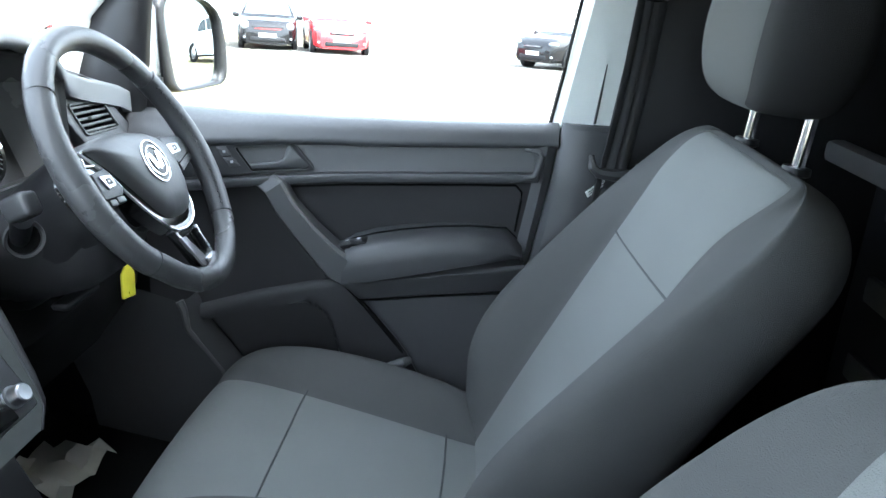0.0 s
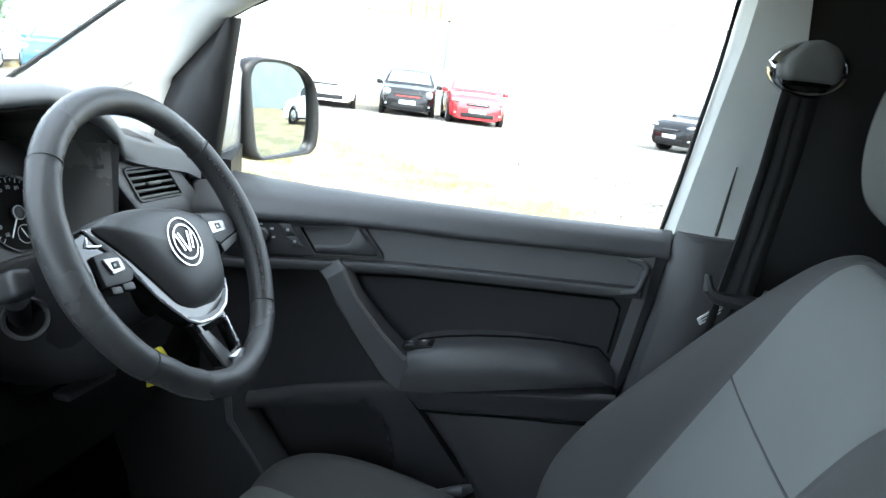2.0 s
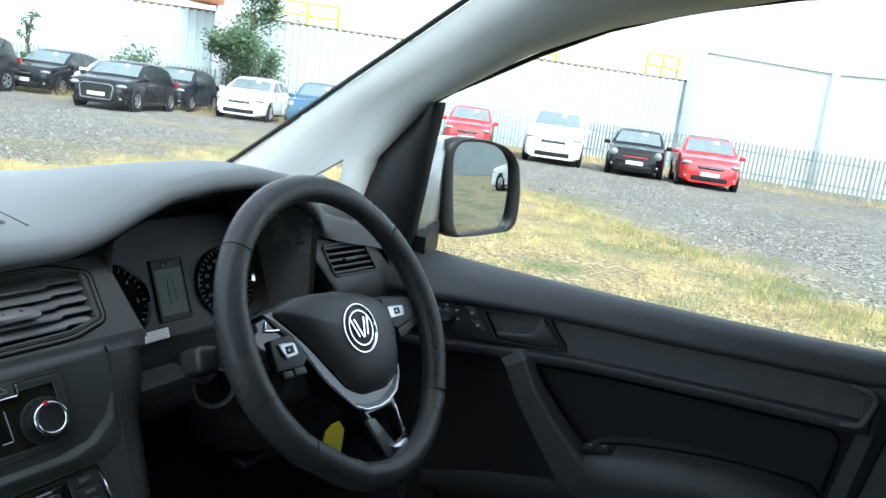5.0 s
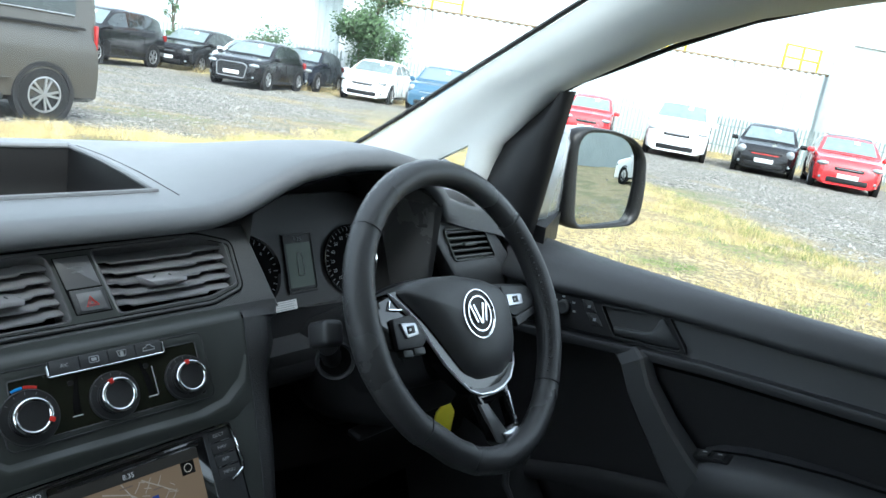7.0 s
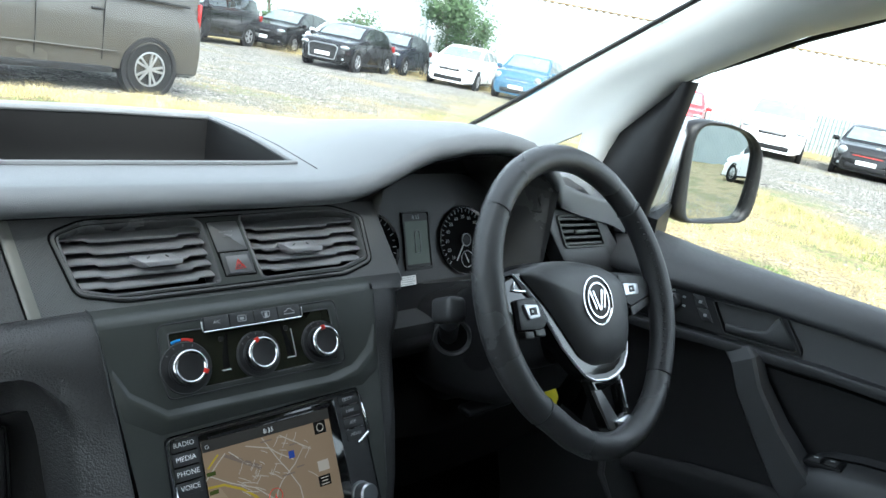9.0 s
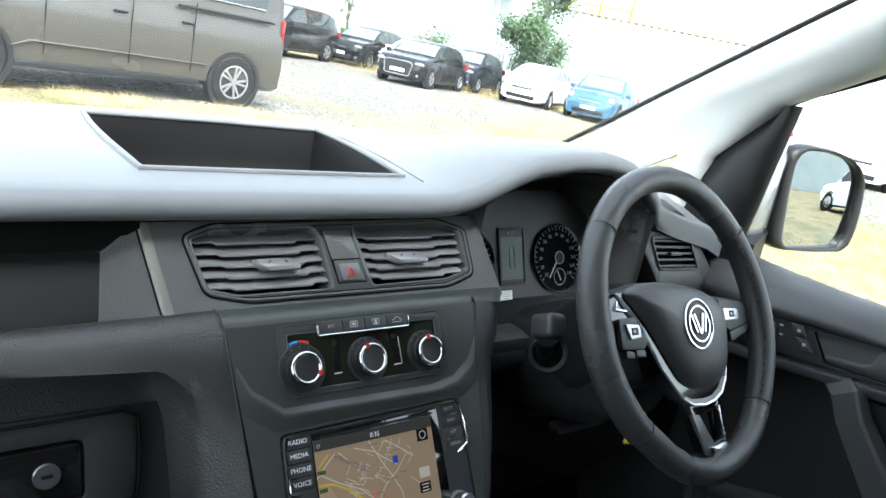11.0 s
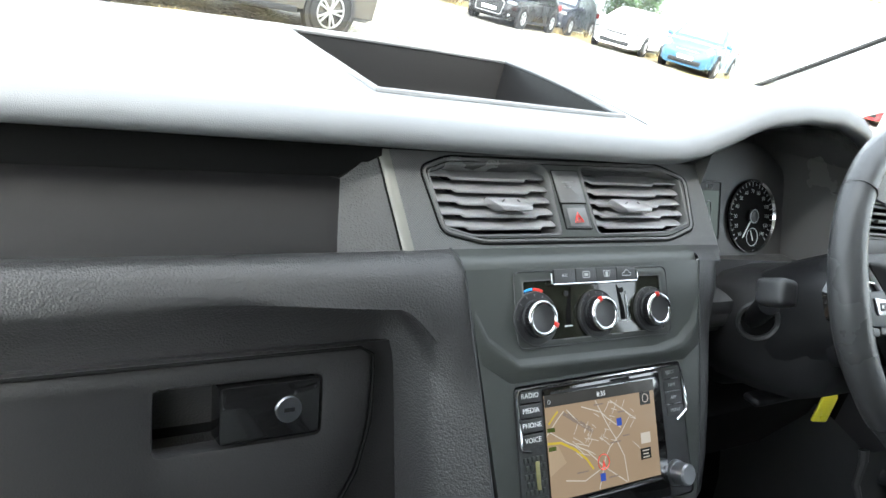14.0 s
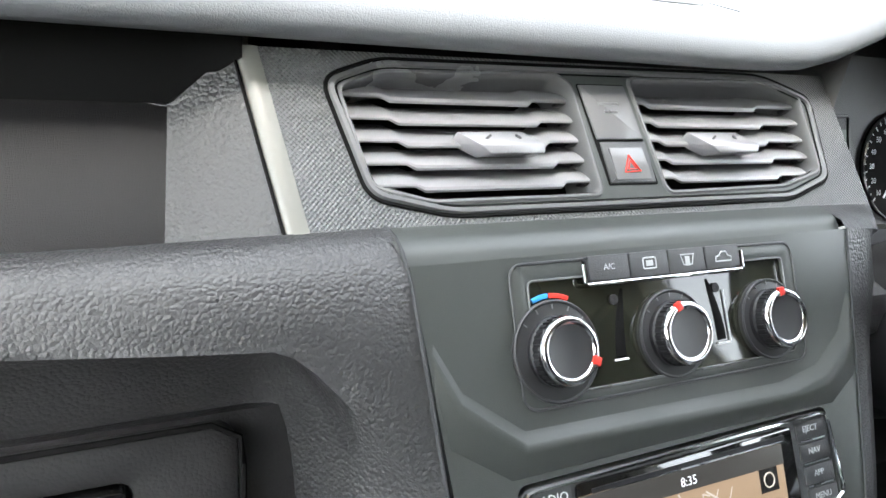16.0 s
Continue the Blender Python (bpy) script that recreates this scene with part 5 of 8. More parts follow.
for i in range(7):
    x = 0.577 + i * 0.0138
    part("demist_bar", box((x, 0.36, 1.2285 - (x - 0.57) * 0.24), (0.004, 0.032, 0.004), bevel=0.001), M_PLASTIC, dash)
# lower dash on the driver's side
# Knee panel is near-black to stand for the shade under the column.
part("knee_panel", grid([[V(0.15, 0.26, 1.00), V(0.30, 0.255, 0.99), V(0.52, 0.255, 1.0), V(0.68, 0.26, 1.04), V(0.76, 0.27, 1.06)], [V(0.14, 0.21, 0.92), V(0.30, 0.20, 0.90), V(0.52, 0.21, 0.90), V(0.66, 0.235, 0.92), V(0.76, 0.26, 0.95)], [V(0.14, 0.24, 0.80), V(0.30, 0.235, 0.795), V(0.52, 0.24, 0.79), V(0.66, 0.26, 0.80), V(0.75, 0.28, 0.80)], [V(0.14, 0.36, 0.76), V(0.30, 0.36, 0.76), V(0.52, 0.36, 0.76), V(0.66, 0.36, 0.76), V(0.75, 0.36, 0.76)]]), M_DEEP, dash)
part("tunnel", grid([[V(-0.125, 0.20, 0.93), V(0.125, 0.20, 0.93)], [V(-0.128, 0.135, 0.87), V(0.128, 0.135, 0.87)], [V(-0.128, 0.098, 0.795), V(0.128, 0.098, 0.795)], [V(-0.122, 0.04, 0.71), V(0.122, 0.04, 0.71)], [V(-0.12, -0.05, 0.64), V(0.11, -0.05, 0.64)], [V(-0.11, -0.2, 0.60), V(0.10, -0.2, 0.60)], [V(-0.11, -0.6, 0.58), V(0.10, -0.6, 0.58)]]), M_BLACK, dash)
for sd in (1, -1):
    part("tunnel_side", grid([[V(sd * 0.125, 0.26, 0.95), V(sd * 0.125, 0.20, 0.93), V(sd * 0.128, 0.135, 0.87), V(sd * 0.128, 0.098, 0.795), V(sd * 0.122, 0.04, 0.71), V(sd * 0.11, -0.05, 0.64), V(sd * 0.10, -0.2, 0.60), V(sd * 0.10, -0.6, 0.58)], [V(sd * 0.14, 0.28, 0.46), V(sd * 0.14, 0.22, 0.46), V(sd * 0.14, 0.15, 0.46), V(sd * 0.14, 0.10, 0.46), V(sd * 0.14, 0.04, 0.46), V(sd * 0.13, -0.05, 0.46), V(sd * 0.13, -0.2, 0.46), V(sd * 0.13, -0.6, 0.46)]]), M_BLACK, dash)

# ---- steering wheel and column ----
wheel = thing("steering_wheel", (0.373, 0.073, 1.136), "black leather three-spoke steering wheel with chrome trim", "steering wheel")
SW = fr((0.373, 0.073, 1.136), (0.995, 0.055, 0.0), (0, 0.5, 0.866)) @ Matrix.Rotation(radians(-3), 4, "Z")


# radius against the angle from the bottom of the wheel
RIM = [(0, 0.1745), (17, 0.175), (34, 0.1735), (54, 0.170), (90, 0.172), (150, 0.174), (240, 0.174), (275, 0.171), (305, 0.167), (320, 0.163), (335, 0.167), (345, 0.171), (360, 0.1745)]


def rim_point(a):
    r = smooth_at(RIM, (math.degrees(a) + 90) % 360)
    return V(r * math.cos(a), r * math.sin(a), 0.010)


def rim_arc(a0, a1, r, grow=0.0, n=28):
    pts = [SW @ rim_point(radians(lerp(a0, a1, i / n))) for i in range(n + 1)]
    nrm = SW.to_3x3() @ V(0, 0, 1)
    return tube(pts, [r + grow * math.exp(-((lerp(a0, a1, i / n) - (a0 + a1) / 2) / 20) ** 2) for i in range(n + 1)], 16, flat=0.95, up=nrm)


rim = part("rim", rim_arc(38, 142, 0.0165), M_WRAP, wheel, "smooth black leather rim")
part("rim_grip", rim_arc(-42, 38.5, 0.0168, 0.0015), M_WRAP2, rim, "perforated leather grip")
part("rim_grip", rim_arc(141.5, 222, 0.0168, 0.0015), M_WRAP, rim)
part("rim_bottom", rim_arc(221.5, 318.5, 0.0163), M_WRAP, rim)
for a in (38.3, 141.7, 221.7, 318.3):
    p = rim_point(radians(a))
    q = rim_point(radians(a + 1))
    t = (SW.to_3x3() @ (q - p)).normalized()
    f = fr(SW @ p, t.orthogonal(), t.cross(t.orthogonal()))
    part("rim_joint", lathe([(0.0150, -0.0006), (0.0171, -0.0003), (0.0171, 0.0003), (0.0150, 0.0006)], f, 20), M_SEAM, rim)
bs = bmesh.new()
for i in range(22):
    a = radians(-38 + i * 3.4)
    p = rim_point(a) * 0.925
    box((p.x, p.y, 0.0215), (0.0075, 0.0016, 0.002), SW @ Matrix.Identity(4), bm=bs)
part("stitching", bs, M_SEAM, rim)
# airbag pad
PADO = rounded([(-0.107, 0.0405), (-0.071, 0.0490), (-0.039, 0.0505), (0.005, 0.0475), (0.050, 0.0390), (0.083, 0.0260), (0.0985, 0.0133), (0.1015, -0.013), (0.092, -0.050), (0.076, -0.074), (0.050, -0.0855), (0.0, -0.0825), (-0.019, -0.071), (-0.043, -0.036), (-0.066, -0.003), (-0.088, 0.021)], 0.009, 3)


def dome(outline, levels, m):
    """Stacked outlines, each shrunk and lifted, closed at the top."""
    cx = sum(p[0] for p in outline) / len(outline)
    cy = sum(p[1] for p in outline) / len(outline)
    rings = [[m @ V(cx + (x - cx) * s, cy + (y - cy) * s, h) for x, y in outline] for s, h in levels]
    return loft(rings)


pad = part("airbag_pad", dome(PADO, ((0.98, -0.045), (1.0, -0.024), (1.0, -0.010), (0.985, -0.002), (0.94, 0.005), (0.80, 0.012), (0.55, 0.0165), (0.25, 0.0185)), SW), M_COVER, wheel, "black grained airbag cover")
BG = SW @ Matrix.Translation((0.0106, -0.0049, 0.0172))
part("badge_ring", lathe([(0.0288, -0.005), (0.0304, 0.0010), (0.0300, 0.0026), (0.0285, 0.0028), (0.0275, 0.0012)], BG, 48), M_CHROME, pad, "round chrome badge ring")
part("badge_disc", lathe([(0.0280, 0.0012), (0.012, 0.0020), (0, 0.0022)], BG, 40), M_BLACK, pad)
part("badge_ring", lathe([(0.0222, 0.0016), (0.0220, 0.0030), (0.0200, 0.0030), (0.0198, 0.0016)], BG, 44), M_CHROME, pad)
bd = bmesh.new()
for x, y, ln, a in ((-0.0120, 0.0010, 0.024, 20), (-0.0050, 0.0, 0.026, 20), (0.0050, 0.0, 0.026, -20), (0.0120, 0.0010, 0.024, -20)):
    box((0, 0, 0.0028), (0.0036, ln, 0.0016), BG @ Matrix.Translation((x, y, 0)) @ Matrix.Rotation(radians(a), 4, "Z"), bevel=0.0004, seg=1, bm=bd)
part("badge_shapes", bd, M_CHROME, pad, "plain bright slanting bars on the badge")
part("airbag_print", box((0.034, -0.050, 0.0128), (0.018, 0.0035, 0.0010), SW), M_BLACK, pad)
part("pad_mark", box((-0.056, 0.006, 0.0110), (0.007, 0.001, 0.0006), SW), M_BLACK, pad)
# gloss surround and the bright V that frames the pad
VEE = [(-0.1160, 0.0385), (-0.0998, 0.0203), (-0.0850, 0.0050), (-0.0692, -0.0221), (-0.0530, -0.0505), (-0.0342, -0.0735), (-0.0179, -0.0899), (-0.0010, -0.0985), (0.0250, -0.1012), (0.0450, -0.0985), (0.0640, -0.0910), (0.0780, -0.0760), (0.0850, -0.0620)]
part("pad_surround", plate(VEE + [(0.080, 0.0), (0.060, 0.030), (-0.060, 0.042)], SW @ Matrix.Translation((0, 0, -0.001)), 0.020), M_GLOSS, wheel, "gloss black band round the airbag cover")
part("chrome_vee", tube([SW @ V(x, y, 0.0005) for x, y in VEE], [0.0010, 0.0030, 0.0028, 0.0019, 0.0014, 0.0014, 0.0015, 0.0018, 0.0020, 0.0021, 0.0021, 0.0016, 0.0008], 8, flat=1.1, up=SW.to_3x3() @ V(0, 0, 1)), M_VEE, wheel, "bright chrome trim below the airbag")
inn = [(-0.0130, -0.0850), (0.0, -0.0900), (0.0250, -0.0920), (0.0440, -0.0905), (0.0590, -0.0840), (0.0730, -0.0700)]
part("vee_slope", grid([[SW @ V(x, y, 0.0012) for x, y in VEE[6:12]], [SW @ V(lerp(a, c, 0.5), lerp(b, d, 0.5), 0.0008) for (a, b), (c, d) in zip(VEE[6:12], inn)], [SW @ V(x, y, -0.002) for x, y in inn]]), M_BEZEL, wheel, "satin slope inside the chrome trim")
# spokes
LSP = rounded([(-0.116, 0.0375), (-0.150, 0.031), (-0.170, 0.012), (-0.166, -0.016), (-0.125, -0.0240), (-0.085, -0.0275), (-0.066, -0.022), (-0.080, 0.0058)], 0.006)
RSP = rounded([(0.078, 0.0290), (0.1481, 0.0215), (0.1710, 0.0010), (0.1760, -0.013), (0.150, -0.022), (0.1042, -0.033), (0.090, -0.020)], 0.006)
sl = part("side_spoke", plate(LSP, SW @ Matrix.Translation((0, 0, 0.0)), 0.016, bevel=0.003), M_GLOSS, wheel, "gloss black side spoke")
sr = part("side_spoke", plate(RSP, SW @ Matrix.Translation((0, 0, 0.0)), 0.016, bevel=0.003), M_BLACK, wheel, "black side spoke")
part("spoke_edge", tube([SW @ V(-0.1165, 0.030, 0.0012), SW @ V(-0.122, 0.0215, 0.0018), SW @ V(-0.108, 0.0190, 0.0018), SW @ V(-0.098, 0.0185, 0.0012)], 0.0011, 6), M_CHROME, sl)
lp = part("switch_pad", plate(rounded([(-0.1240, 0.0101), (-0.0905, 0.0110), (-0.0762, -0.018), (-0.0851, -0.0263), (-0.1250, -0.0233)], 0.003), SW @ Matrix.Translation((0, 0, 0.0055)), 0.008, bevel=0.0015), M_PLASTIC, sl)
rp = part("switch_pad", plate(rounded([(0.0860, 0.0240), (0.1460, 0.0175), (0.1620, 0.0010), (0.1640, -0.0070), (0.1040, -0.0190), (0.0930, -0.0120)], 0.004), SW @ Matrix.Translation((0, 0, 0.0050)), 0.008, bevel=0.0015), M_PLASTIC, sr)
part("lower_switch", plate(rounded([(0.1040, -0.0200), (0.1660, -0.0080), (0.1720, -0.0140), (0.1500, -0.0210), (0.1060, -0.0320)], 0.002), SW @ Matrix.Translation((0, 0, 0.0040)), 0.008, bevel=0.0012), M_PLASTIC, sr)
for out, k, mk in (([(-0.1165, 0.0045), (-0.0910, 0.0015), (-0.0895, -0.0128), (-0.1100, -0.0140)], lp, (-0.1015, -0.0050)), ([(0.0905, 0.0115), (0.1255, 0.0088), (0.1240, -0.0052), (0.0905, -0.0048)], rp, (0.1080, 0.0030))):
    part("switch_rocker", plate(rounded(out, 0.003), SW @ Matrix.Translation((0, 0, 0.0080)), 0.004, bevel=0.0012), M_SATIN, k, "silver rocker switch")
    part("rocker_mark", box((mk[0], mk[1], 0.0082), (0.0120, 0.0085, 0.0008), SW, bevel=0.0004), M_BLACK, k)
    part("rocker_mark", box((mk[0] - 0.002, mk[1], 0.0088), (0.0035, 0.0030, 0.0004), SW), M_WHITE, k)
for x0, x1 in ((-0.1165, -0.1015), (-0.0990, -0.0810)):
    part("lower_switch", plate(rounded([(x0, -0.0245), (x1, -0.0265), (x1, -0.0350), (x0, -0.0325)], 0.002), SW @ Matrix.Translation((0, 0, 0.0035)), 0.010, bevel=0.0012), M_STACK, sl)
LOW = rounded([(-0.008, -0.094), (0.062, -0.098), (0.0625, -0.146), (0.0745, -0.158), (0.062, -0.171), (0.022, -0.168), (0.0085, -0.157)], 0.004)
k2 = part("lower_spoke", plate(LOW, SW @ Matrix.Translation((0, 0, -0.003)), 0.012, holes=[rounded([(0.0125, -0.1130), (0.0500, -0.1090), (0.0525, -0.1460), (0.0340, -0.1490)], 0.003)], bevel=0.0015), M_GLOSS, wheel, "gloss black lower spoke")
part("spoke_insert", plate([(-0.0058, -0.1090), (0.0092, -0.1110), (0.0345, -0.1530), (0.0220, -0.1640), (0.0110, -0.1580)], SW @ Matrix.Translation((0, 0, 0.0002)), 0.005, bevel=0.0012), M_BEZEL, k2, "satin grey spoke insert")
part("spoke_insert", plate([(0.0528, -0.1060), (0.0560, -0.1055), (0.0590, -0.1470), (0.0550, -0.1480)], SW @ Matrix.Translation((0, 0, 0.0004)), 0.004, bevel=0.0006), M_SATIN, k2, "thin bright spoke edge")
part("spoke_bridge", plate(rounded([(0.0200, -0.1500), (0.0505, -0.1485), (0.0575, -0.1555), (0.0540, -0.1620), (0.0250, -0.1640)], 0.002), SW @ Matrix.Translation((0, 0, 0.0045)), 0.008, bevel=0.0012), M_SATIN, k2, "satin bridge at the foot of the spoke")
part("hub_cover", dome(rounded([(-0.06, 0.05), (0.06, 0.05), (0.055, -0.07), (-0.055, -0.07)], 0.02), ((1.05, -0.075), (1.05, -0.05), (1.0, -0.026)), SW), M_BLACK, wheel)
# column
col = thing("steering_column", (0.373, 0.15, 1.09), "black plastic steering column shroud with stalks", "steering column")
CO = SW @ Matrix.Identity(4)
rings = []
for h, rx, ry, oy in ((-0.055, 0.066, 0.060, -0.004), (-0.075, 0.070, 0.064, -0.006), (-0.12, 0.074, 0.070, -0.018), (-0.18, 0.072, 0.068, -0.03), (-0.24, 0.070, 0.066, -0.04)):
    rings.append([CO @ V(rx * math.copysign(abs(math.cos(a)) ** 0.7, math.cos(a)), oy + ry * math.copysign(abs(math.sin(a)) ** 0.7, math.sin(a)), h) for a in [2 * math.pi * k / 24 for k in range(24)]])
part("shroud", loft(rings), M_BLACK, col)
# the body of the column: a broad cowl that widens downwards, its lower half lit on the near flank
cowl = []
for y, x0, x1, zt, zb in ((0.105, 0.326, 0.452, 1.112, 0.985), (0.125, 0.306, 0.468, 1.120, 0.970), (0.170, 0.292, 0.490, 1.112, 0.958), (0.225, 0.280, 0.510, 1.098, 0.950), (0.265, 0.272, 0.520, 1.085, 0.950)):
    w = x1 - x0
    cowl.append([V(x0 + 0.02, y, zb + 0.006), V(x0 + 0.004, y, zb + 0.03), V(x0, y, lerp(zb, zt, 0.55)), V(x0 + 0.006, y, lerp(zb, zt, 0.82)), V(x0 + 0.03, y, zt - 0.008), V(x0 + w * 0.35, y, zt), V(x0 + w * 0.65, y, zt), V(x1 - 0.03, y, zt - 0.008), V(x1 - 0.004, y, lerp(zb, zt, 0.8)), V(x1, y, lerp(zb, zt, 0.5)), V(x1 - 0.006, y, zb + 0.03), V(x1 - 0.03, y, zb + 0.004)])
part("cowl", loft(cowl), M_COWL, col, "dark plastic cowl round the column", sharp=60)
part("cowl_joint", tube([V(0.2905, 0.175, 1.062), V(0.3035, 0.128, 1.060), V(0.3250, 0.104, 1.060)], 0.0009, 5), M_SEAM, col)
stk = part("indicator_stalk", tube([V(0.296, 0.200, 1.046), V(0.266, 0.176, 1.066), V(0.238, 0.152, 1.098)], [0.0110, 0.0115, 0.0130], 12, flat=1.2), M_BLACK, col)
part("stalk_end", box((0, 0, 0), (0.028, 0.030, 0.036), fr((0.222, 0.1405, 1.1160), (0.86, -0.10, -0.14), (0.10, 0.45, 0.88)), bevel=0.007, seg=3), M_PLASTIC, stk)
part("stalk_boot", lathe([(0.021, -0.006), (0.025, 0.002), (0.0235, 0.0055), (0.0200, 0.004), (0.018, -0.006)], fr((0.2780, 0.180, 1.0560), (0.78, -0.62, 0.0), (0.0, 0.1, 1.0)), 28), M_PLASTIC, col)
part("boot_hole", lathe([(0.0195, 0.0005), (0.008, -0.001), (0.0, -0.001)], fr((0.2780, 0.180, 1.0560), (0.78, -0.62, 0.0), (0.0, 0.1, 1.0)), 24), M_DEEP, col)
part("indicator_stalk", tube([V(0.45, 0.12, 1.085), V(0.50, 0.13, 1.10), V(0.535, 0.14, 1.112)], [0.008, 0.009, 0.010], 12, flat=1.2), M_BLACK, col)
part("release_lever", box((0.350, 0.165, 0.950), (0.085, 0.024, 0.010), bevel=0.0045, seg=3), M_BLACK, col)
# key with a yellow tag
key = thing("ignition_key", (0.475, 0.15, 0.99), "car key with a yellow plastic tag hanging from the column", "key")
part("key_head", box((0.488, 0.160, 1.000), (0.012, 0.02, 0.034), bevel=0.004), M_BLACK, key)
TG = fr((0.4870, 0.160, 0.9160), (0.97, 0.06, -0.24), (0.24, 0.10, 0.96))
tg = part("tag", plate(rounded([(-0.024, -0.024), (0.024, -0.024), (0.024, 0.014), (0.006, 0.029), (-0.006, 0.029), (-0.024, 0.014)], 0.004), TG, 0.0025, holes=[[(0.0028 * math.cos(k * 0.785), -0.017 + 0.0028 * math.sin(k * 0.785)) for k in range(8)]], bevel=0.0006), M_TAG, key, "bright yellow plastic key tag")
part("split_ring", lathe([(0.0092, 0), (0.010, 0.0008), (0.0108, 0), (0.010, -0.0008), (0.0092, 0)], fr((0.496, 0.163, 0.962), (1, 0, 0), (0, 0.3, 1)), 24), M_CHROME, key)
part("key_blank", box((0.492, 0.162, 0.974), (0.004, 0.003, 0.03), bevel=0.001), M_SATIN, key)

# ---- driver's door ----
door = thing("driver_door", (0.78, -0.1, 0.5), "closed driver's door with dark grey moulded trim and window", "door")


def door_x(y):
    """The trim's inner face leans in towards the hinges."""
    return curve_at([(-0.52, 0.752), (-0.30, 0.748), (-0.1, 0.738), (0.05, 0.716), (0.15, 0.690), (0.30, 0.70)], y)


YS = [-0.508, -0.47, -0.40, -0.30, -0.20, -0.10, 0.0, 0.08, 0.14, 0.20, 0.255, 0.30]
TOPZ = [(-0.51, 1.160), (-0.29, 1.149), (-0.1, 1.144), (0.1, 1.141), (0.27, 1.146)]
LOWZ = [(-0.51, 1.126), (-0.21, 1.108), (-0.03, 1.103), (0.20, 1.089), (0.3, 1.08)]
RAILT = [(-0.51, 1.078), (-0.31, 1.065), (-0.076, 1.050), (0.147, 1.027), (0.3, 1.012)]
rows = []
for y in YS:
    zt, zl, x = curve_at(TOPZ, y), curve_at(LOWZ, y), door_x(y) + 0.006
    rows.append([V(0.83, y, zt - 0.01), V(0.806, y, zt), V(0.796, y, zt + 0.003), V(0.78, y, zt - 0.001), V(lerp(0.78, x, 0.55), y, zt - 0.012), V(x + 0.002, y, lerp(zt, zl, 0.72)), V(x, y, zl + 0.003), V(x + 0.004, y, zl - 0.003), V(x + 0.016, y, zl - 0.006)])
rows.insert(0, [p + V(0.03, -0.004, -0.006) for p in rows[0]])
part("window_sill", grid(rows), M_DOOR, door, "broad dark sill below the window", sharp=60)
# panel between sill and rail, then rail, insert, lower panel
rows = []
for y in [-0.478] + YS[2:]:
    zl, zr, x = curve_at(LOWZ, y), curve_at(RAILT, y), door_x(y)
    rows.append([V(x + 0.020, y, zl - 0.002), V(x + 0.017, y, zl - 0.02), V(x + 0.012, y, zr + 0.008), V(x + 0.010, y, zr + 0.001), V(x - 0.004, y, zr - 0.0005), V(x - 0.006, y, zr - 0.005), V(x - 0.003, y, zr - 0.015), V(x + 0.014, y, zr - 0.019), V(x + 0.024, y, zr - 0.022)])
rows.insert(0, [p + V(0.016, -0.004, 0) for p in rows[0]])
part("trim_rail", grid(rows), M_DOOR, door, "moulded rail across the door", sharp=45)
part("rail_end", tube([V(0.752, -0.450, 1.118), V(0.748, -0.474, 1.116), V(0.746, -0.480, 1.108), V(0.744, -0.474, 1.080), V(0.742, -0.468, 1.072), V(0.742, -0.448, 1.067)], [0.003, 0.005, 0.006, 0.006, 0.006, 0.004], 10, up=(1, 0, 0)), M_DOOR, door)
part("trim_end", grid([[V(0.762, -0.468, 1.125), V(0.760, -0.468, 1.06), V(0.768, -0.45, 0.93), V(0.765, -0.43, 0.80), V(0.765, -0.42, 0.45)], [V(0.758, -0.490, 1.127), V(0.757, -0.486, 1.06), V(0.757, -0.468, 0.93), V(0.757, -0.45, 0.80), V(0.757, -0.43, 0.45)], [V(0.766, -0.507, 1.13), V(0.765, -0.498, 1.05), V(0.765, -0.476, 0.91), V(0.765, -0.46, 0.80), V(0.765, -0.44, 0.45)], [V(0.80, -0.508, 1.13), V(0.80, -0.50, 1.05), V(0.80, -0.478, 0.91), V(0.80, -0.462, 0.80), V(0.80, -0.442, 0.45)]]), M_DOOR, door)
STEP = [(-0.47, 0.860), (-0.122, 0.837), (-0.071, 0.830), (0.032, 0.808), (0.118, 0.785), (0.25, 0.75)]
sm = [V(door_x(y) + 0.0185, y, curve_at(RAILT, y) - 0.026) for y in (-0.02, -0.12, -0.22, -0.32, -0.41, -0.440)] + [V(0.7655, -0.452, 1.036), V(0.7665, -0.452, 1.02), V(0.768, -0.446, 0.96)]
part("insert_seam", tube(sm, 0.0022, 6), M_DEEP, door)
yy = [-0.47, -0.42, -0.36, -0.30, -0.24, -0.18, -0.12, -0.06, 0.0, 0.06, 0.12, 0.18, 0.24]
rows = []
for y in yy:
    zr, x = curve_at(RAILT, y) - 0.018, door_x(y)
    rows.append([V(x + 0.020, y, zr), V(x + 0.022, y, zr - 0.03), V(x + 0.024, y, 0.95), V(x + 0.026, y, 0.89), V(x + 0.024, y, curve_at(STEP, y) + 0.02), V(x + 0.0255, y, curve_at(STEP, y) - 0.012)])
part("insert_panel", grid(rows), M_INSERT, door, "flat black door insert below the rail, darkened for shade")
# lower panel: a step across the door, and a deep arched pocket below it
ARCH = [(-0.150, 0.60), (-0.132, 0.66), (-0.118, 0.713), (-0.104, 0.752), (-0.090, 0.772), (-0.072, 0.785), (-0.053, 0.790), (0.036, 0.775), (0.144, 0.752), (0.25, 0.73)]


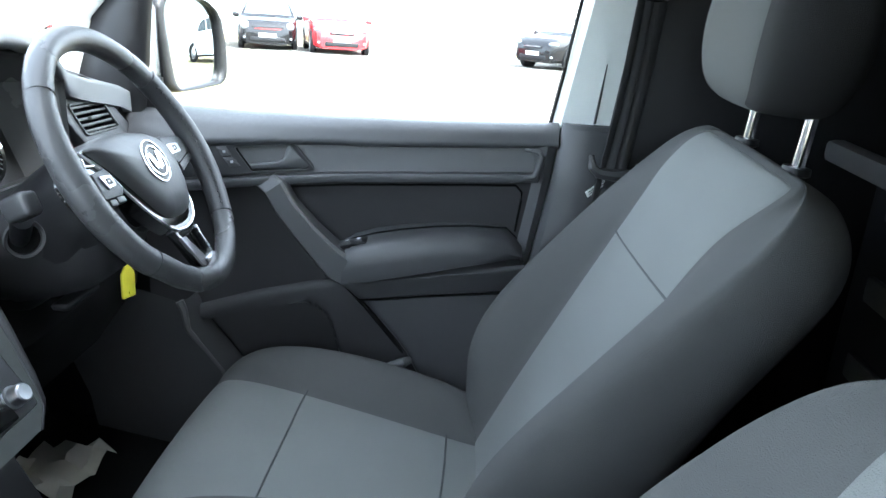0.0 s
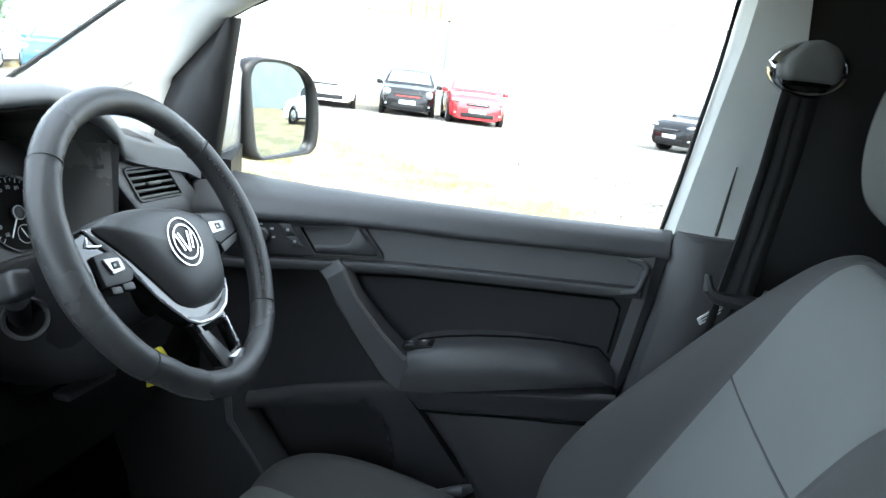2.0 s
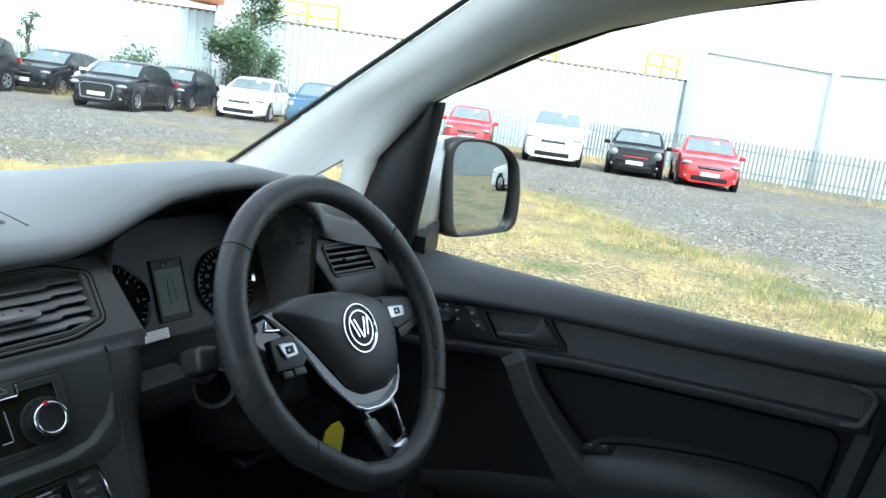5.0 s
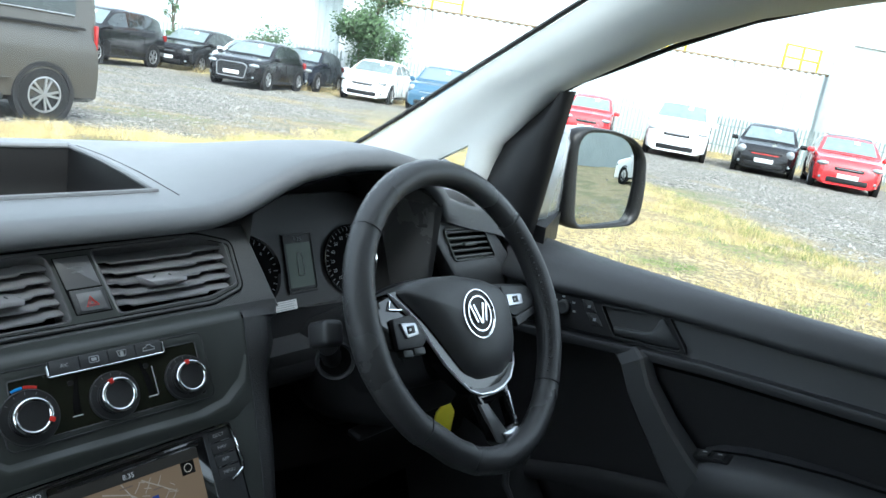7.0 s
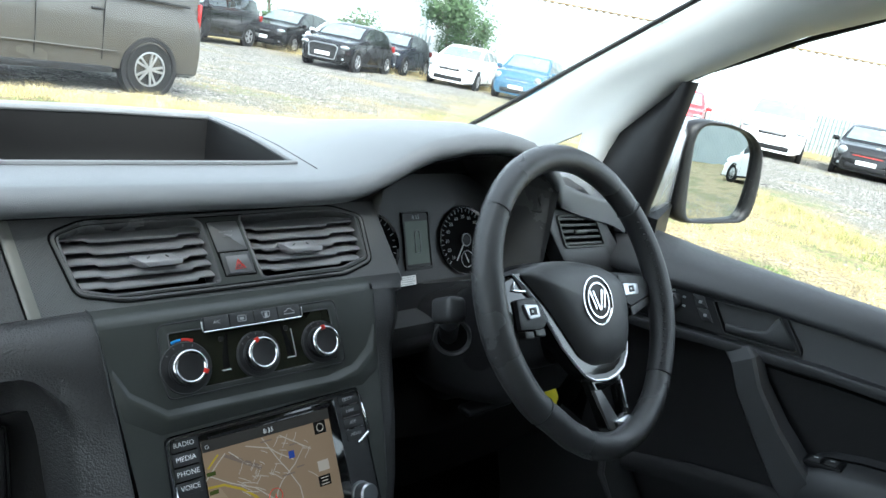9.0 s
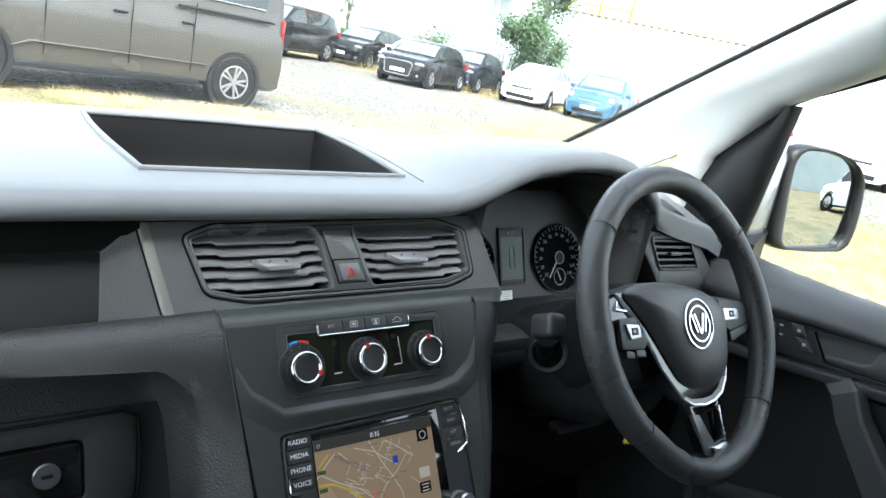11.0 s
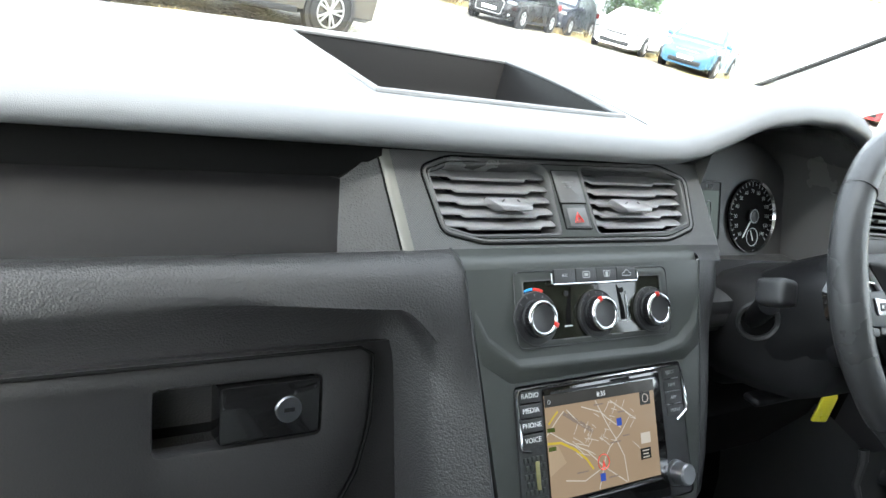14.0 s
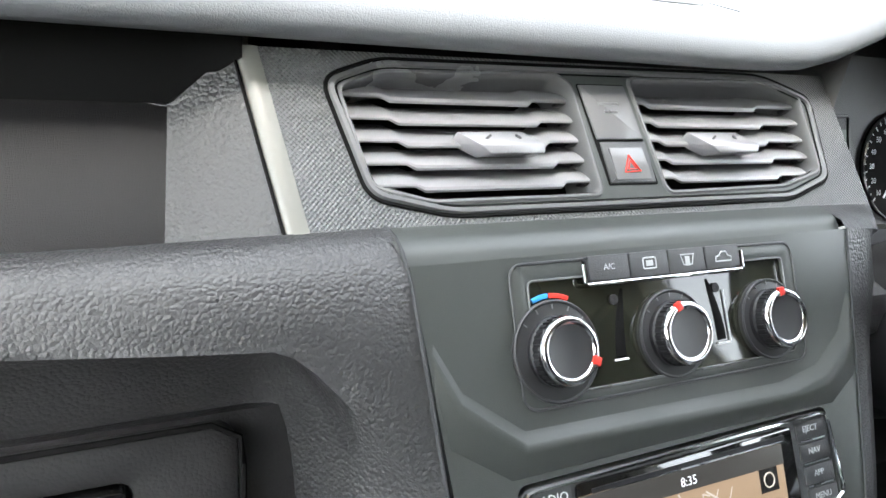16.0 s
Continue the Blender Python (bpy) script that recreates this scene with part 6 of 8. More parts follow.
def pocket_depth(y, z):
    """How far the arched pocket sinks in."""
    if y < -0.150:
        return 0.0
    slope = (curve_at(ARCH, y + 0.006) - curve_at(ARCH, y - 0.006)) / 0.012
    k = min(1.0, max(0.0, (curve_at(ARCH, y) - z) / math.sqrt(1 + slope * slope) / 0.018))
    return 0.055 * k * k * (3 - 2 * k)


rows = []
for i in range(94):
    y = -0.47 + i * 0.0125 if i < 22 else -0.195 + (i - 22) * 0.00625
    x, zs = door_x(y), curve_at(STEP, y)
    row = [V(x + 0.024, y, zs + 0.003), V(x + 0.019, y, zs + 0.001), V(x + 0.015, y, zs - 0.005)]
    for k in range(1, 37):
        z = lerp(zs - 0.005, 0.47, k / 36)
        row.append(V(x + 0.003 + 0.011 * (1 - k / 36) ** 3 + pocket_depth(y, z), y, z))
    rows.append(row)
part("lower_panel", grid(rows), M_INSERT, door, "lower door panel with an arched pocket, shade painted dark", sharp=50)
# armrest with its ledge
arm = [(-0.462, 0.932, 0.005), (-0.43, 0.962, 0.0), (-0.36, 0.963, -0.006), (-0.30, 0.959, -0.012), (-0.24, 0.951, -0.016), (-0.19, 0.941, -0.018), (-0.15, 0.928, -0.018), (-0.128, 0.914, -0.012)]
rows = []
for y, z, o in arm:
    x = door_x(y) + o
    b = curve_at([(-0.47, 0.925), (-0.45, 0.918), (-0.3, 0.885), (-0.21, 0.866), (-0.12, 0.85)], y)
    rows.append([V(x + 0.045, y, z + 0.006), V(x + 0.020, y, z + 0.003), V(x - 0.018, y, z - 0.004), V(x - 0.030, y, z - 0.014), V(x - 0.034, y, lerp(z, b, 0.6)), V(x - 0.030, y, b + 0.004), V(x - 0.020, y, b), V(x + 0.03, y, b - 0.006)])
part("armrest_seam", tube([V(door_x(y) + o + 0.016, y, z + 0.0035) for y, z, o in arm], 0.0018, 6), M_DEEP, door)
ar = part("armrest", grid(rows), M_DOOR, door, "moulded armrest", sharp=50)
BANDT = [(-0.470, 0.908), (-0.456, 0.906), (-0.317, 0.884), (-0.212, 0.866), (-0.118, 0.853)]
BANDB = [(-0.470, 0.854), (-0.406, 0.846), (-0.272, 0.828), (-0.176, 0.815), (-0.163, 0.815), (-0.140, 0.836), (-0.120, 0.850)]
rows = []
for y in (-0.468, -0.44, -0.40, -0.35, -0.30, -0.25, -0.21, -0.185, -0.172, -0.163, -0.150, -0.135, -0.122):
    x, zt, zb = door_x(y), curve_at(BANDT, y), curve_at(BANDB, y)
    e = 1.0 if y > -0.43 else 0.6
    h = zt - zb
    rows.append([V(x + 0.03, y, zt), V(x - 0.026 * e, y, zt - 0.02 * h), V(x - 0.031 * e, y, zt - 0.10 * h), V(x - 0.030 * e, y, zt - 0.24 * h), V(x - 0.024 * e, y, zt - 0.40 * h), V(x - 0.022 * e, y, zb + 0.14 * h), V(x - 0.016 * e, y, zb + 0.02 * h), V(x + 0.02, y, zb - 0.002)])
part("armrest_ledge", grid(rows), M_DOOR, door, sharp=45)
rows = []
EDGE = [(0.50, -0.330), (0.66, -0.276), (0.695, -0.257), (0.733, -0.230), (0.795, -0.180), (0.820, -0.160)]
for k in range(9):
    zc = lerp(0.810, 0.50, k / 8)
    yl = curve_at(EDGE, zc)
    row = []
    for f, o in ((0.0, 0.020), (0.0, -0.004), (0.02, -0.009), (0.06, -0.011), (0.3, -0.012), (0.65, -0.012), (1.0, -0.006)):
        y = lerp(yl, -0.465, f)
        row.append(V(door_x(y) + o, y, zc + (curve_at(BANDB, y) - 0.815) * (1 - k / 8)))
    rows.append(row)
part("rear_panel", grid(rows), M_DOOR, door, "grey lower door panel behind the grab handle", sharp=45)
# Black tube drawn as the shadow line below the armrest band.
part("band_shadow", tube([V(door_x(y) - 0.010, y, curve_at(BANDB, y) - 0.0035) for y in (-0.45, -0.36, -0.27, -0.20, -0.166)], 0.0034, 6), M_DEEP, door)
part("panel_groove", tube([V(door_x(y) - 0.004, y + 0.004, z) for z, y in ((0.850, -0.122), (0.822, -0.152), (0.795, -0.178), (0.733, -0.230), (0.700, -0.254))], [0.002, 0.003, 0.004, 0.0045, 0.002], 6), M_DEEP, door)
SWD = fr((0.722, -0.150, 0.9275), (0, -1, 0.26), (0.95, 0, 0.12))
sw = part("window_switch", box((0, 0, 0), (0.055, 0.026, 0.008), SWD, bevel=0.002), M_BLACK, door, "black window switch panel")
for k in (-0.01, 0.012):
    part("switch_key", box((k, 0, 0.0042), (0.016, 0.017, 0.004), SWD, bevel=0.0015), M_PLASTIC, sw)
    part("switch_mark", box((k, 0.002, 0.0064), (0.006, 0.002, 0.0004), SWD), M_WHITE, sw)
# slanting grab handle
gr = []
for y, z, x, w, th, ux, uz in ((0.012, 1.034, 0.712, 0.040, 0.010, 0.80, -0.60), (-0.008, 1.026, 0.700, 0.040, 0.018, 0.80, -0.60), (-0.030, 0.990, 0.696, 0.040, 0.022, 0.80, -0.60), (-0.070, 0.945, 0.694, 0.044, 0.024, 0.80, -0.60), (-0.108, 0.906, 0.694, 0.054, 0.026, 0.82, -0.57), (-0.138, 0.880, 0.694, 0.068, 0.026, 0.90, -0.44), (-0.170, 0.861, 0.697, 0.086, 0.022, 0.982, -0.187)):
    u = V(0, ux, uz)
    c = V(x + 0.012, y, z)
    h = w / 2
    gr.append([c + u * -h + V(th, 0, 0), c + u * (-h * 0.98) + V(-th * 0.30, 0, 0), c + u * (-h * 0.80) + V(-th * 0.55, 0, 0), c + u * (h * 0.80) + V(-th * 0.55, 0, 0), c + u * (h * 0.98) + V(-th * 0.30, 0, 0), c + u * h + V(th, 0, 0)])
part("grab_handle", loft(gr), M_GRAB, door, "slanting grey grab handle", sharp=28)
# release lever panel with mirror knob and lock keys
DP = fr((0.718, 0.06, 1.070), (0.19, -1, 0.085), (0.14, 0.02, 0.99))
TP = rounded([(-0.130, -0.0285), (0.1330, -0.0275), (0.1328, -0.0178), (0.0990, 0.0265), (-0.130, 0.0305)], 0.003)
CUP = rounded([(-0.004, 0.0205), (0.0925, 0.0222), (0.1255, -0.0205), (0.1210, -0.0245), (0.0225, -0.0235)], 0.004)
tp = part("handle_bezel", plate(TP, DP, 0.014, holes=[CUP], bevel=0.001), M_BLACK, door, "black bezel round the door handle")
part("bezel_line", tube([DP @ V(0.1328, -0.0240, 0.001), DP @ V(0.0992, 0.0268, 0.001), DP @ V(-0.130, 0.0308, 0.001)], 0.0012, 5), M_PLASTIC, tp)
part("cup_line", ring(CUP, 0.0008, DP, 0.0004), M_PLASTIC, tp)
cupw = [[DP @ V(x, y, 0.0) for x, y in CUP], [DP @ V(0.06 + (x - 0.06) * 0.97, y * 0.95, -0.006) for x, y in CUP], [DP @ V(0.06 + (x - 0.06) * 0.90, y * 0.85, -0.026) for x, y in CUP]]
bmc = grid(cupw, close=True)
bmc.verts.ensure_lookup_table()
bmc.faces.new([bmc.verts[len(bmc.verts) - len(CUP) + k] for k in range(len(CUP))])
part("lever_cup", bmc, M_DEEP, tp)
LEV = [(0.0210, -0.0098), (0.0480, -0.0086), (0.0680, -0.0078), (0.0785, -0.0045), (0.0835, 0.0040), (0.0875, 0.0145), (0.0920, 0.0190)]
LOWER = [(0.0238, -0.0222), (0.0500, -0.0226), (0.0760, -0.0230), (0.0950, -0.0232), (0.1080, -0.0234), (0.1190, -0.0232), (0.1238, -0.0202)]
lv = [[DP @ V(x, y, h) for x, y in LEV] for h in (-0.012, -0.002)]
lv += [[DP @ V(lerp(a, c, f), lerp(b, d, f), h) for (a, b), (c, d) in zip(LEV, LOWER)] for f, h in ((0.06, 0.0010), (0.18, 0.0018), (0.5, 0.0006), (0.9, -0.0020), (1.0, -0.006))]
part("release_lever", grid(lv), M_GRAB, tp, "grey door release lever", sharp=60)
part("mirror_knob", lathe([(0, 0), (0.0120, 0.0), (0.0110, 0.010), (0.0085, 0.012), (0, 0.0115)], DP @ Matrix.Translation((-0.0630, 0.0055, 0)), 24), M_PLASTIC, tp)
for a in (-15, 35, 100, 150):
    g = radians(a)
    part("knob_mark", box((-0.0630 + 0.0180 * math.cos(g), 0.0055 + 0.0165 * math.sin(g), 0.0006), (0.0050, 0.0032, 0.0006), DP), M_GREYINK, tp)
for out, mk in (([(-0.0365, 0.0235), (-0.0185, 0.0230), (-0.0085, 0.0060), (-0.0265, 0.0058)], (-0.0220, 0.0140)), ([(-0.0255, 0.0040), (-0.0075, 0.0042), (0.0038, -0.0128), (-0.0140, -0.0130)], (-0.0105, -0.0045))):
    b = part("lock_key", plate(rounded(out, 0.001), DP @ Matrix.Translation((0, 0, 0.002)), 0.003, bevel=0.0005), M_PLASTIC, tp)
    part("key_mark", box((mk[0], mk[1], 0.0024), (0.0050, 0.0045, 0.0004), DP, bevel=0.0001), M_GREYINK, b)
# catch in the lower panel and the kick trim by the hinges
part("pocket_handle", tube([V(0.716, -0.198, 0.672), V(0.704, -0.212, 0.680), V(0.700, -0.236, 0.692), V(0.702, -0.255, 0.700), V(0.714, -0.268, 0.702)], [0.004, 0.008, 0.010, 0.011, 0.007], 10), M_GRAB, door, "pale grey rounded catch")
KT = [(0.158, 0.805), (0.151, 0.789), (0.145, 0.747), (0.116, 0.712), (0.085, 0.672), (0.05, 0.61), (0.02, 0.53), (0.01, 0.46)]
part("hinge_side_trim", grid([[V(x, y + oy, z + oz) for y, z in KT] for x, oy, oz in ((0.735, -0.012, 0.0), (0.682, -0.006, 0.0), (0.668, 0.008, 0.0), (0.668, 0.07, 0.016), (0.698, 0.35, 0.04))]), M_PLASTIC, door, "dark kick trim in front of the door")
# Paler tube paints the highlight along the kick trim's edge.
part("kick_trim_highlight", tube([V(0.668, y + 0.003, z) for y, z in KT], [0.008, 0.007, 0.006, 0.0035, 0.0028, 0.0025, 0.0025, 0.002], 8), M_GRAB, door, "trim edge highlight drawn as a paler tube")
# window: frame, glass, sail
part("window_glass", grid([[V(0.808, 0.27, 1.14), V(0.800, 0.20, 1.40), V(0.795, 0.1, 1.47), V(0.79, -0.05, 1.54), V(0.785, -0.30, 1.59)], [V(0.815, -0.10, 1.14), V(0.808, -0.10, 1.27), V(0.80, -0.13, 1.40), V(0.795, -0.15, 1.50), V(0.785, -0.35, 1.58)], [V(0.82, -0.50, 1.15), V(0.812, -0.51, 1.27), V(0.805, -0.53, 1.40), V(0.795, -0.54, 1.50), V(0.785, -0.50, 1.57)]]), M_GLASS, door).visible_shadow = False
fo = [V(0.770, 0.238, 1.398), V(0.784, 0.205, 1.422), V(0.792, 0.16, 1.445), V(0.789, 0.066, 1.49), V(0.786, -0.045, 1.535), V(0.782, -0.16, 1.566), V(0.776, -0.295, 1.588), V(0.772, -0.42, 1.597), V(0.775, -0.50, 1.585)]
part("frame_seal", tube(fo, 0.0040, 8), M_RUBBER, door, "black window frame seal")
sl = [V(0.748, 0.246, 1.130), V(0.748, 0.232, 1.23), V(0.750, 0.222, 1.32), V(0.756, 0.214, 1.402)]
sr = [V(0.740, 0.365, 1.14), V(0.744, 0.345, 1.235), V(0.750, 0.315, 1.298), V(0.760, 0.235, 1.398)]
part("mirror_sail", grid([[p + V(0.020, -0.001, 0) for p in sl], sl, [a * 0.6 + b * 0.4 + V(-0.012, 0, 0) for a, b in zip(sl, sr)], sr, [p + V(0.03, 0.03, 0) for p in sr]]), M_BLACK, door, "black triangular mirror sail", sharp=120)
# outer mirror
MI = fr((0.962, 0.246, 1.243), (0.985, -0.165, -0.02), (0.01, 0.03, 1))
GO = rounded([(-0.052, -0.070), (-0.066, 0.003), (-0.0745, 0.060), (-0.064, 0.081), (-0.045, 0.0865), (0.008, 0.088), (0.064, 0.082), (0.095, 0.070), (0.117, 0.046), (0.124, -0.010), (0.124, -0.062), (0.113, -0.083), (0.038, -0.087), (-0.033, -0.0895), (-0.047, -0.082)], 0.006, 3)
big = rounded([(-0.093, -0.075), (-0.106, 0.040), (-0.098, 0.078), (-0.080, 0.0905), (-0.050, 0.096), (0.020, 0.0945), (0.075, 0.0850), (0.112, 0.068), (0.137, 0.045), (0.150, 0.002), (0.1545, -0.045), (0.149, -0.080), (0.126, -0.0935), (0.032, -0.0965), (-0.050, -0.096), (-0.080, -0.088)], 0.008, 3)


def polar(outline, cx, cy, n=64):
    """The outline as n points at even angles round a centre."""
    res = []
    for k in range(n):
        a = 2 * math.pi * k / n
        d = (math.cos(a), math.sin(a))
        best = 0.0
        for (x0, y0), (x1, y1) in zip(outline, outline[1:] + outline[:1]):
            ex, ey = x1 - x0, y1 - y0
            det = d[0] * -ey + d[1] * ex
            if abs(det) < 1e-9:
                continue
            t = ((x0 - cx) * -ey + (y0 - cy) * ex) / det
            u = (d[0] * (y0 - cy) - d[1] * (x0 - cx)) / det
            if -1e-6 <= u <= 1 + 1e-6 and t > best:
                best = t
        res.append((cx + d[0] * best, cy + d[1] * best))
    return res


GO, big = polar(GO, 0.025, 0.0), polar(big, 0.025, 0.0)
mh = part("mirror_housing", dome(big, ((0.97, -0.014), (1.0, -0.012), (1.0, -0.018), (0.98, -0.05), (0.90, -0.085), (0.70, -0.112), (0.4, -0.125)), MI), M_SILVER, door, "silver painted door mirror shell")
bz = [[MI @ V(x * 1.004, y * 1.004, -0.012) for x, y in big]]
for f, h in ((0.0, 0.002), (0.10, 0.008), (0.30, 0.0115), (0.55, 0.0115), (0.80, 0.0095), (0.95, 0.0065), (1.0, 0.003), (1.0, -0.006)):
    bz.append([MI @ V(lerp(x, u, f), lerp(y, w, f), h) for (x, y), (u, w) in zip(big, GO)])
part("mirror_bezel", grid(bz, close=True), M_BLACK, mh, "thick black mirror bezel", sharp=50)
# slightly convex glass
cv = [[MI @ V(0.025 + (x - 0.025) * k, y * k, 0.005 - ((0.025 + (x - 0.025) * k) ** 2 + (y * k) ** 2) / 2.8) for x, y in GO] for k in (1.0, 0.8, 0.6, 0.4, 0.2, 0.02)]
part("mirror_glass", loft(cv, caps=False), M_MIRROR, mh, "convex mirror glass reflecting the yard", sharp=180)
part("mirror_arm", loft([[V(0.77, 0.30, 1.125), V(0.77, 0.22, 1.125), V(0.77, 0.22, 1.170), V(0.77, 0.30, 1.170)], [V(0.86, 0.32, 1.135), V(0.86, 0.25, 1.135), V(0.86, 0.25, 1.185), V(0.86, 0.32, 1.185)]]), M_BLACK, mh)
sh = []
for x, y0, y1, z0, z1 in ((0.772, 0.300, 0.245, 1.165, 1.295), (0.81, 0.345, 0.248, 1.16, 1.320), (0.85, 0.375, 0.254, 1.152, 1.334), (0.90, 0.375, 0.268, 1.150, 1.338)):
    sh.append([V(x, y0, z0 + 0.02), V(x, lerp(y0, y1, 0.5), z0), V(x, y1 + 0.004, z0 + 0.004), V(x, y1, z0 + 0.02), V(x, y1, z1 - 0.025), V(x, y1 + 0.01, z1 - 0.006), V(x, lerp(y0, y1, 0.5), z1), V(x, y0, z1 - 0.03)])
part("mirror_shoulder", loft(sh), M_SILVER, mh, sharp=70)

# ---- seats ----
def padded(ob):
    """Rounds upholstery."""
    md = ob.modifiers.new("upholstery", "SUBSURF")
    md.levels = md.render_levels = 2
    return ob


def seat(cx, label, flip=1, dy=0.0):
    ob = thing("front_seat", (cx, -0.3 + dy, 0.47), label, "car seat", "front seats")
    lean = V(0, -0.447, 0.894)
    nrm = V(0, 0.894, 0.447)
    hinge = V(cx, -0.405 + dy, 0.655)
    # backrest sections from the hinge to the shoulders: half width, panel half width, bolster depth, thickness
    secs = [(-0.03, 0.239, 0.120, 0.010, 0.126), (0.04, 0.258, 0.132, 0.052, 0.126), (0.1, 0.266, 0.145, 0.086, 0.126), (0.17, 0.272, 0.155, 0.094, 0.126), (0.25, 0.274, 0.160, 0.084, 0.126), (0.34, 0.274, 0.162, 0.062, 0.126), (0.43, 0.274, 0.162, 0.040, 0.134), (0.5, 0.272, 0.161, 0.018, 0.146), (0.54, 0.268, 0.168, 0.002, 0.153), (0.572, 0.259, 0.177, -0.010, 0.152), (0.598, 0.245, 0.184, -0.021, 0.144), (0.618, 0.224, 0.180, -0.034, 0.130), (0.632, 0.196, 0.164, -0.048, 0.112), (0.638, 0.170, 0.140, -0.060, 0.096)]

    def back_ring(h, w, p, d, t):
        o = hinge + lean * h
        bow = 0.007 * math.sin(math.pi * min(1.0, max(0.0, h / 0.55)))
        f, c0 = [], min(0.0, d) * 0.7
        a, b, c = max(w * 0.76, p + 0.013), max(w * 0.86, p + 0.017), max(w * 0.95, p + 0.022)
        for x, y in ((-w * 0.90, -t * 0.9), (-w, -t * 0.4), (-w * 0.99, d * 0.45), (-c, d * 0.86), (-b, d), (-a, d * 0.86), (-p - 0.010, d * 0.25 if d > 0 else c0), (-p, c0), (-p * 0.5, bow * 0.8 + c0), (0, bow + c0), (p * 0.5, bow * 0.8 + c0), (p, c0), (p + 0.010, d * 0.25 if d > 0 else c0), (a, d * 0.86), (b, d), (c, d * 0.86), (w * 0.99, d * 0.45), (w, -t * 0.4), (w * 0.90, -t * 0.9), (0, -t)):
            f.append(o + V(x, 0, 0) + nrm * y)
        return f

    rings = [back_ring(*s) for s in secs]
    padded(part("backrest", loft(rings), M_FABRIC2, ob, "dark grey cloth backrest bolsters", sharp=180))
    pan = []
    for h, w, p, d, t in secs[:-1]:
        o = hinge + lean * h
        bow = 0.007 * math.sin(math.pi * min(1.0, max(0.0, h / 0.55)))
        top = 0.004 + min(0.0, d) * 0.7
        pan.append([o + V(x * p, 0, 0) + nrm * y for x, y in ((-1.04, -0.008 + min(0.0, d) * 0.7), (-0.985, top - 0.003), (-0.92, top), (-0.5, bow * 0.8 + top), (0, bow + top), (0.5, bow * 0.8 + top), (0.92, top), (0.985, top - 0.003), (1.04, -0.008 + min(0.0, d) * 0.7))])
    o = hinge + lean * 0.622 + nrm * -0.082
    pan.append([o + V(x * 0.130, 0, 0) for x in (-1.02, -0.985, -0.92, -0.5, 0, 0.5, 0.92, 0.985, 1.02)])
    pb = padded(part("back_panel", grid(pan), M_FABRIC, ob, "light grey cloth backrest panel", sharp=180))
    hs = 0.436
    part("back_seam", tube([hinge + lean * (hs - 0.010 * k) + V(0.160 * k, 0, 0) + nrm * (0.0030 + 0.0045 * (1 - k * k)) for k in (-0.98, -0.6, -0.2, 0.2, 0.6, 0.98)], 0.0017, 6), M_CREASE, pb, "dark cross seam")
    # cushion
    cs = [(-0.445, 0.240, 0.108, 0.016, 0.645), (-0.36, 0.252, 0.116, 0.036, 0.662), (-0.24, 0.264, 0.134, 0.044, 0.682), (-0.12, 0.270, 0.152, 0.044, 0.700), (-0.02, 0.268, 0.172, 0.036, 0.708), (0.045, 0.256, 0.192, 0.020, 0.698), (0.082, 0.240, 0.200, 0.004, 0.665), (0.090, 0.230, 0.19, 0.0, 0.62), (0.075, 0.225, 0.18, 0.0, 0.57)]
    cs = [(y + dy, w, p, d, z) for y, w, p, d, z in cs]

    def cush_ring(y, w, p, d, z):
        f = []
        for x, h in ((-w * 0.94, -0.11), (-w, -0.05), (-w * 0.99, d * 0.4), (-w * 0.93, d * 0.95), (-w * 0.86, d), (-p * 0.4 - w * 0.5, d * 0.6), (-p, 0.0), (-p * 0.5, 0.008), (0, 0.010), (p * 0.5, 0.008), (p, 0.0), (p * 0.4 + w * 0.5, d * 0.6), (w * 0.86, d), (w * 0.93, d * 0.95), (w * 0.99, d * 0.4), (w, -0.05), (w * 0.94, -0.11)):
            f.append(V(cx + x, y - h * 0.1, max(z + h, 0.53) if h < 0 else z + h))
        return f

    padded(part("cushion", loft([cush_ring(*s) for s in cs]), M_FABRIC2, ob, "dark grey cloth cushion bolsters", sharp=180))
    pan = []
    for y, w, p, d, z in cs[:-1]:
        pan.append([V(cx + x * p, y + (0.003 if y - dy > 0.07 else 0), z + h) for x, h in ((-1.04, -0.008), (-0.985, 0.001), (-0.92, 0.004), (-0.5, 0.012), (0, 0.014), (0.5, 0.012), (0.92, 0.004), (0.985, 0.001), (1.04, -0.008))])
    cp = padded(part("cushion_panel", grid(pan), M_FABRIC, ob, "light grey cloth cushion panel", sharp=180))
    for ys, zz, hw in ((-0.108, 0.7045, 0.154), (-0.356, 0.6665, 0.116)):
        part("cushion_seam", tube([V(cx + hw * k, ys + dy + 0.004 * abs(k), zz + 0.0105 * (1 - k * k)) for k in (-0.98, -0.6, -0.2, 0.2, 0.6, 0.98)], 0.0017, 6), M_CREASE, cp, "dark cross seam")
    part("seat_base", box((cx, -0.2 + dy, 0.52), (0.40, 0.46, 0.10), bevel=0.02), M_PLASTIC, ob)
    part("side_trim", box((cx - flip * 0.262, -0.30 + dy, 0.585), (0.03, 0.38, 0.10), bevel=0.012, seg=3), M_PLASTIC, ob, "black plastic seat side trim")
    part("hinge_cover", box((cx + 0.245, -0.43 + dy, 0.655), (0.03, 0.10, 0.08), bevel=0.012, seg=3), M_PLASTIC, ob)
    # head restraint on two posts
    hr = thing("headrest", (cx, -0.73 + dy, 1.25), "grey cloth head restraint on two chrome posts", "headrest", "headrests")
    hc = V(cx, -0.728 + dy, 1.355)
    up, fw = V(0, -0.06, 0.998), V(0, 0.998, 0.06)
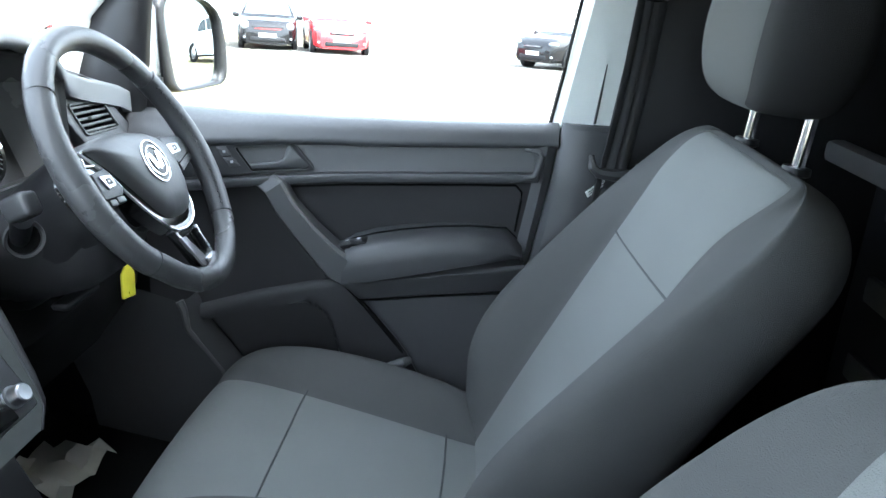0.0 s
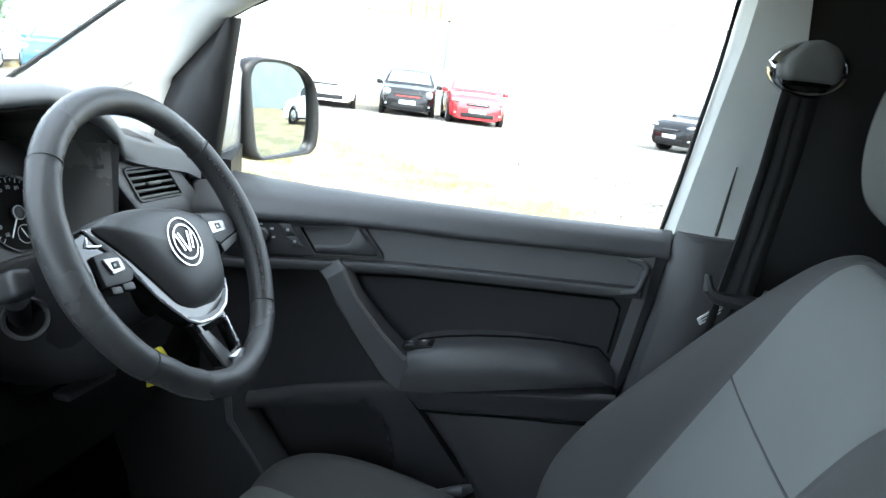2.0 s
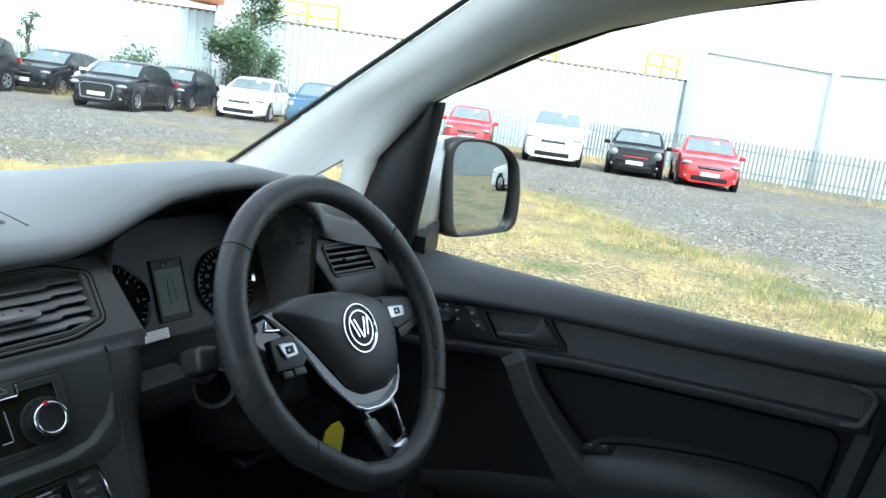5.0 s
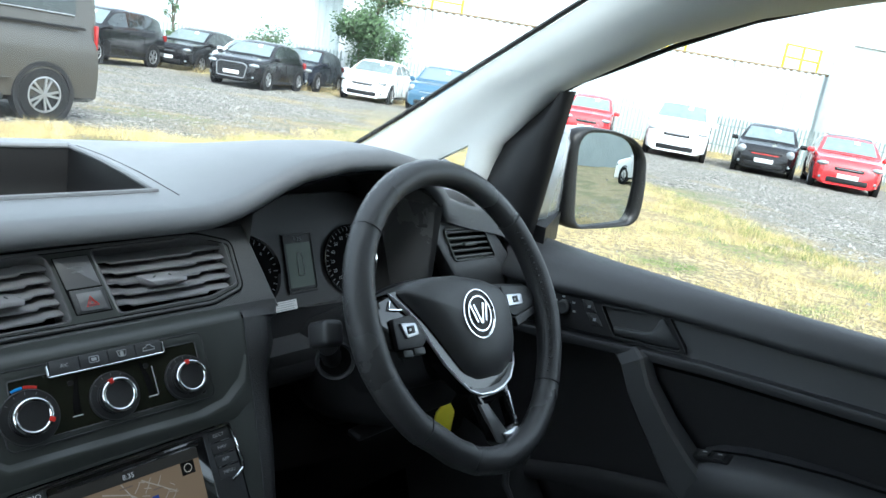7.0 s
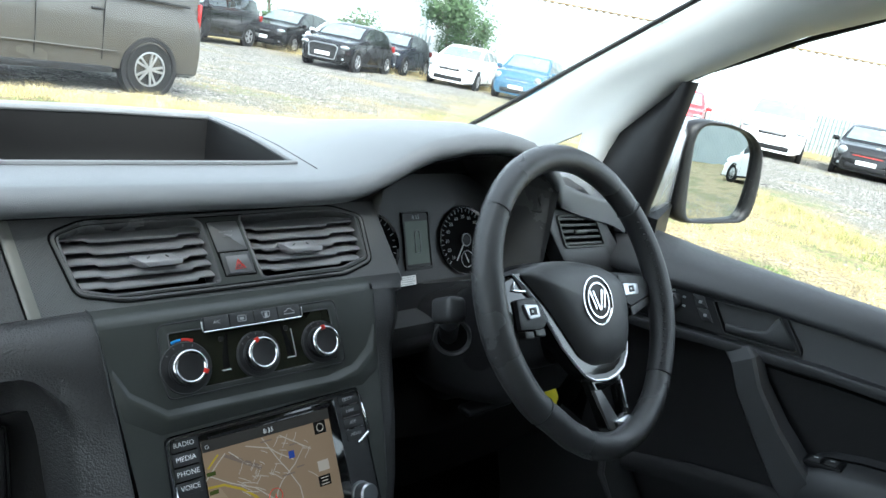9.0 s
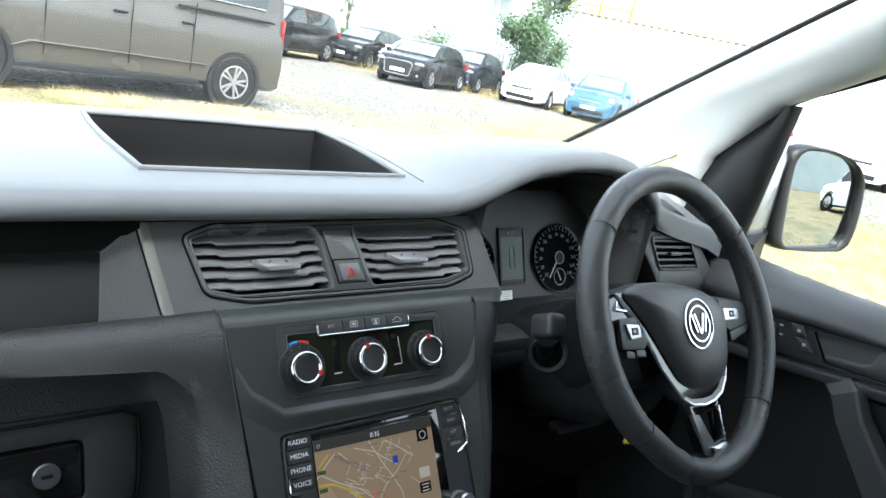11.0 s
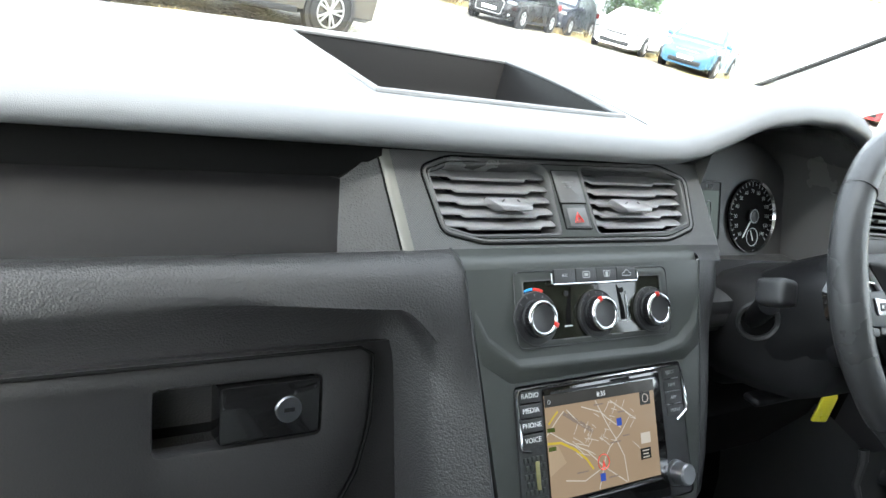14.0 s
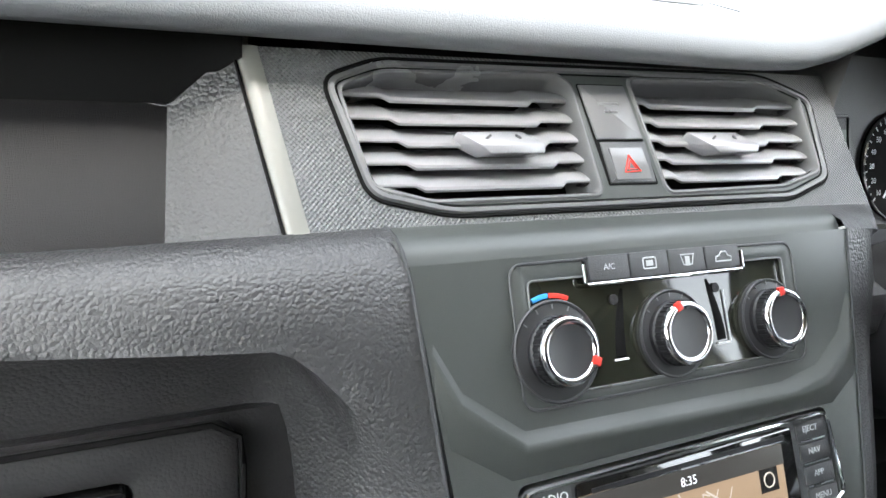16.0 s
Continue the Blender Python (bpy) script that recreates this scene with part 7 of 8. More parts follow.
    side = ((-0.86, -0.85), (-0.97, -0.5), (-1, 0.0), (-0.985, 0.45), (-0.93, 0.78), (-0.82, 0.95), (-0.5, 0.99), (0, 1.0), (0.5, 0.99), (0.82, 0.95), (0.93, 0.78), (0.985, 0.45), (1, 0.0), (0.97, -0.5), (0.86, -0.85), (0.5, -1), (-0.5, -1))
    lv = []
    for h, w, t in ((-0.094, 0.084, 0.032), (-0.088, 0.112, 0.046), (-0.072, 0.136, 0.057), (-0.042, 0.153, 0.064), (0.0, 0.162, 0.066), (0.040, 0.157, 0.063), (0.066, 0.144, 0.056), (0.083, 0.122, 0.044), (0.092, 0.090, 0.030)):
        lv.append([hc + up * h + V(x * w, 0, 0) + fw * (yv * t) for x, yv in side])
    padded(part("pad", loft(lv), M_RESTSIDE, hr, "dark grey cloth sides", sharp=180))
    fp = []
    for h, w, t in ((-0.091, 0.076, 0.038), (-0.076, 0.096, 0.056), (-0.043, 0.110, 0.0655), (0.0, 0.115, 0.0675), (0.042, 0.112, 0.0645), (0.070, 0.100, 0.054), (0.089, 0.080, 0.034)):
        fp.append([hc + up * h + V(x * w, 0, 0) + fw * (yv * t + o) for x, yv, o in ((-1.04, 0.94, -0.006), (-0.97, 0.985, 0.001), (-0.5, 1.0, 0.003), (0, 1.0, 0.004), (0.5, 1.0, 0.003), (0.97, 0.985, 0.001), (1.04, 0.94, -0.006))])
    padded(part("front_panel", grid(fp), M_REST, hr, "grey cloth front", sharp=180))
    for k in (-0.090, 0.090):
        b = V(cx + k, -0.742 + dy, 1.19)
        part("post", tube([b, b + V(0, -0.004, 0.05), b + V(0, -0.010, 0.14)], 0.0075, 14), M_CHROME, hr, "bright chrome post")
        part("post_guide", lathe([(0.010, -0.004), (0.017, 0.0), (0.016, 0.008), (0.008, 0.009)], fr(b + V(0, 0, 0.010), (1, 0, 0), (0, 1, 0.1)), 20), M_BLACK, hr)
    return ob


seat(0.412, "grey cloth driver's seat with darker side bolsters")
seat(-0.40, "grey cloth passenger seat with darker side bolsters", -1, 0.092)

# ---- seat belt ----
belt = thing("seat_belt", (0.74, -0.6, 1.1), "black seat belt hanging from a chromed pillar anchor", "seat belt")
st = [V(0.744, -0.630, 1.408), V(0.742, -0.632, 1.38), V(0.732, -0.624, 1.28), V(0.722, -0.612, 1.18), V(0.712, -0.600, 1.10), V(0.706, -0.592, 1.04), V(0.71, -0.585, 0.90), V(0.72, -0.58, 0.70)]
wv = V(0.016, -0.0265, 0.0)
rows = []
for i, p in enumerate(st):
    k = 0.35 + 0.65 * math.sin(math.pi * i / (len(st) - 1))
    rows.append([p + wv * f + V(-0.006 * o * k, -0.002 * o * k, 0) for f, o in ((-1.02, 0.0), (-0.97, 0.25), (-0.62, 0.1), (-0.42, -0.8), (-0.25, 0.2), (0.02, 0.5), (0.18, -0.7), (0.34, 0.3), (0.60, 0.6), (0.96, 0.2), (1.02, 0.0))])
part("webbing", grid(rows), M_WEB, belt, "folded black webbing", sharp=50)
part("webbing_back", grid([[p - wv * 1.0 + V(0.006, 0, 0), p + V(0.008, 0, 0), p + wv * 1.0 + V(0.006, 0, 0)] for p in st]), M_WEB, belt)
AN = fr((0.740, -0.637, 1.424), (0.45, -0.89, 0.02), (0, 0, 1))
part("anchor_cover", dome(rounded([(-0.043, -0.024), (0.040, -0.026), (0.046, 0.002), (0.030, 0.022), (0.006, 0.030), (-0.022, 0.024), (-0.045, 0.004)], 0.009), ((1.0, -0.010), (1.02, 0.004), (0.96, 0.010), (0.8, 0.0125), (0.3, 0.0135)), AN), M_TRIMGREY, belt, "pale grey rounded anchor cover", sharp=60)
part("anchor_slot", box((0, -0.027, 0.002), (0.062, 0.008, 0.010), AN, bevel=0.002), M_DEEP, belt)
part("anchor_ring", tube([AN @ V(0.056 * math.cos(a), -0.010 + 0.032 * math.sin(a), -0.004) for a in [math.pi * 2 * k / 28 for k in range(28)]], 0.0088, 10, closed=True, flat=0.6), M_CHROME, belt, "chromed belt loop")
hk = [V(0.700, -0.560, 1.128), V(0.696, -0.563, 1.108), V(0.698, -0.574, 1.098), V(0.702, -0.60, 1.095), V(0.708, -0.628, 1.096), V(0.712, -0.640, 1.10), V(0.714, -0.643, 1.115)]
part("belt_stop", tube(hk, [0.005, 0.008, 0.010, 0.011, 0.010, 0.007, 0.004], 8), M_PLASTIC, belt)
part("airbag_tab", plate(rounded(rect(-0.022, -0.006, 0.022, 0.006), 0.001), fr((0.700, -0.575, 1.072), (0.3, -0.6, 0.45), (-0.2, 0.3, 0.9)), 0.0012), M_WHITE, belt, "small white printed airbag tab")
for k in range(2):
    part("tab_print", box((0, 0.002 - 0.004 * k, 0.0003), (0.034, 0.0014, 0.0003), fr((0.700, -0.575, 1.072), (0.3, -0.6, 0.45), (-0.2, 0.3, 0.9))), M_SEAM, belt)
# scrap of paper in the driver's footwell
pp = bmesh.new()
rr = random.Random(2)
rows = [[V(0.49 + 0.026 * i + rr.uniform(-0.008, 0.008), 0.30 + 0.030 * j + rr.uniform(-0.008, 0.008), 0.474 + rr.uniform(0, 0.035)) for i in range(7)] for j in range(6)]
solo("paper_scrap", grid(rows), M_PAPER, (0.56, 0.37, 0.475), "crumpled pale paper floor mat in the footwell", "paper")

# ---- the yard ----
def ground_material():
    mt = bpy.data.materials.new("gravel and dry grass")
    mt.use_nodes = True
    n, l = mt.node_tree.nodes, mt.node_tree.links
    bs = n["Principled BSDF"]
    bs.inputs["Roughness"].default_value = 0.95
    bs.inputs["Specular IOR Level"].default_value = 0.2
    co = n.new("ShaderNodeTexCoord")
    sp = n.new("ShaderNodeSeparateXYZ")
    l.new(co.outputs["Object"], sp.inputs["Vector"])

    def math2(op, a, b):
        m = n.new("ShaderNodeMath")
        m.operation = op
        for i, v in enumerate((a, b)):
            if isinstance(v, (int, float)):
                m.inputs[i].default_value = v
            else:
                l.new(v, m.inputs[i])
        return m.outputs["Value"]

    def noise_of(scale, detail=5.0):
        t = n.new("ShaderNodeTexNoise")
        t.inputs["Scale"].default_value, t.inputs["Detail"].default_value = scale, detail
        l.new(co.outputs["Object"], t.inputs["Vector"])
        return t.outputs["Fac"]

    def mix(fac, a, b):
        m = n.new("ShaderNodeMixRGB")
        for i, v in (("Color1", a), ("Color2", b)):
            if isinstance(v, tuple):
                m.inputs[i].default_value = (*v, 1)
            else:
                l.new(v, m.inputs[i])
        l.new(fac, m.inputs["Fac"])
        return m.outputs["Color"]

    def band(v, a, b):
        m = n.new("ShaderNodeMapRange")
        m.interpolation_type = "SMOOTHSTEP"
        m.inputs["From Min"].default_value, m.inputs["From Max"].default_value = a, b
        l.new(v, m.inputs["Value"])
        return m.outputs["Result"]

    x, y = sp.outputs["X"], sp.outputs["Y"]
    u = math2("ADD", math2("MULTIPLY", math2("SUBTRACT", x, 2.0), 0.82), math2("MULTIPLY", math2("ADD", y, 1.0), 0.57))
    v = math2("ADD", math2("MULTIPLY", math2("SUBTRACT", x, 2.0), -0.57), math2("MULTIPLY", math2("ADD", y, 1.0), 0.82))
    rag = math2("MULTIPLY", math2("SUBTRACT", noise_of(0.55, 8), 0.5), 6.5)
    low = math2("SUBTRACT", math2("ADD", v, rag), math2("MULTIPLY", math2("SUBTRACT", u, 5.0), 0.36))
    grass = math2("MULTIPLY", band(low, -4.2, -1.6), math2("SUBTRACT", 1.0, band(math2("ADD", v, rag), 5.0, 7.6)))
    far = math2("MULTIPLY", band(math2("ADD", math2("ADD", math2("MULTIPLY", x, 0.731), math2("MULTIPLY", y, 0.682)), rag), 24.0, 26.5), 0.8)
    grass = math2("MAXIMUM", grass, far)
    patch = math2("MULTIPLY", band(noise_of(0.28, 7), 0.55, 0.68), 0.75)
    grass = math2("MAXIMUM", grass, patch)
    behind = math2("MULTIPLY", band(math2("ADD", math2("MULTIPLY", y, -1.0), rag), 1.5, 4.5), 0.8)
    grass = math2("MAXIMUM", grass, behind)
    front = math2("MULTIPLY", math2("SUBTRACT", 1.0, band(math2("ADD", y, math2("MULTIPLY", rag, 0.22)), 8.6, 9.3)), math2("MULTIPLY", band(y, 2.0, 4.0), math2("SUBTRACT", 1.0, band(x, 7.5, 10.0))))
    grass = math2("MAXIMUM", grass, math2("MULTIPLY", front, 0.9))
    stones = n.new("ShaderNodeTexVoronoi")
    stones.inputs["Scale"].default_value = 27.0
    l.new(co.outputs["Object"], stones.inputs["Vector"])
    hue = n.new("ShaderNodeSeparateColor")
    l.new(stones.outputs["Color"], hue.inputs["Color"])
    grav = mix(band(hue.outputs["Red"], 0.15, 0.98), (0.040, 0.038, 0.034), (0.360, 0.345, 0.310))
    fine = n.new("ShaderNodeTexVoronoi")
    fine.inputs["Scale"].default_value = 75.0
    l.new(co.outputs["Object"], fine.inputs["Vector"])
    hue2 = n.new("ShaderNodeSeparateColor")
    l.new(fine.outputs["Color"], hue2.inputs["Color"])
    dust = mix(band(hue2.outputs["Green"], 0.1, 0.9), (0.075, 0.070, 0.060), (0.250, 0.238, 0.208))
    grav = mix(band(noise_of(1.3, 8), 0.44, 0.60), grav, dust)
    dry = mix(band(noise_of(3.0, 8), 0.35, 0.65), (0.30, 0.235, 0.115), (0.40, 0.33, 0.18))
    green = mix(band(noise_of(9.0, 4), 0.4, 0.6), (0.10, 0.14, 0.045), (0.20, 0.22, 0.085))
    turf = mix(band(noise_of(0.7, 5), 0.48, 0.60), dry, green)
    earth = mix(band(noise_of(16.0, 4), 0.42, 0.58), turf, (0.19, 0.155, 0.10))
    l.new(mix(grass, grav, earth), bs.inputs["Base Color"])
    bp = n.new("ShaderNodeBump")
    bp.inputs["Distance"].default_value, bp.inputs["Strength"].default_value = 0.05, 1.0
    l.new(stones.outputs["Distance"], bp.inputs["Height"])
    l.new(bp.outputs["Normal"], bs.inputs["Normal"])
    return mt


def grass_here(x, y):
    u = (x - 2.0) * 0.82 + (y + 1.0) * 0.57
    v = (x - 2.0) * -0.57 + (y + 1.0) * 0.82
    return v - (u - 5.0) * 0.36 > -2.6 and v < 6.2


axis = [-400, -150, -60, -30] + [-20 + i * 0.8 for i in range(64)] + [34, 45, 70, 150, 400]
rows = []
for yv in axis:
    rows.append([V(xv, yv, (0.05 * (noise.noise(V(xv * 0.35, yv * 0.35, 0.3))) if max(abs(xv), abs(yv)) < 40 else 0.0) * min(1.0, max(0.0, (math.hypot(xv, yv) - 3) / 6))) for xv in axis])
solo("ground", grid(rows), ground_material(), (0, 0, 0), "gravel yard with patches of dry yellow grass", "ground", kind="structure", m=EARTH)

M_DRY = material("dry grass blades", (0.46, 0.37, 0.18), 0.9, vary=0.35, vary_scale=3.0)
M_GREEN = material("green grass blades", (0.16, 0.20, 0.06), 0.9, vary=0.35, vary_scale=3.0)
M_STONE = material("loose stones", (0.18, 0.174, 0.158), 0.95, vary=0.5, vary_scale=14.0)


def blades(count, area, hmin, hmax, seed, test):
    r = random.Random(seed)
    vs, fs = [], []
    while len(fs) < count * 5:
        x, y = r.uniform(area[0], area[2]), r.uniform(area[1], area[3])
        if not test(x, y) or noise.noise(V(x * 1.1, y * 1.1, seed)) < -0.12:
            continue
        for _ in range(5):
            a, h = r.uniform(0, 6.28), r.uniform(hmin, hmax)
            bx, by = x + r.uniform(-0.05, 0.05), y + r.uniform(-0.05, 0.05)
            w = r.uniform(0.0018, 0.0042)
            dx, dy = math.cos(a), math.sin(a)
            lx, ly = r.uniform(-0.9, 0.9) * h, r.uniform(-0.9, 0.9) * h
            k = len(vs)
            vs += [(bx - dx * w, by - dy * w, -0.03), (bx + dx * w, by + dy * w, -0.03), (bx + lx, by + ly, h)]
            fs.append((k, k + 1, k + 2))
    return vs, fs


def stuff(name, vs, fs, mt, label, category):
    me = bpy.data.meshes.new(name)
    me.from_pydata(vs, [], fs)
    me.materials.append(mt)
    return tagged(new(name, me), label, category, kind="stuff")


v1, f1 = blades(17000, (1.4, -6, 14, 10.5), 0.02, 0.11, 5, grass_here)
stuff("dry_grass", v1, f1, M_DRY, "patchy dry yellow grass beside the van", "grass")
v1, f1 = blades(7500, (1.4, -6, 13, 10.5), 0.02, 0.10, 9, lambda x, y: grass_here(x, y) and noise.noise(V(x * 0.5, y * 0.5, 3)) > 0.02)
stuff("green_grass", v1, f1, M_GREEN, "green tufts among the dry grass", "grass")
v1, f1 = blades(7000, (-2.5, 7.0, 9.0, 9.3), 0.03, 0.15, 21, lambda x, y: y < 8.8 + 0.5 * noise.noise(V(x * 0.6, 0.0, 4.0)))
stuff("verge_grass", v1, f1, M_DRY, "dry yellow grass strip ahead of the van", "grass")
v1, f1 = blades(3500, (4, 2, 31, 36), 0.10, 0.40, 12, lambda x, y: 25.6 < 0.731 * x + 0.682 * y < 27.6 and x < 28.5)
w1, g1 = blades(1500, (25.0, -16, 27.5, 10), 0.10, 0.35, 14, lambda x, y: True)
stuff("fence_grass", v1 + w1, f1 + [tuple(i + len(v1) for i in q) for q in g1], M_DRY, "tall dry grass along the fence foot", "grass")
r = random.Random(8)
vs, fs = [], []
for _ in range(9000):
    x, y = r.uniform(3, 21), r.uniform(-6, 19)
    if grass_here(x, y) and r.random() < 0.93:
        continue
    q, k = r.uniform(0.012, 0.045), len(vs)
    vs += [(x + q * r.uniform(0.7, 1.3), y, 0.0), (x, y + q * r.uniform(0.7, 1.3), 0.0), (x - q, y, 0.0), (x, y - q, 0.0), (x + q * 0.2, y, q * r.uniform(0.5, 0.9))]
    fs += [(k, k + 1, k + 4), (k + 1, k + 2, k + 4), (k + 2, k + 3, k + 4), (k + 3, k, k + 4)]
stuff("loose_stones", vs, fs, M_STONE, "loose grey stones on the gravel", "stones")

# ---- walls and fences round the yard ----
M_SHEET = material("pale corrugated sheet", (0.44, 0.49, 0.50), 0.5, vary=0.08, vary_scale=0.5)
M_RUST = material("rusted flashing", (0.15, 0.105, 0.055), 0.9, vary=0.4, vary_scale=2.0)
M_YELLOW = material("yellow paint", (0.68, 0.50, 0.04), 0.5)
M_RENDER = material("white painted cladding", (0.78, 0.79, 0.79), 0.7, vary=0.03, vary_scale=0.4)
M_POST = material("grey galvanised post", (0.50, 0.53, 0.53), 0.5, metal=0.2)
M_PALE = material("galvanised palisade", (0.27, 0.31, 0.30), 0.5, metal=0.3, vary=0.15)
M_BRICK = material("orange brickwork", (0.40, 0.16, 0.08), 0.9, vary=0.2, vary_scale=4.0)


def corrugated(a, b, z0, z1, pitch=0.30, depth=0.05):
    a, b = Vector((*a, 0)), Vector((*b, 0))
    d = (b - a).normalized()
    nn = V(-d.y, d.x, 0)
    pts = []
    k = int((b - a).length / pitch)
    for i in range(k):
        for t, o in ((0.0, 0), (0.30, 0), (0.45, depth), (0.85, depth)):
            pts.append(a + d * (i + t) * pitch + nn * o)
    pts.append(b)
    return grid([[p + V(0, 0, z0) for p in pts], [p + V(0, 0, z1) for p in pts]])


def far_wall(name, a, b, h, label, cap=True):
    w = thing(name, (*a, 0), label, "wall", kind="structure", m=EARTH)
    part("sheeting", corrugated(a, b, -0.3, h), M_SHEET, w)
    if cap:
        part("flashing", tube([V(*a, h), V(*b, h)], 0.055, 6), M_RUST, w, "rusted capping along the wall")
    return w


far_wall("wall_north", (33.25, 9.80), (-8.0, 54.0), 3.78, "pale blue-grey corrugated steel wall with rusted capping")
far_wall("wall_east", (33.6, -15.2), (15.0, -50.2), 5.2, "pale grey-green corrugated steel wall behind the van", False)
far_wall("wall_south", (15.0, -50.2), (-30.0, -24.0), 4.2, "pale corrugated steel wall behind the van", False)
far_wall("wall_west", (-30.0, -24.0), (-30.0, 60.0), 3.5, "pale corrugated steel wall across the yard", False)

bld = thing("white_warehouse", (33.2, -5.0, 0), "long white clad warehouse with grey posts and a dark eaves line", "warehouse", m=EARTH)
part("cladding", box((36.0, -2.60, 2.4), (6.0, 24.4, 5.6)), M_RENDER, bld, "plain white cladding")
part("corner_post", box((32.93, 9.60, 2.5), (0.22, 0.62, 5.4), bevel=0.02), M_POST, bld)
part("eaves_line", tube([V(32.95, 9.5, 5.08), V(32.95, 4.0, 4.55), V(32.95, -14.0, 4.4)], 0.045, 6), M_POST, bld)
for y in (4.15, -3.6):
    part("cladding_post", box((32.9, y, 2.3), (0.16, 0.28, 4.9), bevel=0.02), M_POST, bld)
    part("cladding_joint", box((32.985, y - 3.8, 2.2), (0.03, 0.05, 4.6)), M_POST, bld)


def palisade(name, a, b, h):
    f = thing(name, (*a, 0), "grey galvanised palisade fence with pointed pales", "fence", kind="structure", m=EARTH)
    a, b = Vector((*a, 0)), Vector((*b, 0))
    d = (b - a).normalized()
    vs, fs = [], []
    for i in range(int((b - a).length / 0.15)):
        p = a + d * (i * 0.15)
        q, k = p + d * 0.075, len(vs)
        m = (p + q) / 2
        nn = V(-d.y, d.x, 0) * 0.02
        for o in (nn * 0, nn):
            vs += [tuple(p + o + V(0, 0, 0.02)), tuple(q + o + V(0, 0, 0.02)), tuple(q + o + V(0, 0, h - 0.08)), tuple(m + o + V(0, 0, h)), tuple(p + o + V(0, 0, h - 0.08))]
        fs += [(k, k + 1, k + 2, k + 3, k + 4), (k + 9, k + 8, k + 7, k + 6, k + 5), (k, k + 4, k + 9, k + 5), (k + 1, k + 6, k + 7, k + 2)]
    me = bpy.data.meshes.new("pales")
    me.from_pydata(vs, [], fs)
    bm = bmesh.new()
    bm.from_mesh(me)
    tagged(part("pales", bm, M_PALE, f), kind="stuff")
    for z in (0.35, h - 0.35):
        part("rail", tube([a + V(0, 0, z), b + V(0, 0, z)], 0.03, 6), M_PALE, f)
    for i in range(int((b - a).length / 2.75) + 1):
        p = a + d * (i * 2.75)
        part("fence_post", box((p.x, p.y, h / 2), (0.10, 0.08, h), bevel=0.01), M_POST, f)
    return f


palisade("fence_east", (28.8, -12.0), (29.3, 12.7), 1.50)
palisade("fence_north", (29.3, 12.7), (-5.0, 49.5), 1.60)


def railing(a, b, z):
    k = thing("yellow_railing", (*a, z), "yellow painted steel handrail above the wall", "railing", "yellow railings", m=EARTH)
    a, b = V(*a, z), V(*b, z)
    for h in (0.55, 1.05):
        part("rail", tube([a + V(0, 0, h), b + V(0, 0, h)], 0.045, 6), M_YELLOW, k)
    n = max(2, int((b - a).length / 1.3))
    for i in range(n + 1):
        p = a + (b - a) * i / n
        part("post", box((p.x, p.y, z + 0.5), (0.09, 0.09, 1.15), bevel=0.01), M_YELLOW, k)
    return k


def at_bearing(deg, d):
    return (-0.25 + d * math.cos(radians(deg)), -0.45 + d * math.sin(radians(deg)))


railing(at_bearing(18.2, 35.8), at_bearing(20.4, 34.6), 3.75)
railing(at_bearing(27.0, 34.0), at_bearing(29.5, 33.5), 3.6)
railing(at_bearing(43.5, 32.5), at_bearing(48.0, 32.5), 3.7)
c = at_bearing(51.5, 31.2)
chim = thing("brick_pier", (*c, 0), "white pier with orange brick top against the wall", "pier", m=EARTH)
part("shaft", box((c[0], c[1], 1.9), (0.55, 0.55, 4.2), bevel=0.03), M_RENDER, chim)
part("brick_top", box((c[0] - 0.5, c[1] + 0.55, 4.4), (1.0, 1.0, 0.8), bevel=0.03), M_BRICK, chim)

# ---- trees and shrubs ----
M_BARK = material("bark", (0.10, 0.08, 0.06), 0.95, vary=0.3, vary_scale=8.0)
M_LEAF = material("dark leaves", (0.045, 0.085, 0.030), 0.7, vary=0.4, vary_scale=2.5)


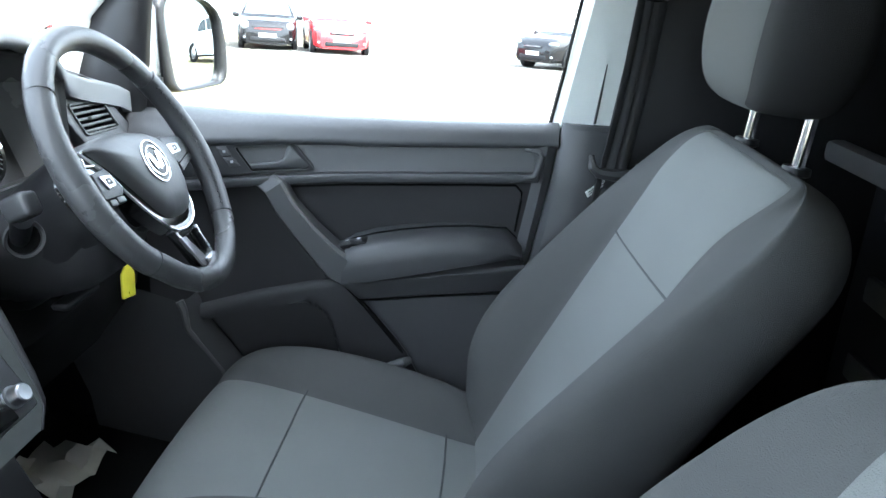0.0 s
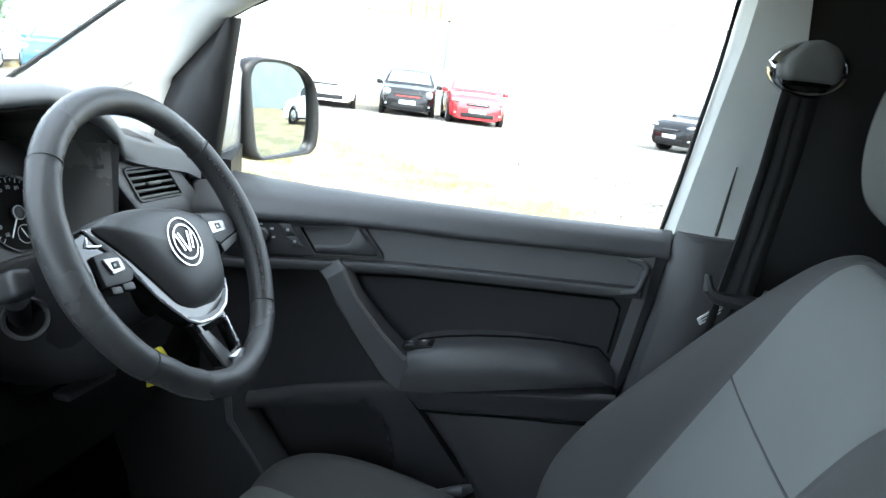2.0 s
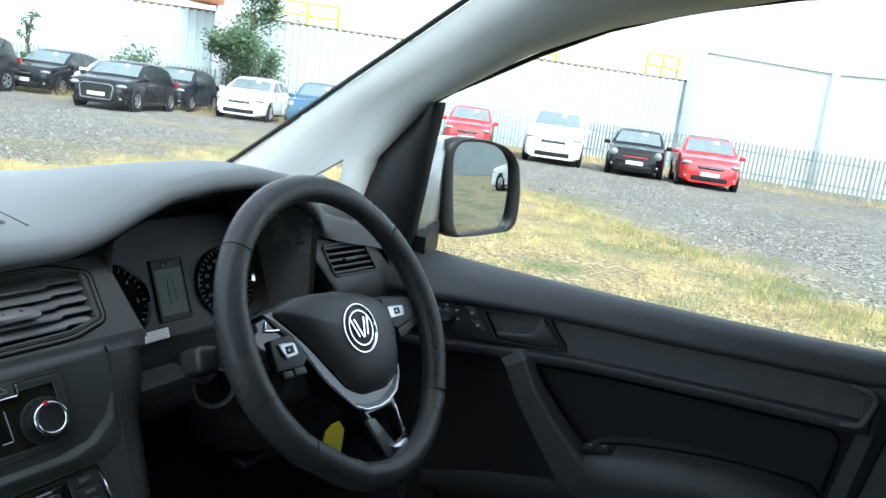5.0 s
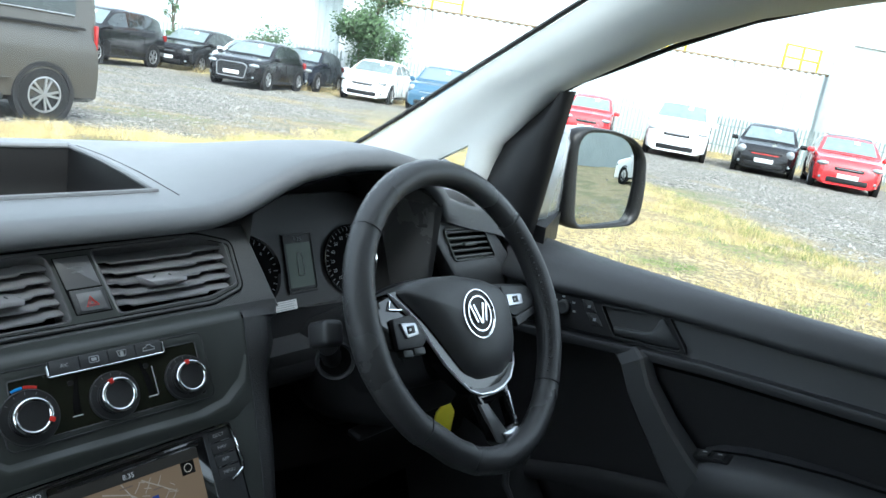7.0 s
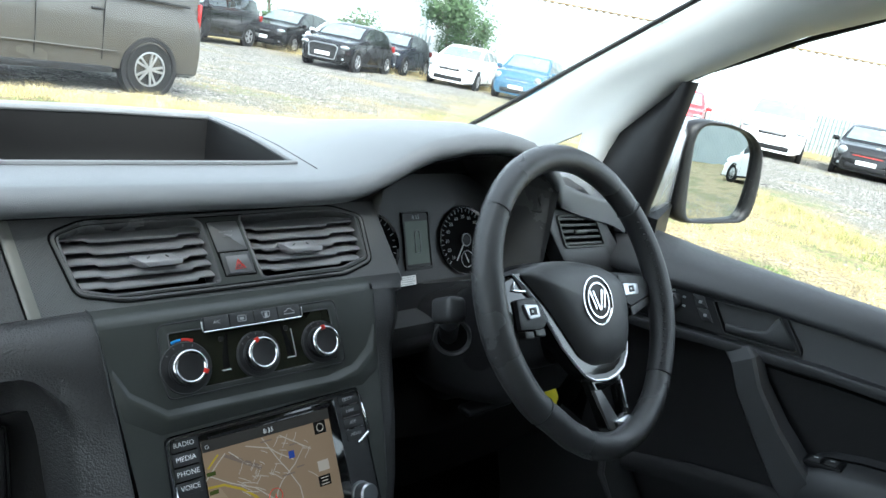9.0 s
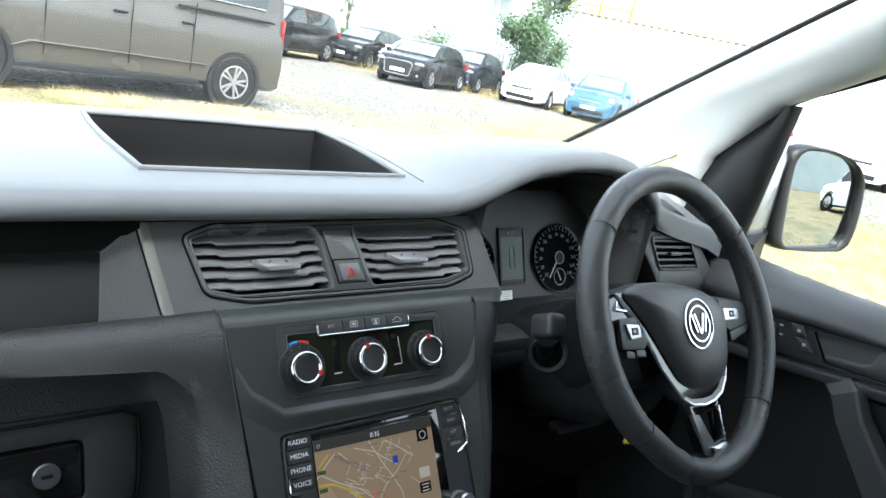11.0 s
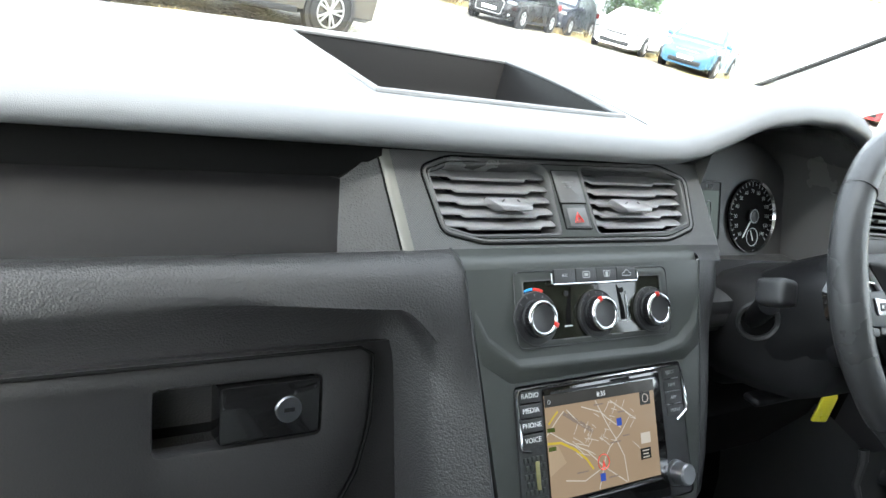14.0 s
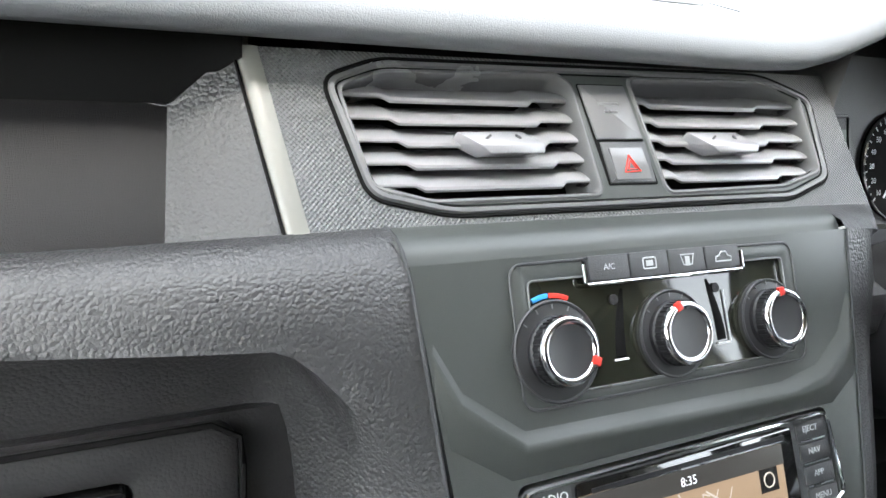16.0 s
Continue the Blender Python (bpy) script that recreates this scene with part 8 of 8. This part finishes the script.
def tree(at, h, spread, seed, label, leaves=1800, name="tree"):
    r = random.Random(seed)
    t = thing(name, (*at, 0), label, "tree" if name == "tree" else "shrub", m=EARTH)
    bm = tube([V(at[0], at[1], -0.1), V(at[0] + 0.05, at[1], h * 0.4), V(at[0] - 0.08, at[1] + 0.05, h * 0.85)], [0.05 * h ** 0.5 + 0.03, 0.05, 0.02], 8)
    limbs = []
    for i in range(9):
        z = h * r.uniform(0.18, 0.8)
        a = r.uniform(0, 6.28)
        e = V(at[0] + math.cos(a) * spread * r.uniform(0.4, 0.9), at[1] + math.sin(a) * spread * r.uniform(0.4, 0.9), z + h * r.uniform(0.08, 0.22))
        tube([V(at[0], at[1], z), (V(at[0], at[1], z) + e) / 2 + V(0, 0, 0.08), e], [0.035, 0.025, 0.01], 6, bm)
        limbs.append(e)
    part("trunk", bm, M_BARK, t)
    vs, fs = [], []
    for i in range(leaves):
        c = r.choice(limbs) if r.random() < 0.75 else V(at[0], at[1], h * r.uniform(0.2, 0.95))
        p = c + V(r.gauss(0, 1), r.gauss(0, 1), r.gauss(0, 1.1)) * spread * 0.23
        if p.z < 0.05:
            continue
        s = r.uniform(0.035, 0.095)
        d1 = V(r.uniform(-1, 1), r.uniform(-1, 1), r.uniform(-1, 1)).normalized()
        d2 = d1.orthogonal().normalized()
        k = len(vs)
        vs += [tuple(p - d1 * s), tuple(p + d2 * s * 0.5), tuple(p + d1 * s), tuple(p - d2 * s * 0.5 + V(0, 0, 0.01))]
        fs.append((k, k + 1, k + 2, k + 3))
    me = bpy.data.meshes.new("crown")
    me.from_pydata(vs, [], fs)
    me.materials.append(M_LEAF)
    me.transform(Matrix.Translation(-BASE[t.name]))
    cr = new("crown", me)
    cr.parent = t
    return t


tree(at_bearing(49.6, 29.5), 5.3, 1.15, 3, "leafy dark green tree growing up the wall", 9000)
tree(at_bearing(50.7, 29.2), 3.4, 0.85, 6, "leafy dark green tree growing up the wall", 5000)
tree(at_bearing(57.5, 28.0), 1.9, 0.8, 7, "low green shrub by the fence", 2200, "shrub")
tree(at_bearing(55.6, 28.3), 1.6, 0.5, 11, "low green shrub by the fence", 500, "shrub")
tree(at_bearing(71.5, 30.0), 4.2, 1.0, 8, "leafy tree at the far corner of the wall", 3500)
tree(at_bearing(63.8, 29.5), 2.6, 0.3, 15, "thin ivy-covered stem at the fence", 350, "shrub")
tree(at_bearing(29.5, 39.0), 5.2, 1.3, 17, "tree top seen behind the wall", 1500)
tree(at_bearing(45.5, 38.0), 4.8, 1.3, 18, "tree top seen behind the wall", 1200)

# ---- parked vehicles ----
M_TYRE = material("tyre rubber", (0.013, 0.013, 0.013), 0.85, vary=0.2, spec=0.15)
M_ALLOY = material("alloy wheel", (0.34, 0.345, 0.355), 0.35, metal=0.8)
M_SIDEGLASS = material("dark tinted car glass", (0.030, 0.036, 0.037), 0.05, spec=0.6, rough_vary=0.02)
# Windscreen glass: grey-blue base colour paints the sky's reflection.
M_CARGLASS = material("car glass with painted sky", (0.13, 0.16, 0.165), 0.05, spec=0.9, rough_vary=0.02)
M_LAMP = material("headlamp glass", (0.20, 0.22, 0.23), 0.08, coat=0.5, rough_vary=0.02)
M_TAIL = material("red tail lamp", (0.22, 0.012, 0.012), 0.15)
M_TRIM = material("black car trim", (0.012, 0.012, 0.013), 0.5, spec=0.25)
M_CARD = material("pale price card", (0.66, 0.66, 0.50), 0.6)
M_PLATE = material("number plate white", (0.75, 0.76, 0.74), 0.4)


def paint(name, c, metal=0.0, coat=0.8, spec=0.5):
    return material(name, c, 0.22, metal=metal, coat=coat, vary=0.03, vary_scale=1.0, spec=spec)


P_BLACK = paint("black car paint", (0.006, 0.006, 0.007), coat=0.35, spec=0.25)
P_NAVY = paint("dark blue car paint", (0.010, 0.012, 0.019), coat=0.35, spec=0.25)
P_WHITE = paint("white car paint", (0.78, 0.79, 0.80))
P_RED = paint("red car paint", (0.55, 0.02, 0.025))
P_BLUE = paint("bright blue car paint", (0.030, 0.095, 0.165), 0.2)
P_GREY = paint("grey metallic van paint", (0.066, 0.062, 0.055), 0.3, coat=0.4, spec=0.3)

# deck line, roof line and half width along the length, as shares of length and height
HATCH = dict(deck=[(0, 0.40), (0.02, 0.50), (0.06, 0.565), (0.16, 0.615), (0.27, 0.655), (0.6, 0.69), (0.9, 0.69), (0.97, 0.62), (1, 0.45)], roof=[(0.255, 0.66), (0.34, 0.82), (0.43, 0.945), (0.50, 0.988), (0.58, 1.0), (0.70, 0.98), (0.82, 0.915), (0.90, 0.82), (0.955, 0.69)], wide=[(0, 0.72), (0.03, 0.86), (0.10, 0.955), (0.25, 1.0), (0.8, 1.0), (0.95, 0.93), (1, 0.82)], glass=(0.315, 0.84), screen=(0.27, 0.415))
SUV = dict(deck=[(0, 0.40), (0.015, 0.50), (0.05, 0.575), (0.20, 0.625), (0.28, 0.65), (0.6, 0.67), (0.93, 0.67), (0.98, 0.58), (1, 0.42)], roof=[(0.265, 0.655), (0.41, 0.955), (0.53, 1.0), (0.80, 0.99), (0.92, 0.93), (0.975, 0.67)], wide=[(0, 0.80), (0.03, 0.90), (0.10, 0.97), (0.25, 1.0), (0.85, 1.0), (0.97, 0.93), (1, 0.86)], glass=(0.32, 0.91), screen=(0.28, 0.40))
PANEL = dict(deck=[(0, 0.34), (0.02, 0.44), (0.06, 0.49), (0.13, 0.53), (0.17, 0.545), (0.6, 0.56), (0.98, 0.56), (1, 0.50)], roof=[(0.16, 0.55), (0.28, 0.93), (0.36, 1.0), (0.75, 1.0), (0.96, 0.985), (0.992, 0.90), (1.0, 0.5)], wide=[(0, 0.78), (0.03, 0.92), (0.12, 1.0), (0.9, 1.0), (1, 0.965)], glass=(0.25, 0.93), screen=(0.175, 0.27))
VEHICLES = {}


def vehicle(name, shape, size, paint_mt, front, facing, label, category, wheel_r=0.31, wheels=(0.19, 0.81), glassy=True, roof_mt=None, grille="split"):
    """A parked car: front axle centre on the ground and the way it faces."""
    L, W, H = size
    f = Vector((*facing, 0)).normalized()
    m = fr((*front, 0), -f, V(f.y, -f.x, 0))
    m = Matrix.Translation(V(*front, 0)) @ Matrix((tuple(-f), (f.y, -f.x, 0), (0, 0, 1))).transposed().to_4x4()
    m.translation = V(*front, 0) + f * (wheels[0] * L)
    ob = thing(name, (0, 0, 0), label, category, m=m)
    hw = W / 2
    zb = 0.17 + (H - 1.4) * 0.12

    def half(s):
        t = s / L
        w = hw * smooth_at(shape["wide"], t)
        dk = H * curve_at(shape["deck"], t)
        r0, r1 = shape["roof"][0][0], shape["roof"][-1][0]
        if r0 < t < r1:
            rf = max(H * curve_at(shape["roof"], t), dk + 0.012)
        else:
            rf = dk + 0.012
        k = min(1.0, max(0.0, (rf - dk) / (0.30 * H)))
        wr = lerp(w * 0.93, w * (0.745 if shape is HATCH else 0.78 if shape is SUV else 0.88), k)
        return [(0.0, zb), (w * 0.82, zb), (w * 0.965, zb + 0.07), (w * 1.0, lerp(zb, dk, 0.45)), (w * 0.985, lerp(zb, dk, 0.72)), (w * 0.972, dk - 0.045), (w * 0.945, dk), (wr, lerp(dk, rf, 0.90) if k > 0.05 else dk + 0.006), (wr * 0.86, rf), (wr * 0.45, rf + 0.012), (0.0, rf + 0.016)]

    st = sorted({round(v, 4) for v in [0, 0.008, 0.02, 0.045, 0.08, 0.13, 0.19, 0.25] + [a for a, _ in shape["roof"]] + [a for a, _ in shape["deck"]] + [0.35, 0.40, 0.48, 0.56, 0.65, 0.74, 0.81, 0.88, 0.93, 0.97, 0.99, 1.0]})
    rings = []
    for t in st:
        h = half(t * L)
        rings.append([V(t * L, y, z) for y, z in h] + [V(t * L, -y, z) for y, z in reversed(h[1:-1])])
    part("body", loft(rings), paint_mt, ob, sharp=32)

    def pt(t, a, side, off):
        """A point of the side glass zone: a from belt 0 to roof 1."""
        h = half(t * L)
        y0, z0 = h[6]
        y1, z1 = h[7]
        y, z = lerp(y0, y1, a), lerp(z0, z1, a)
        return V(t * L, side * (y + off), z)

    g0, g1 = shape["glass"]
    if glassy:
        cuts = [(g0, 0.36, 0.52), (0.535, 0.54, 0.70), (0.715, 0.74, g1)]
        for side in (1, -1):
            for a, b, c in cuts:
                ts = [lerp(a, c, i / 5) for i in range(6)]
                lo = [pt(t, 0.10 if shape is not PANEL else 0.30, side, 0.006) for t in ts]
                hi = [pt(t, 0.93, side, 0.006) for t in ts]
                part("side_window", grid([lo, hi]), M_SIDEGLASS, ob)
        s0, s1 = shape["screen"]
        rws = []
        for i in range(6):
            t = lerp(s0, s1, i / 5)
            h = half(t * L)
            y, z = h[8]
            rws.append([V(t * L - 0.006, k * y * 1.02, z + 0.010 + 0.012 * (1 - k * k)) for k in (-1, -0.6, -0.2, 0.2, 0.6, 1)])
        part("windscreen", grid(rws), M_CARGLASS, ob)
        if shape is not PANEL:
            t = lerp(s0, s1, 0.72)
            y, z = half(t * L)[8]
            card = fr((t * L - 0.02, -y * 0.30, z + 0.012), (0, 1, 0), (0.62, 0, 0.78))
            part("price_card", plate(rect(-0.07, -0.10, 0.07, 0.10), card, 0.003), M_CARD, ob, "pale card behind the windscreen")
        if shape is HATCH or shape is SUV:
            r1 = shape["roof"][-1][0]
            rws = []
            for i in range(4):
                t = lerp(r1 - 0.09, r1 - 0.012, i / 3)
                h = half(t * L)
                y, z = h[8]
                rws.append([V(t * L + 0.008, k * y * 0.98, z + 0.010 + 0.012 * (1 - k * k)) for k in (-1, -0.4, 0.4, 1)])
            part("rear_window", grid(rws), M_CARGLASS, ob)
    if roof_mt:
        rws = []
        for t in [lerp(shape["roof"][1][0] - 0.01, shape["roof"][-2][0], i / 7) for i in range(8)]:
            h = half(t * L)
            rws.append([V(t * L, k * h[8][0] * 1.02, h[8][1] + 0.012 + 0.012 * (1 - k * k)) for k in (-1, -0.5, 0, 0.5, 1)])
        part("roof_panel", grid(rws), roof_mt, ob)
    for t in wheels:
        for side in (1, -1):
            w = hw * smooth_at(shape["wide"], t)
            c = V(t * L, side * (w - 0.105), wheel_r)
            q = fr(c, (1, 0, 0), (0, 0, 1))
            if side > 0:
                q = q @ Matrix.Rotation(math.pi, 4, "Y")
            part("wheel_arch", lathe([(0, 0.0), (wheel_r + 0.065, 0.0), (wheel_r + 0.065, 0.1085), (wheel_r + 0.01, 0.1085), (wheel_r - 0.02, 0.06)], q, 28), M_TRIM, ob)
            wl = part("wheel", lathe([(wheel_r * 0.62, -0.05), (wheel_r * 0.93, -0.05), (wheel_r, -0.03), (wheel_r, 0.09), (wheel_r * 0.94, 0.112), (wheel_r * 0.68, 0.115), (wheel_r * 0.64, 0.10)], q, 30), M_TYRE, ob)
            part("rim", lathe([(wheel_r * 0.66, 0.112), (wheel_r * 0.62, 0.112), (wheel_r * 0.60, 0.075), (0, 0.06)], q, 30), M_TRIM, wl)
            sp = bmesh.new()
            for i in range(5):
                for o in (-0.19, 0.19):
                    box((wheel_r * 0.36, 0, 0.100), (wheel_r * 0.56, wheel_r * 0.085, 0.018), q @ Matrix.Rotation(i * 1.2566 + o, 4, "Z"), bm=sp)
            lathe([(0, 0.112), (wheel_r * 0.12, 0.11), (wheel_r * 0.12, 0.09)], q, 12, sp)
            lathe([(wheel_r * 0.66, 0.114), (wheel_r * 0.60, 0.117), (wheel_r * 0.585, 0.10)], q, 30, sp)
            part("spokes", sp, M_ALLOY, wl)
    # front end
    zg = H * 0.40
    wl0 = hw * 0.74
    for side in (1, -1):
        lf = Matrix.Translation(V((0.036 if grille != "round" else 0.028) * L, side * wl0, H * (0.475 if shape is not PANEL else 0.40)))
        b = bmesh.new()
        bmesh.ops.create_uvsphere(b, u_segments=16, v_segments=10, radius=1.0)
        bmesh.ops.scale(b, vec=(0.16, 0.155, 0.068) if grille != "round" else (0.12, 0.125, 0.125), verts=b.verts)
        bmesh.ops.transform(b, matrix=lf @ Matrix.Rotation(side * 0.5, 4, "Z"), verts=b.verts)
        part("headlight", b, M_LAMP, ob)
        b = bmesh.new()
        bmesh.ops.create_uvsphere(b, u_segments=10, v_segments=8, radius=1.0)
        bmesh.ops.scale(b, vec=(0.045, 0.045, 0.038), verts=b.verts)
        bmesh.ops.transform(b, matrix=Matrix.Translation(V(0.012 * L, side * hw * 0.76, zb + 0.16)), verts=b.verts)
        part("fog_lamp", b, M_LAMP, ob)
        mr = part("door_mirror", box((0.285 * L if shape is not PANEL else 0.22 * L, side * (hw + 0.075), H * 0.66 if shape is not PANEL else H * 0.58), (0.10, 0.19, 0.13), bevel=0.04, seg=3), paint_mt if shape is not PANEL else M_TRIM, ob)
        tl = box((0.985 * L if shape is not PANEL else 0.996 * L, side * hw * 0.86, H * (0.58 if shape is not PANEL else 0.52)), (0.05, 0.16, 0.20 if shape is not PANEL else 0.42), bevel=0.03)
        part("tail_lamp", tl, M_TAIL, ob)
        for t in (0.50, 0.68):
            part("door_handle", box((t * L, side * (hw * 1.0 + 0.005), H * 0.585 if shape is not PANEL else H * 0.50), (0.16, 0.03, 0.03), bevel=0.01), paint_mt if shape is not PANEL else M_TRIM, ob)
        for t in (0.33, 0.53, 0.70):
            part("door_gap", box((t * L, side * (hw * 0.995), H * 0.42), (0.008, 0.012, H * 0.42)), M_TRIM, ob)
        part("sill_trim", box((0.5 * L, side * hw * 0.985, zb + 0.05), (0.46 * L, 0.03, 0.08), bevel=0.012), M_TRIM if grille != "round" else paint_mt, ob)
    if grille == "split":
        part("grille", box((0.004 * L, 0, H * 0.415), (0.07, hw * 0.80, 0.085), bevel=0.02), M_TRIM, ob)
        part("grille_strip", box((-0.008 * L, 0, H * 0.42), (0.03, hw * 0.7, 0.018), bevel=0.006), M_ALLOY, ob)
    elif grille == "tall":
        part("grille", plate(rounded([(-0.42, -0.26), (0.42, -0.26), (0.48, 0.10), (0.36, 0.16), (-0.36, 0.16), (-0.48, 0.10)], 0.05), fr((-0.012, 0, H * 0.385), (0, -1, 0), (0.08, 0, 1)), 0.10), M_TRIM, ob)
        part("grille_rim", ring(rounded([(-0.42, -0.26), (0.42, -0.26), (0.48, 0.10), (0.36, 0.16), (-0.36, 0.16), (-0.48, 0.10)], 0.05), 0.014, fr((-0.012, 0, H * 0.385), (0, -1, 0), (0.08, 0, 1)), 0.0), M_ALLOY, ob)
    else:
        part("grille", plate(rounded([(-0.40, -0.06), (0.40, -0.06), (0.46, 0.06), (-0.46, 0.06)], 0.03), fr((0.004 * L, 0, H * 0.42), (0, -1, 0), (0.1, 0, 1)), 0.08), M_TRIM, ob)
        part("grille_strip", box((-0.002, 0, H * 0.42), (0.03, 0.74, 0.02), bevel=0.006), M_RED if paint_mt is P_BLACK else M_ALLOY, ob)
    if shape is PANEL:
        for side in (1, -1):
            part("slide_rail", box((0.80 * L, side * (hw * 0.985), H * 0.595), (0.30 * L, 0.03, 0.035), bevel=0.008), M_TRIM, ob)
            part("side_crease", tube([V(0.26 * L, side * (hw + 0.002), H * 0.235), V(0.30 * L, side * (hw + 0.006), H * 0.270), V(0.52 * L, side * (hw + 0.006), H * 0.268), V(0.74 * L, side * (hw + 0.006), H * 0.262)], [0.006, 0.018, 0.018, 0.014], 8, flat=0.8), paint_mt, ob)
            part("window_trim", tube([pt(t, 0.28, side, 0.010) for t in (0.72, 0.78, 0.85, 0.925)], 0.012, 6), M_ALLOY, ob)
    part("lower_intake", box((0.006 * L, 0, zb + 0.13), (0.10, hw * 1.15, 0.14), bevel=0.03), M_TRIM, ob)
    np_ = part("number_plate", box((-0.016, 0, zb + 0.245), (0.02, 0.50, 0.11), bevel=0.006), M_PLATE, ob)
    part("plate_bars", box((-0.027, 0, zb + 0.245), (0.004, 0.40, 0.05)), M_GREYINK, np_)
    part("bonnet_gap", tube([V(0.06 * L, -hw * 0.7, half(0.06 * L)[8][1] + 0.004), V(0.05 * L, 0, half(0.05 * L)[10][1] + 0.004), V(0.06 * L, hw * 0.7, half(0.06 * L)[8][1] + 0.004)], 0.006, 5), M_TRIM, ob)
    return ob


vehicle("parked_car", HATCH, (3.95, 1.72, 1.46), P_RED, (21.6, 5.33), (-0.93, -0.36), "red hatchback with a dark roof parked by the fence", "car", roof_mt=P_BLACK)
vehicle("parked_car", HATCH, (3.85, 1.73, 1.42), P_BLACK, (21.75, 7.56), (-0.94, -0.33), "black small hatchback with a red grille line by the fence", "car", grille="round")
vehicle("parked_car", SUV, (4.44, 1.84, 1.71), P_WHITE, (20.9, 9.94), (-0.91, -0.41), "white family car with black grille and plate by the fence", "car", wheel_r=0.35)
vehicle("parked_car", HATCH, (3.46, 1.62, 1.46), P_RED, (20.85, 13.15), (-0.87, -0.50), "red city car parked by the fence", "car", wheel_r=0.29)
vehicle("parked_car", SUV, (4.10, 1.79, 1.56), P_BLUE, (17.9, 17.4), (-0.85, -0.52), "bright blue crossover car parked on the gravel", "car", wheel_r=0.34, grille="round")
vehicle("parked_car", HATCH, (4.15, 1.78, 1.45), P_WHITE, (16.8, 19.6), (-0.83, -0.55), "white hatchback with black lower grille on the gravel", "car")
vehicle("parked_car", HATCH, (3.97, 1.74, 1.42), P_BLACK, (12.1, 20.0), (-0.83, -0.556), "black hatchback with a tall framed grille on the gravel", "car", grille="tall")
vehicle("parked_car", HATCH, (3.75, 1.70, 1.46), P_NAVY, (15.6, 22.2), (-0.83, -0.556), "dark blue hatchback parked behind another car", "car")
vehicle("parked_car", HATCH, (3.9, 1.70, 1.45), P_WHITE, (14.1, 23.65), (-0.83, -0.556), "white hatchback mostly hidden behind a black car", "car")
vehicle("parked_car", HATCH, (4.35, 1.82, 1.50), P_BLACK, (12.6, 25.1), (-0.83, -0.556), "black hatchback parked by the fence", "car")
vehicle("parked_car", SUV, (4.80, 1.88, 1.68), P_BLACK, (8.2, 23.2), (-0.83, -0.556), "black people carrier parked on the gravel", "car", wheel_r=0.34)
vehicle("parked_car", HATCH, (4.1, 1.76, 1.46), P_BLACK, (22.3, -0.9), (-0.75, 0.66), "black car parked in the grass by the fence", "car")
vehicle("parked_van", PANEL, (4.75, 1.95, 1.97), P_GREY, (-0.26, 9.38), (-0.957, -0.29), "grey metallic panel van with alloy wheels parked ahead", "van", wheel_r=0.335, wheels=(0.185, 0.838), glassy=True)
vehicle("parked_car", SUV, (4.6, 1.9, 1.85), P_WHITE, (13.9, -9.0), (-0.45, -0.89), "white four-wheel drive car across the yard", "car", wheel_r=0.39)
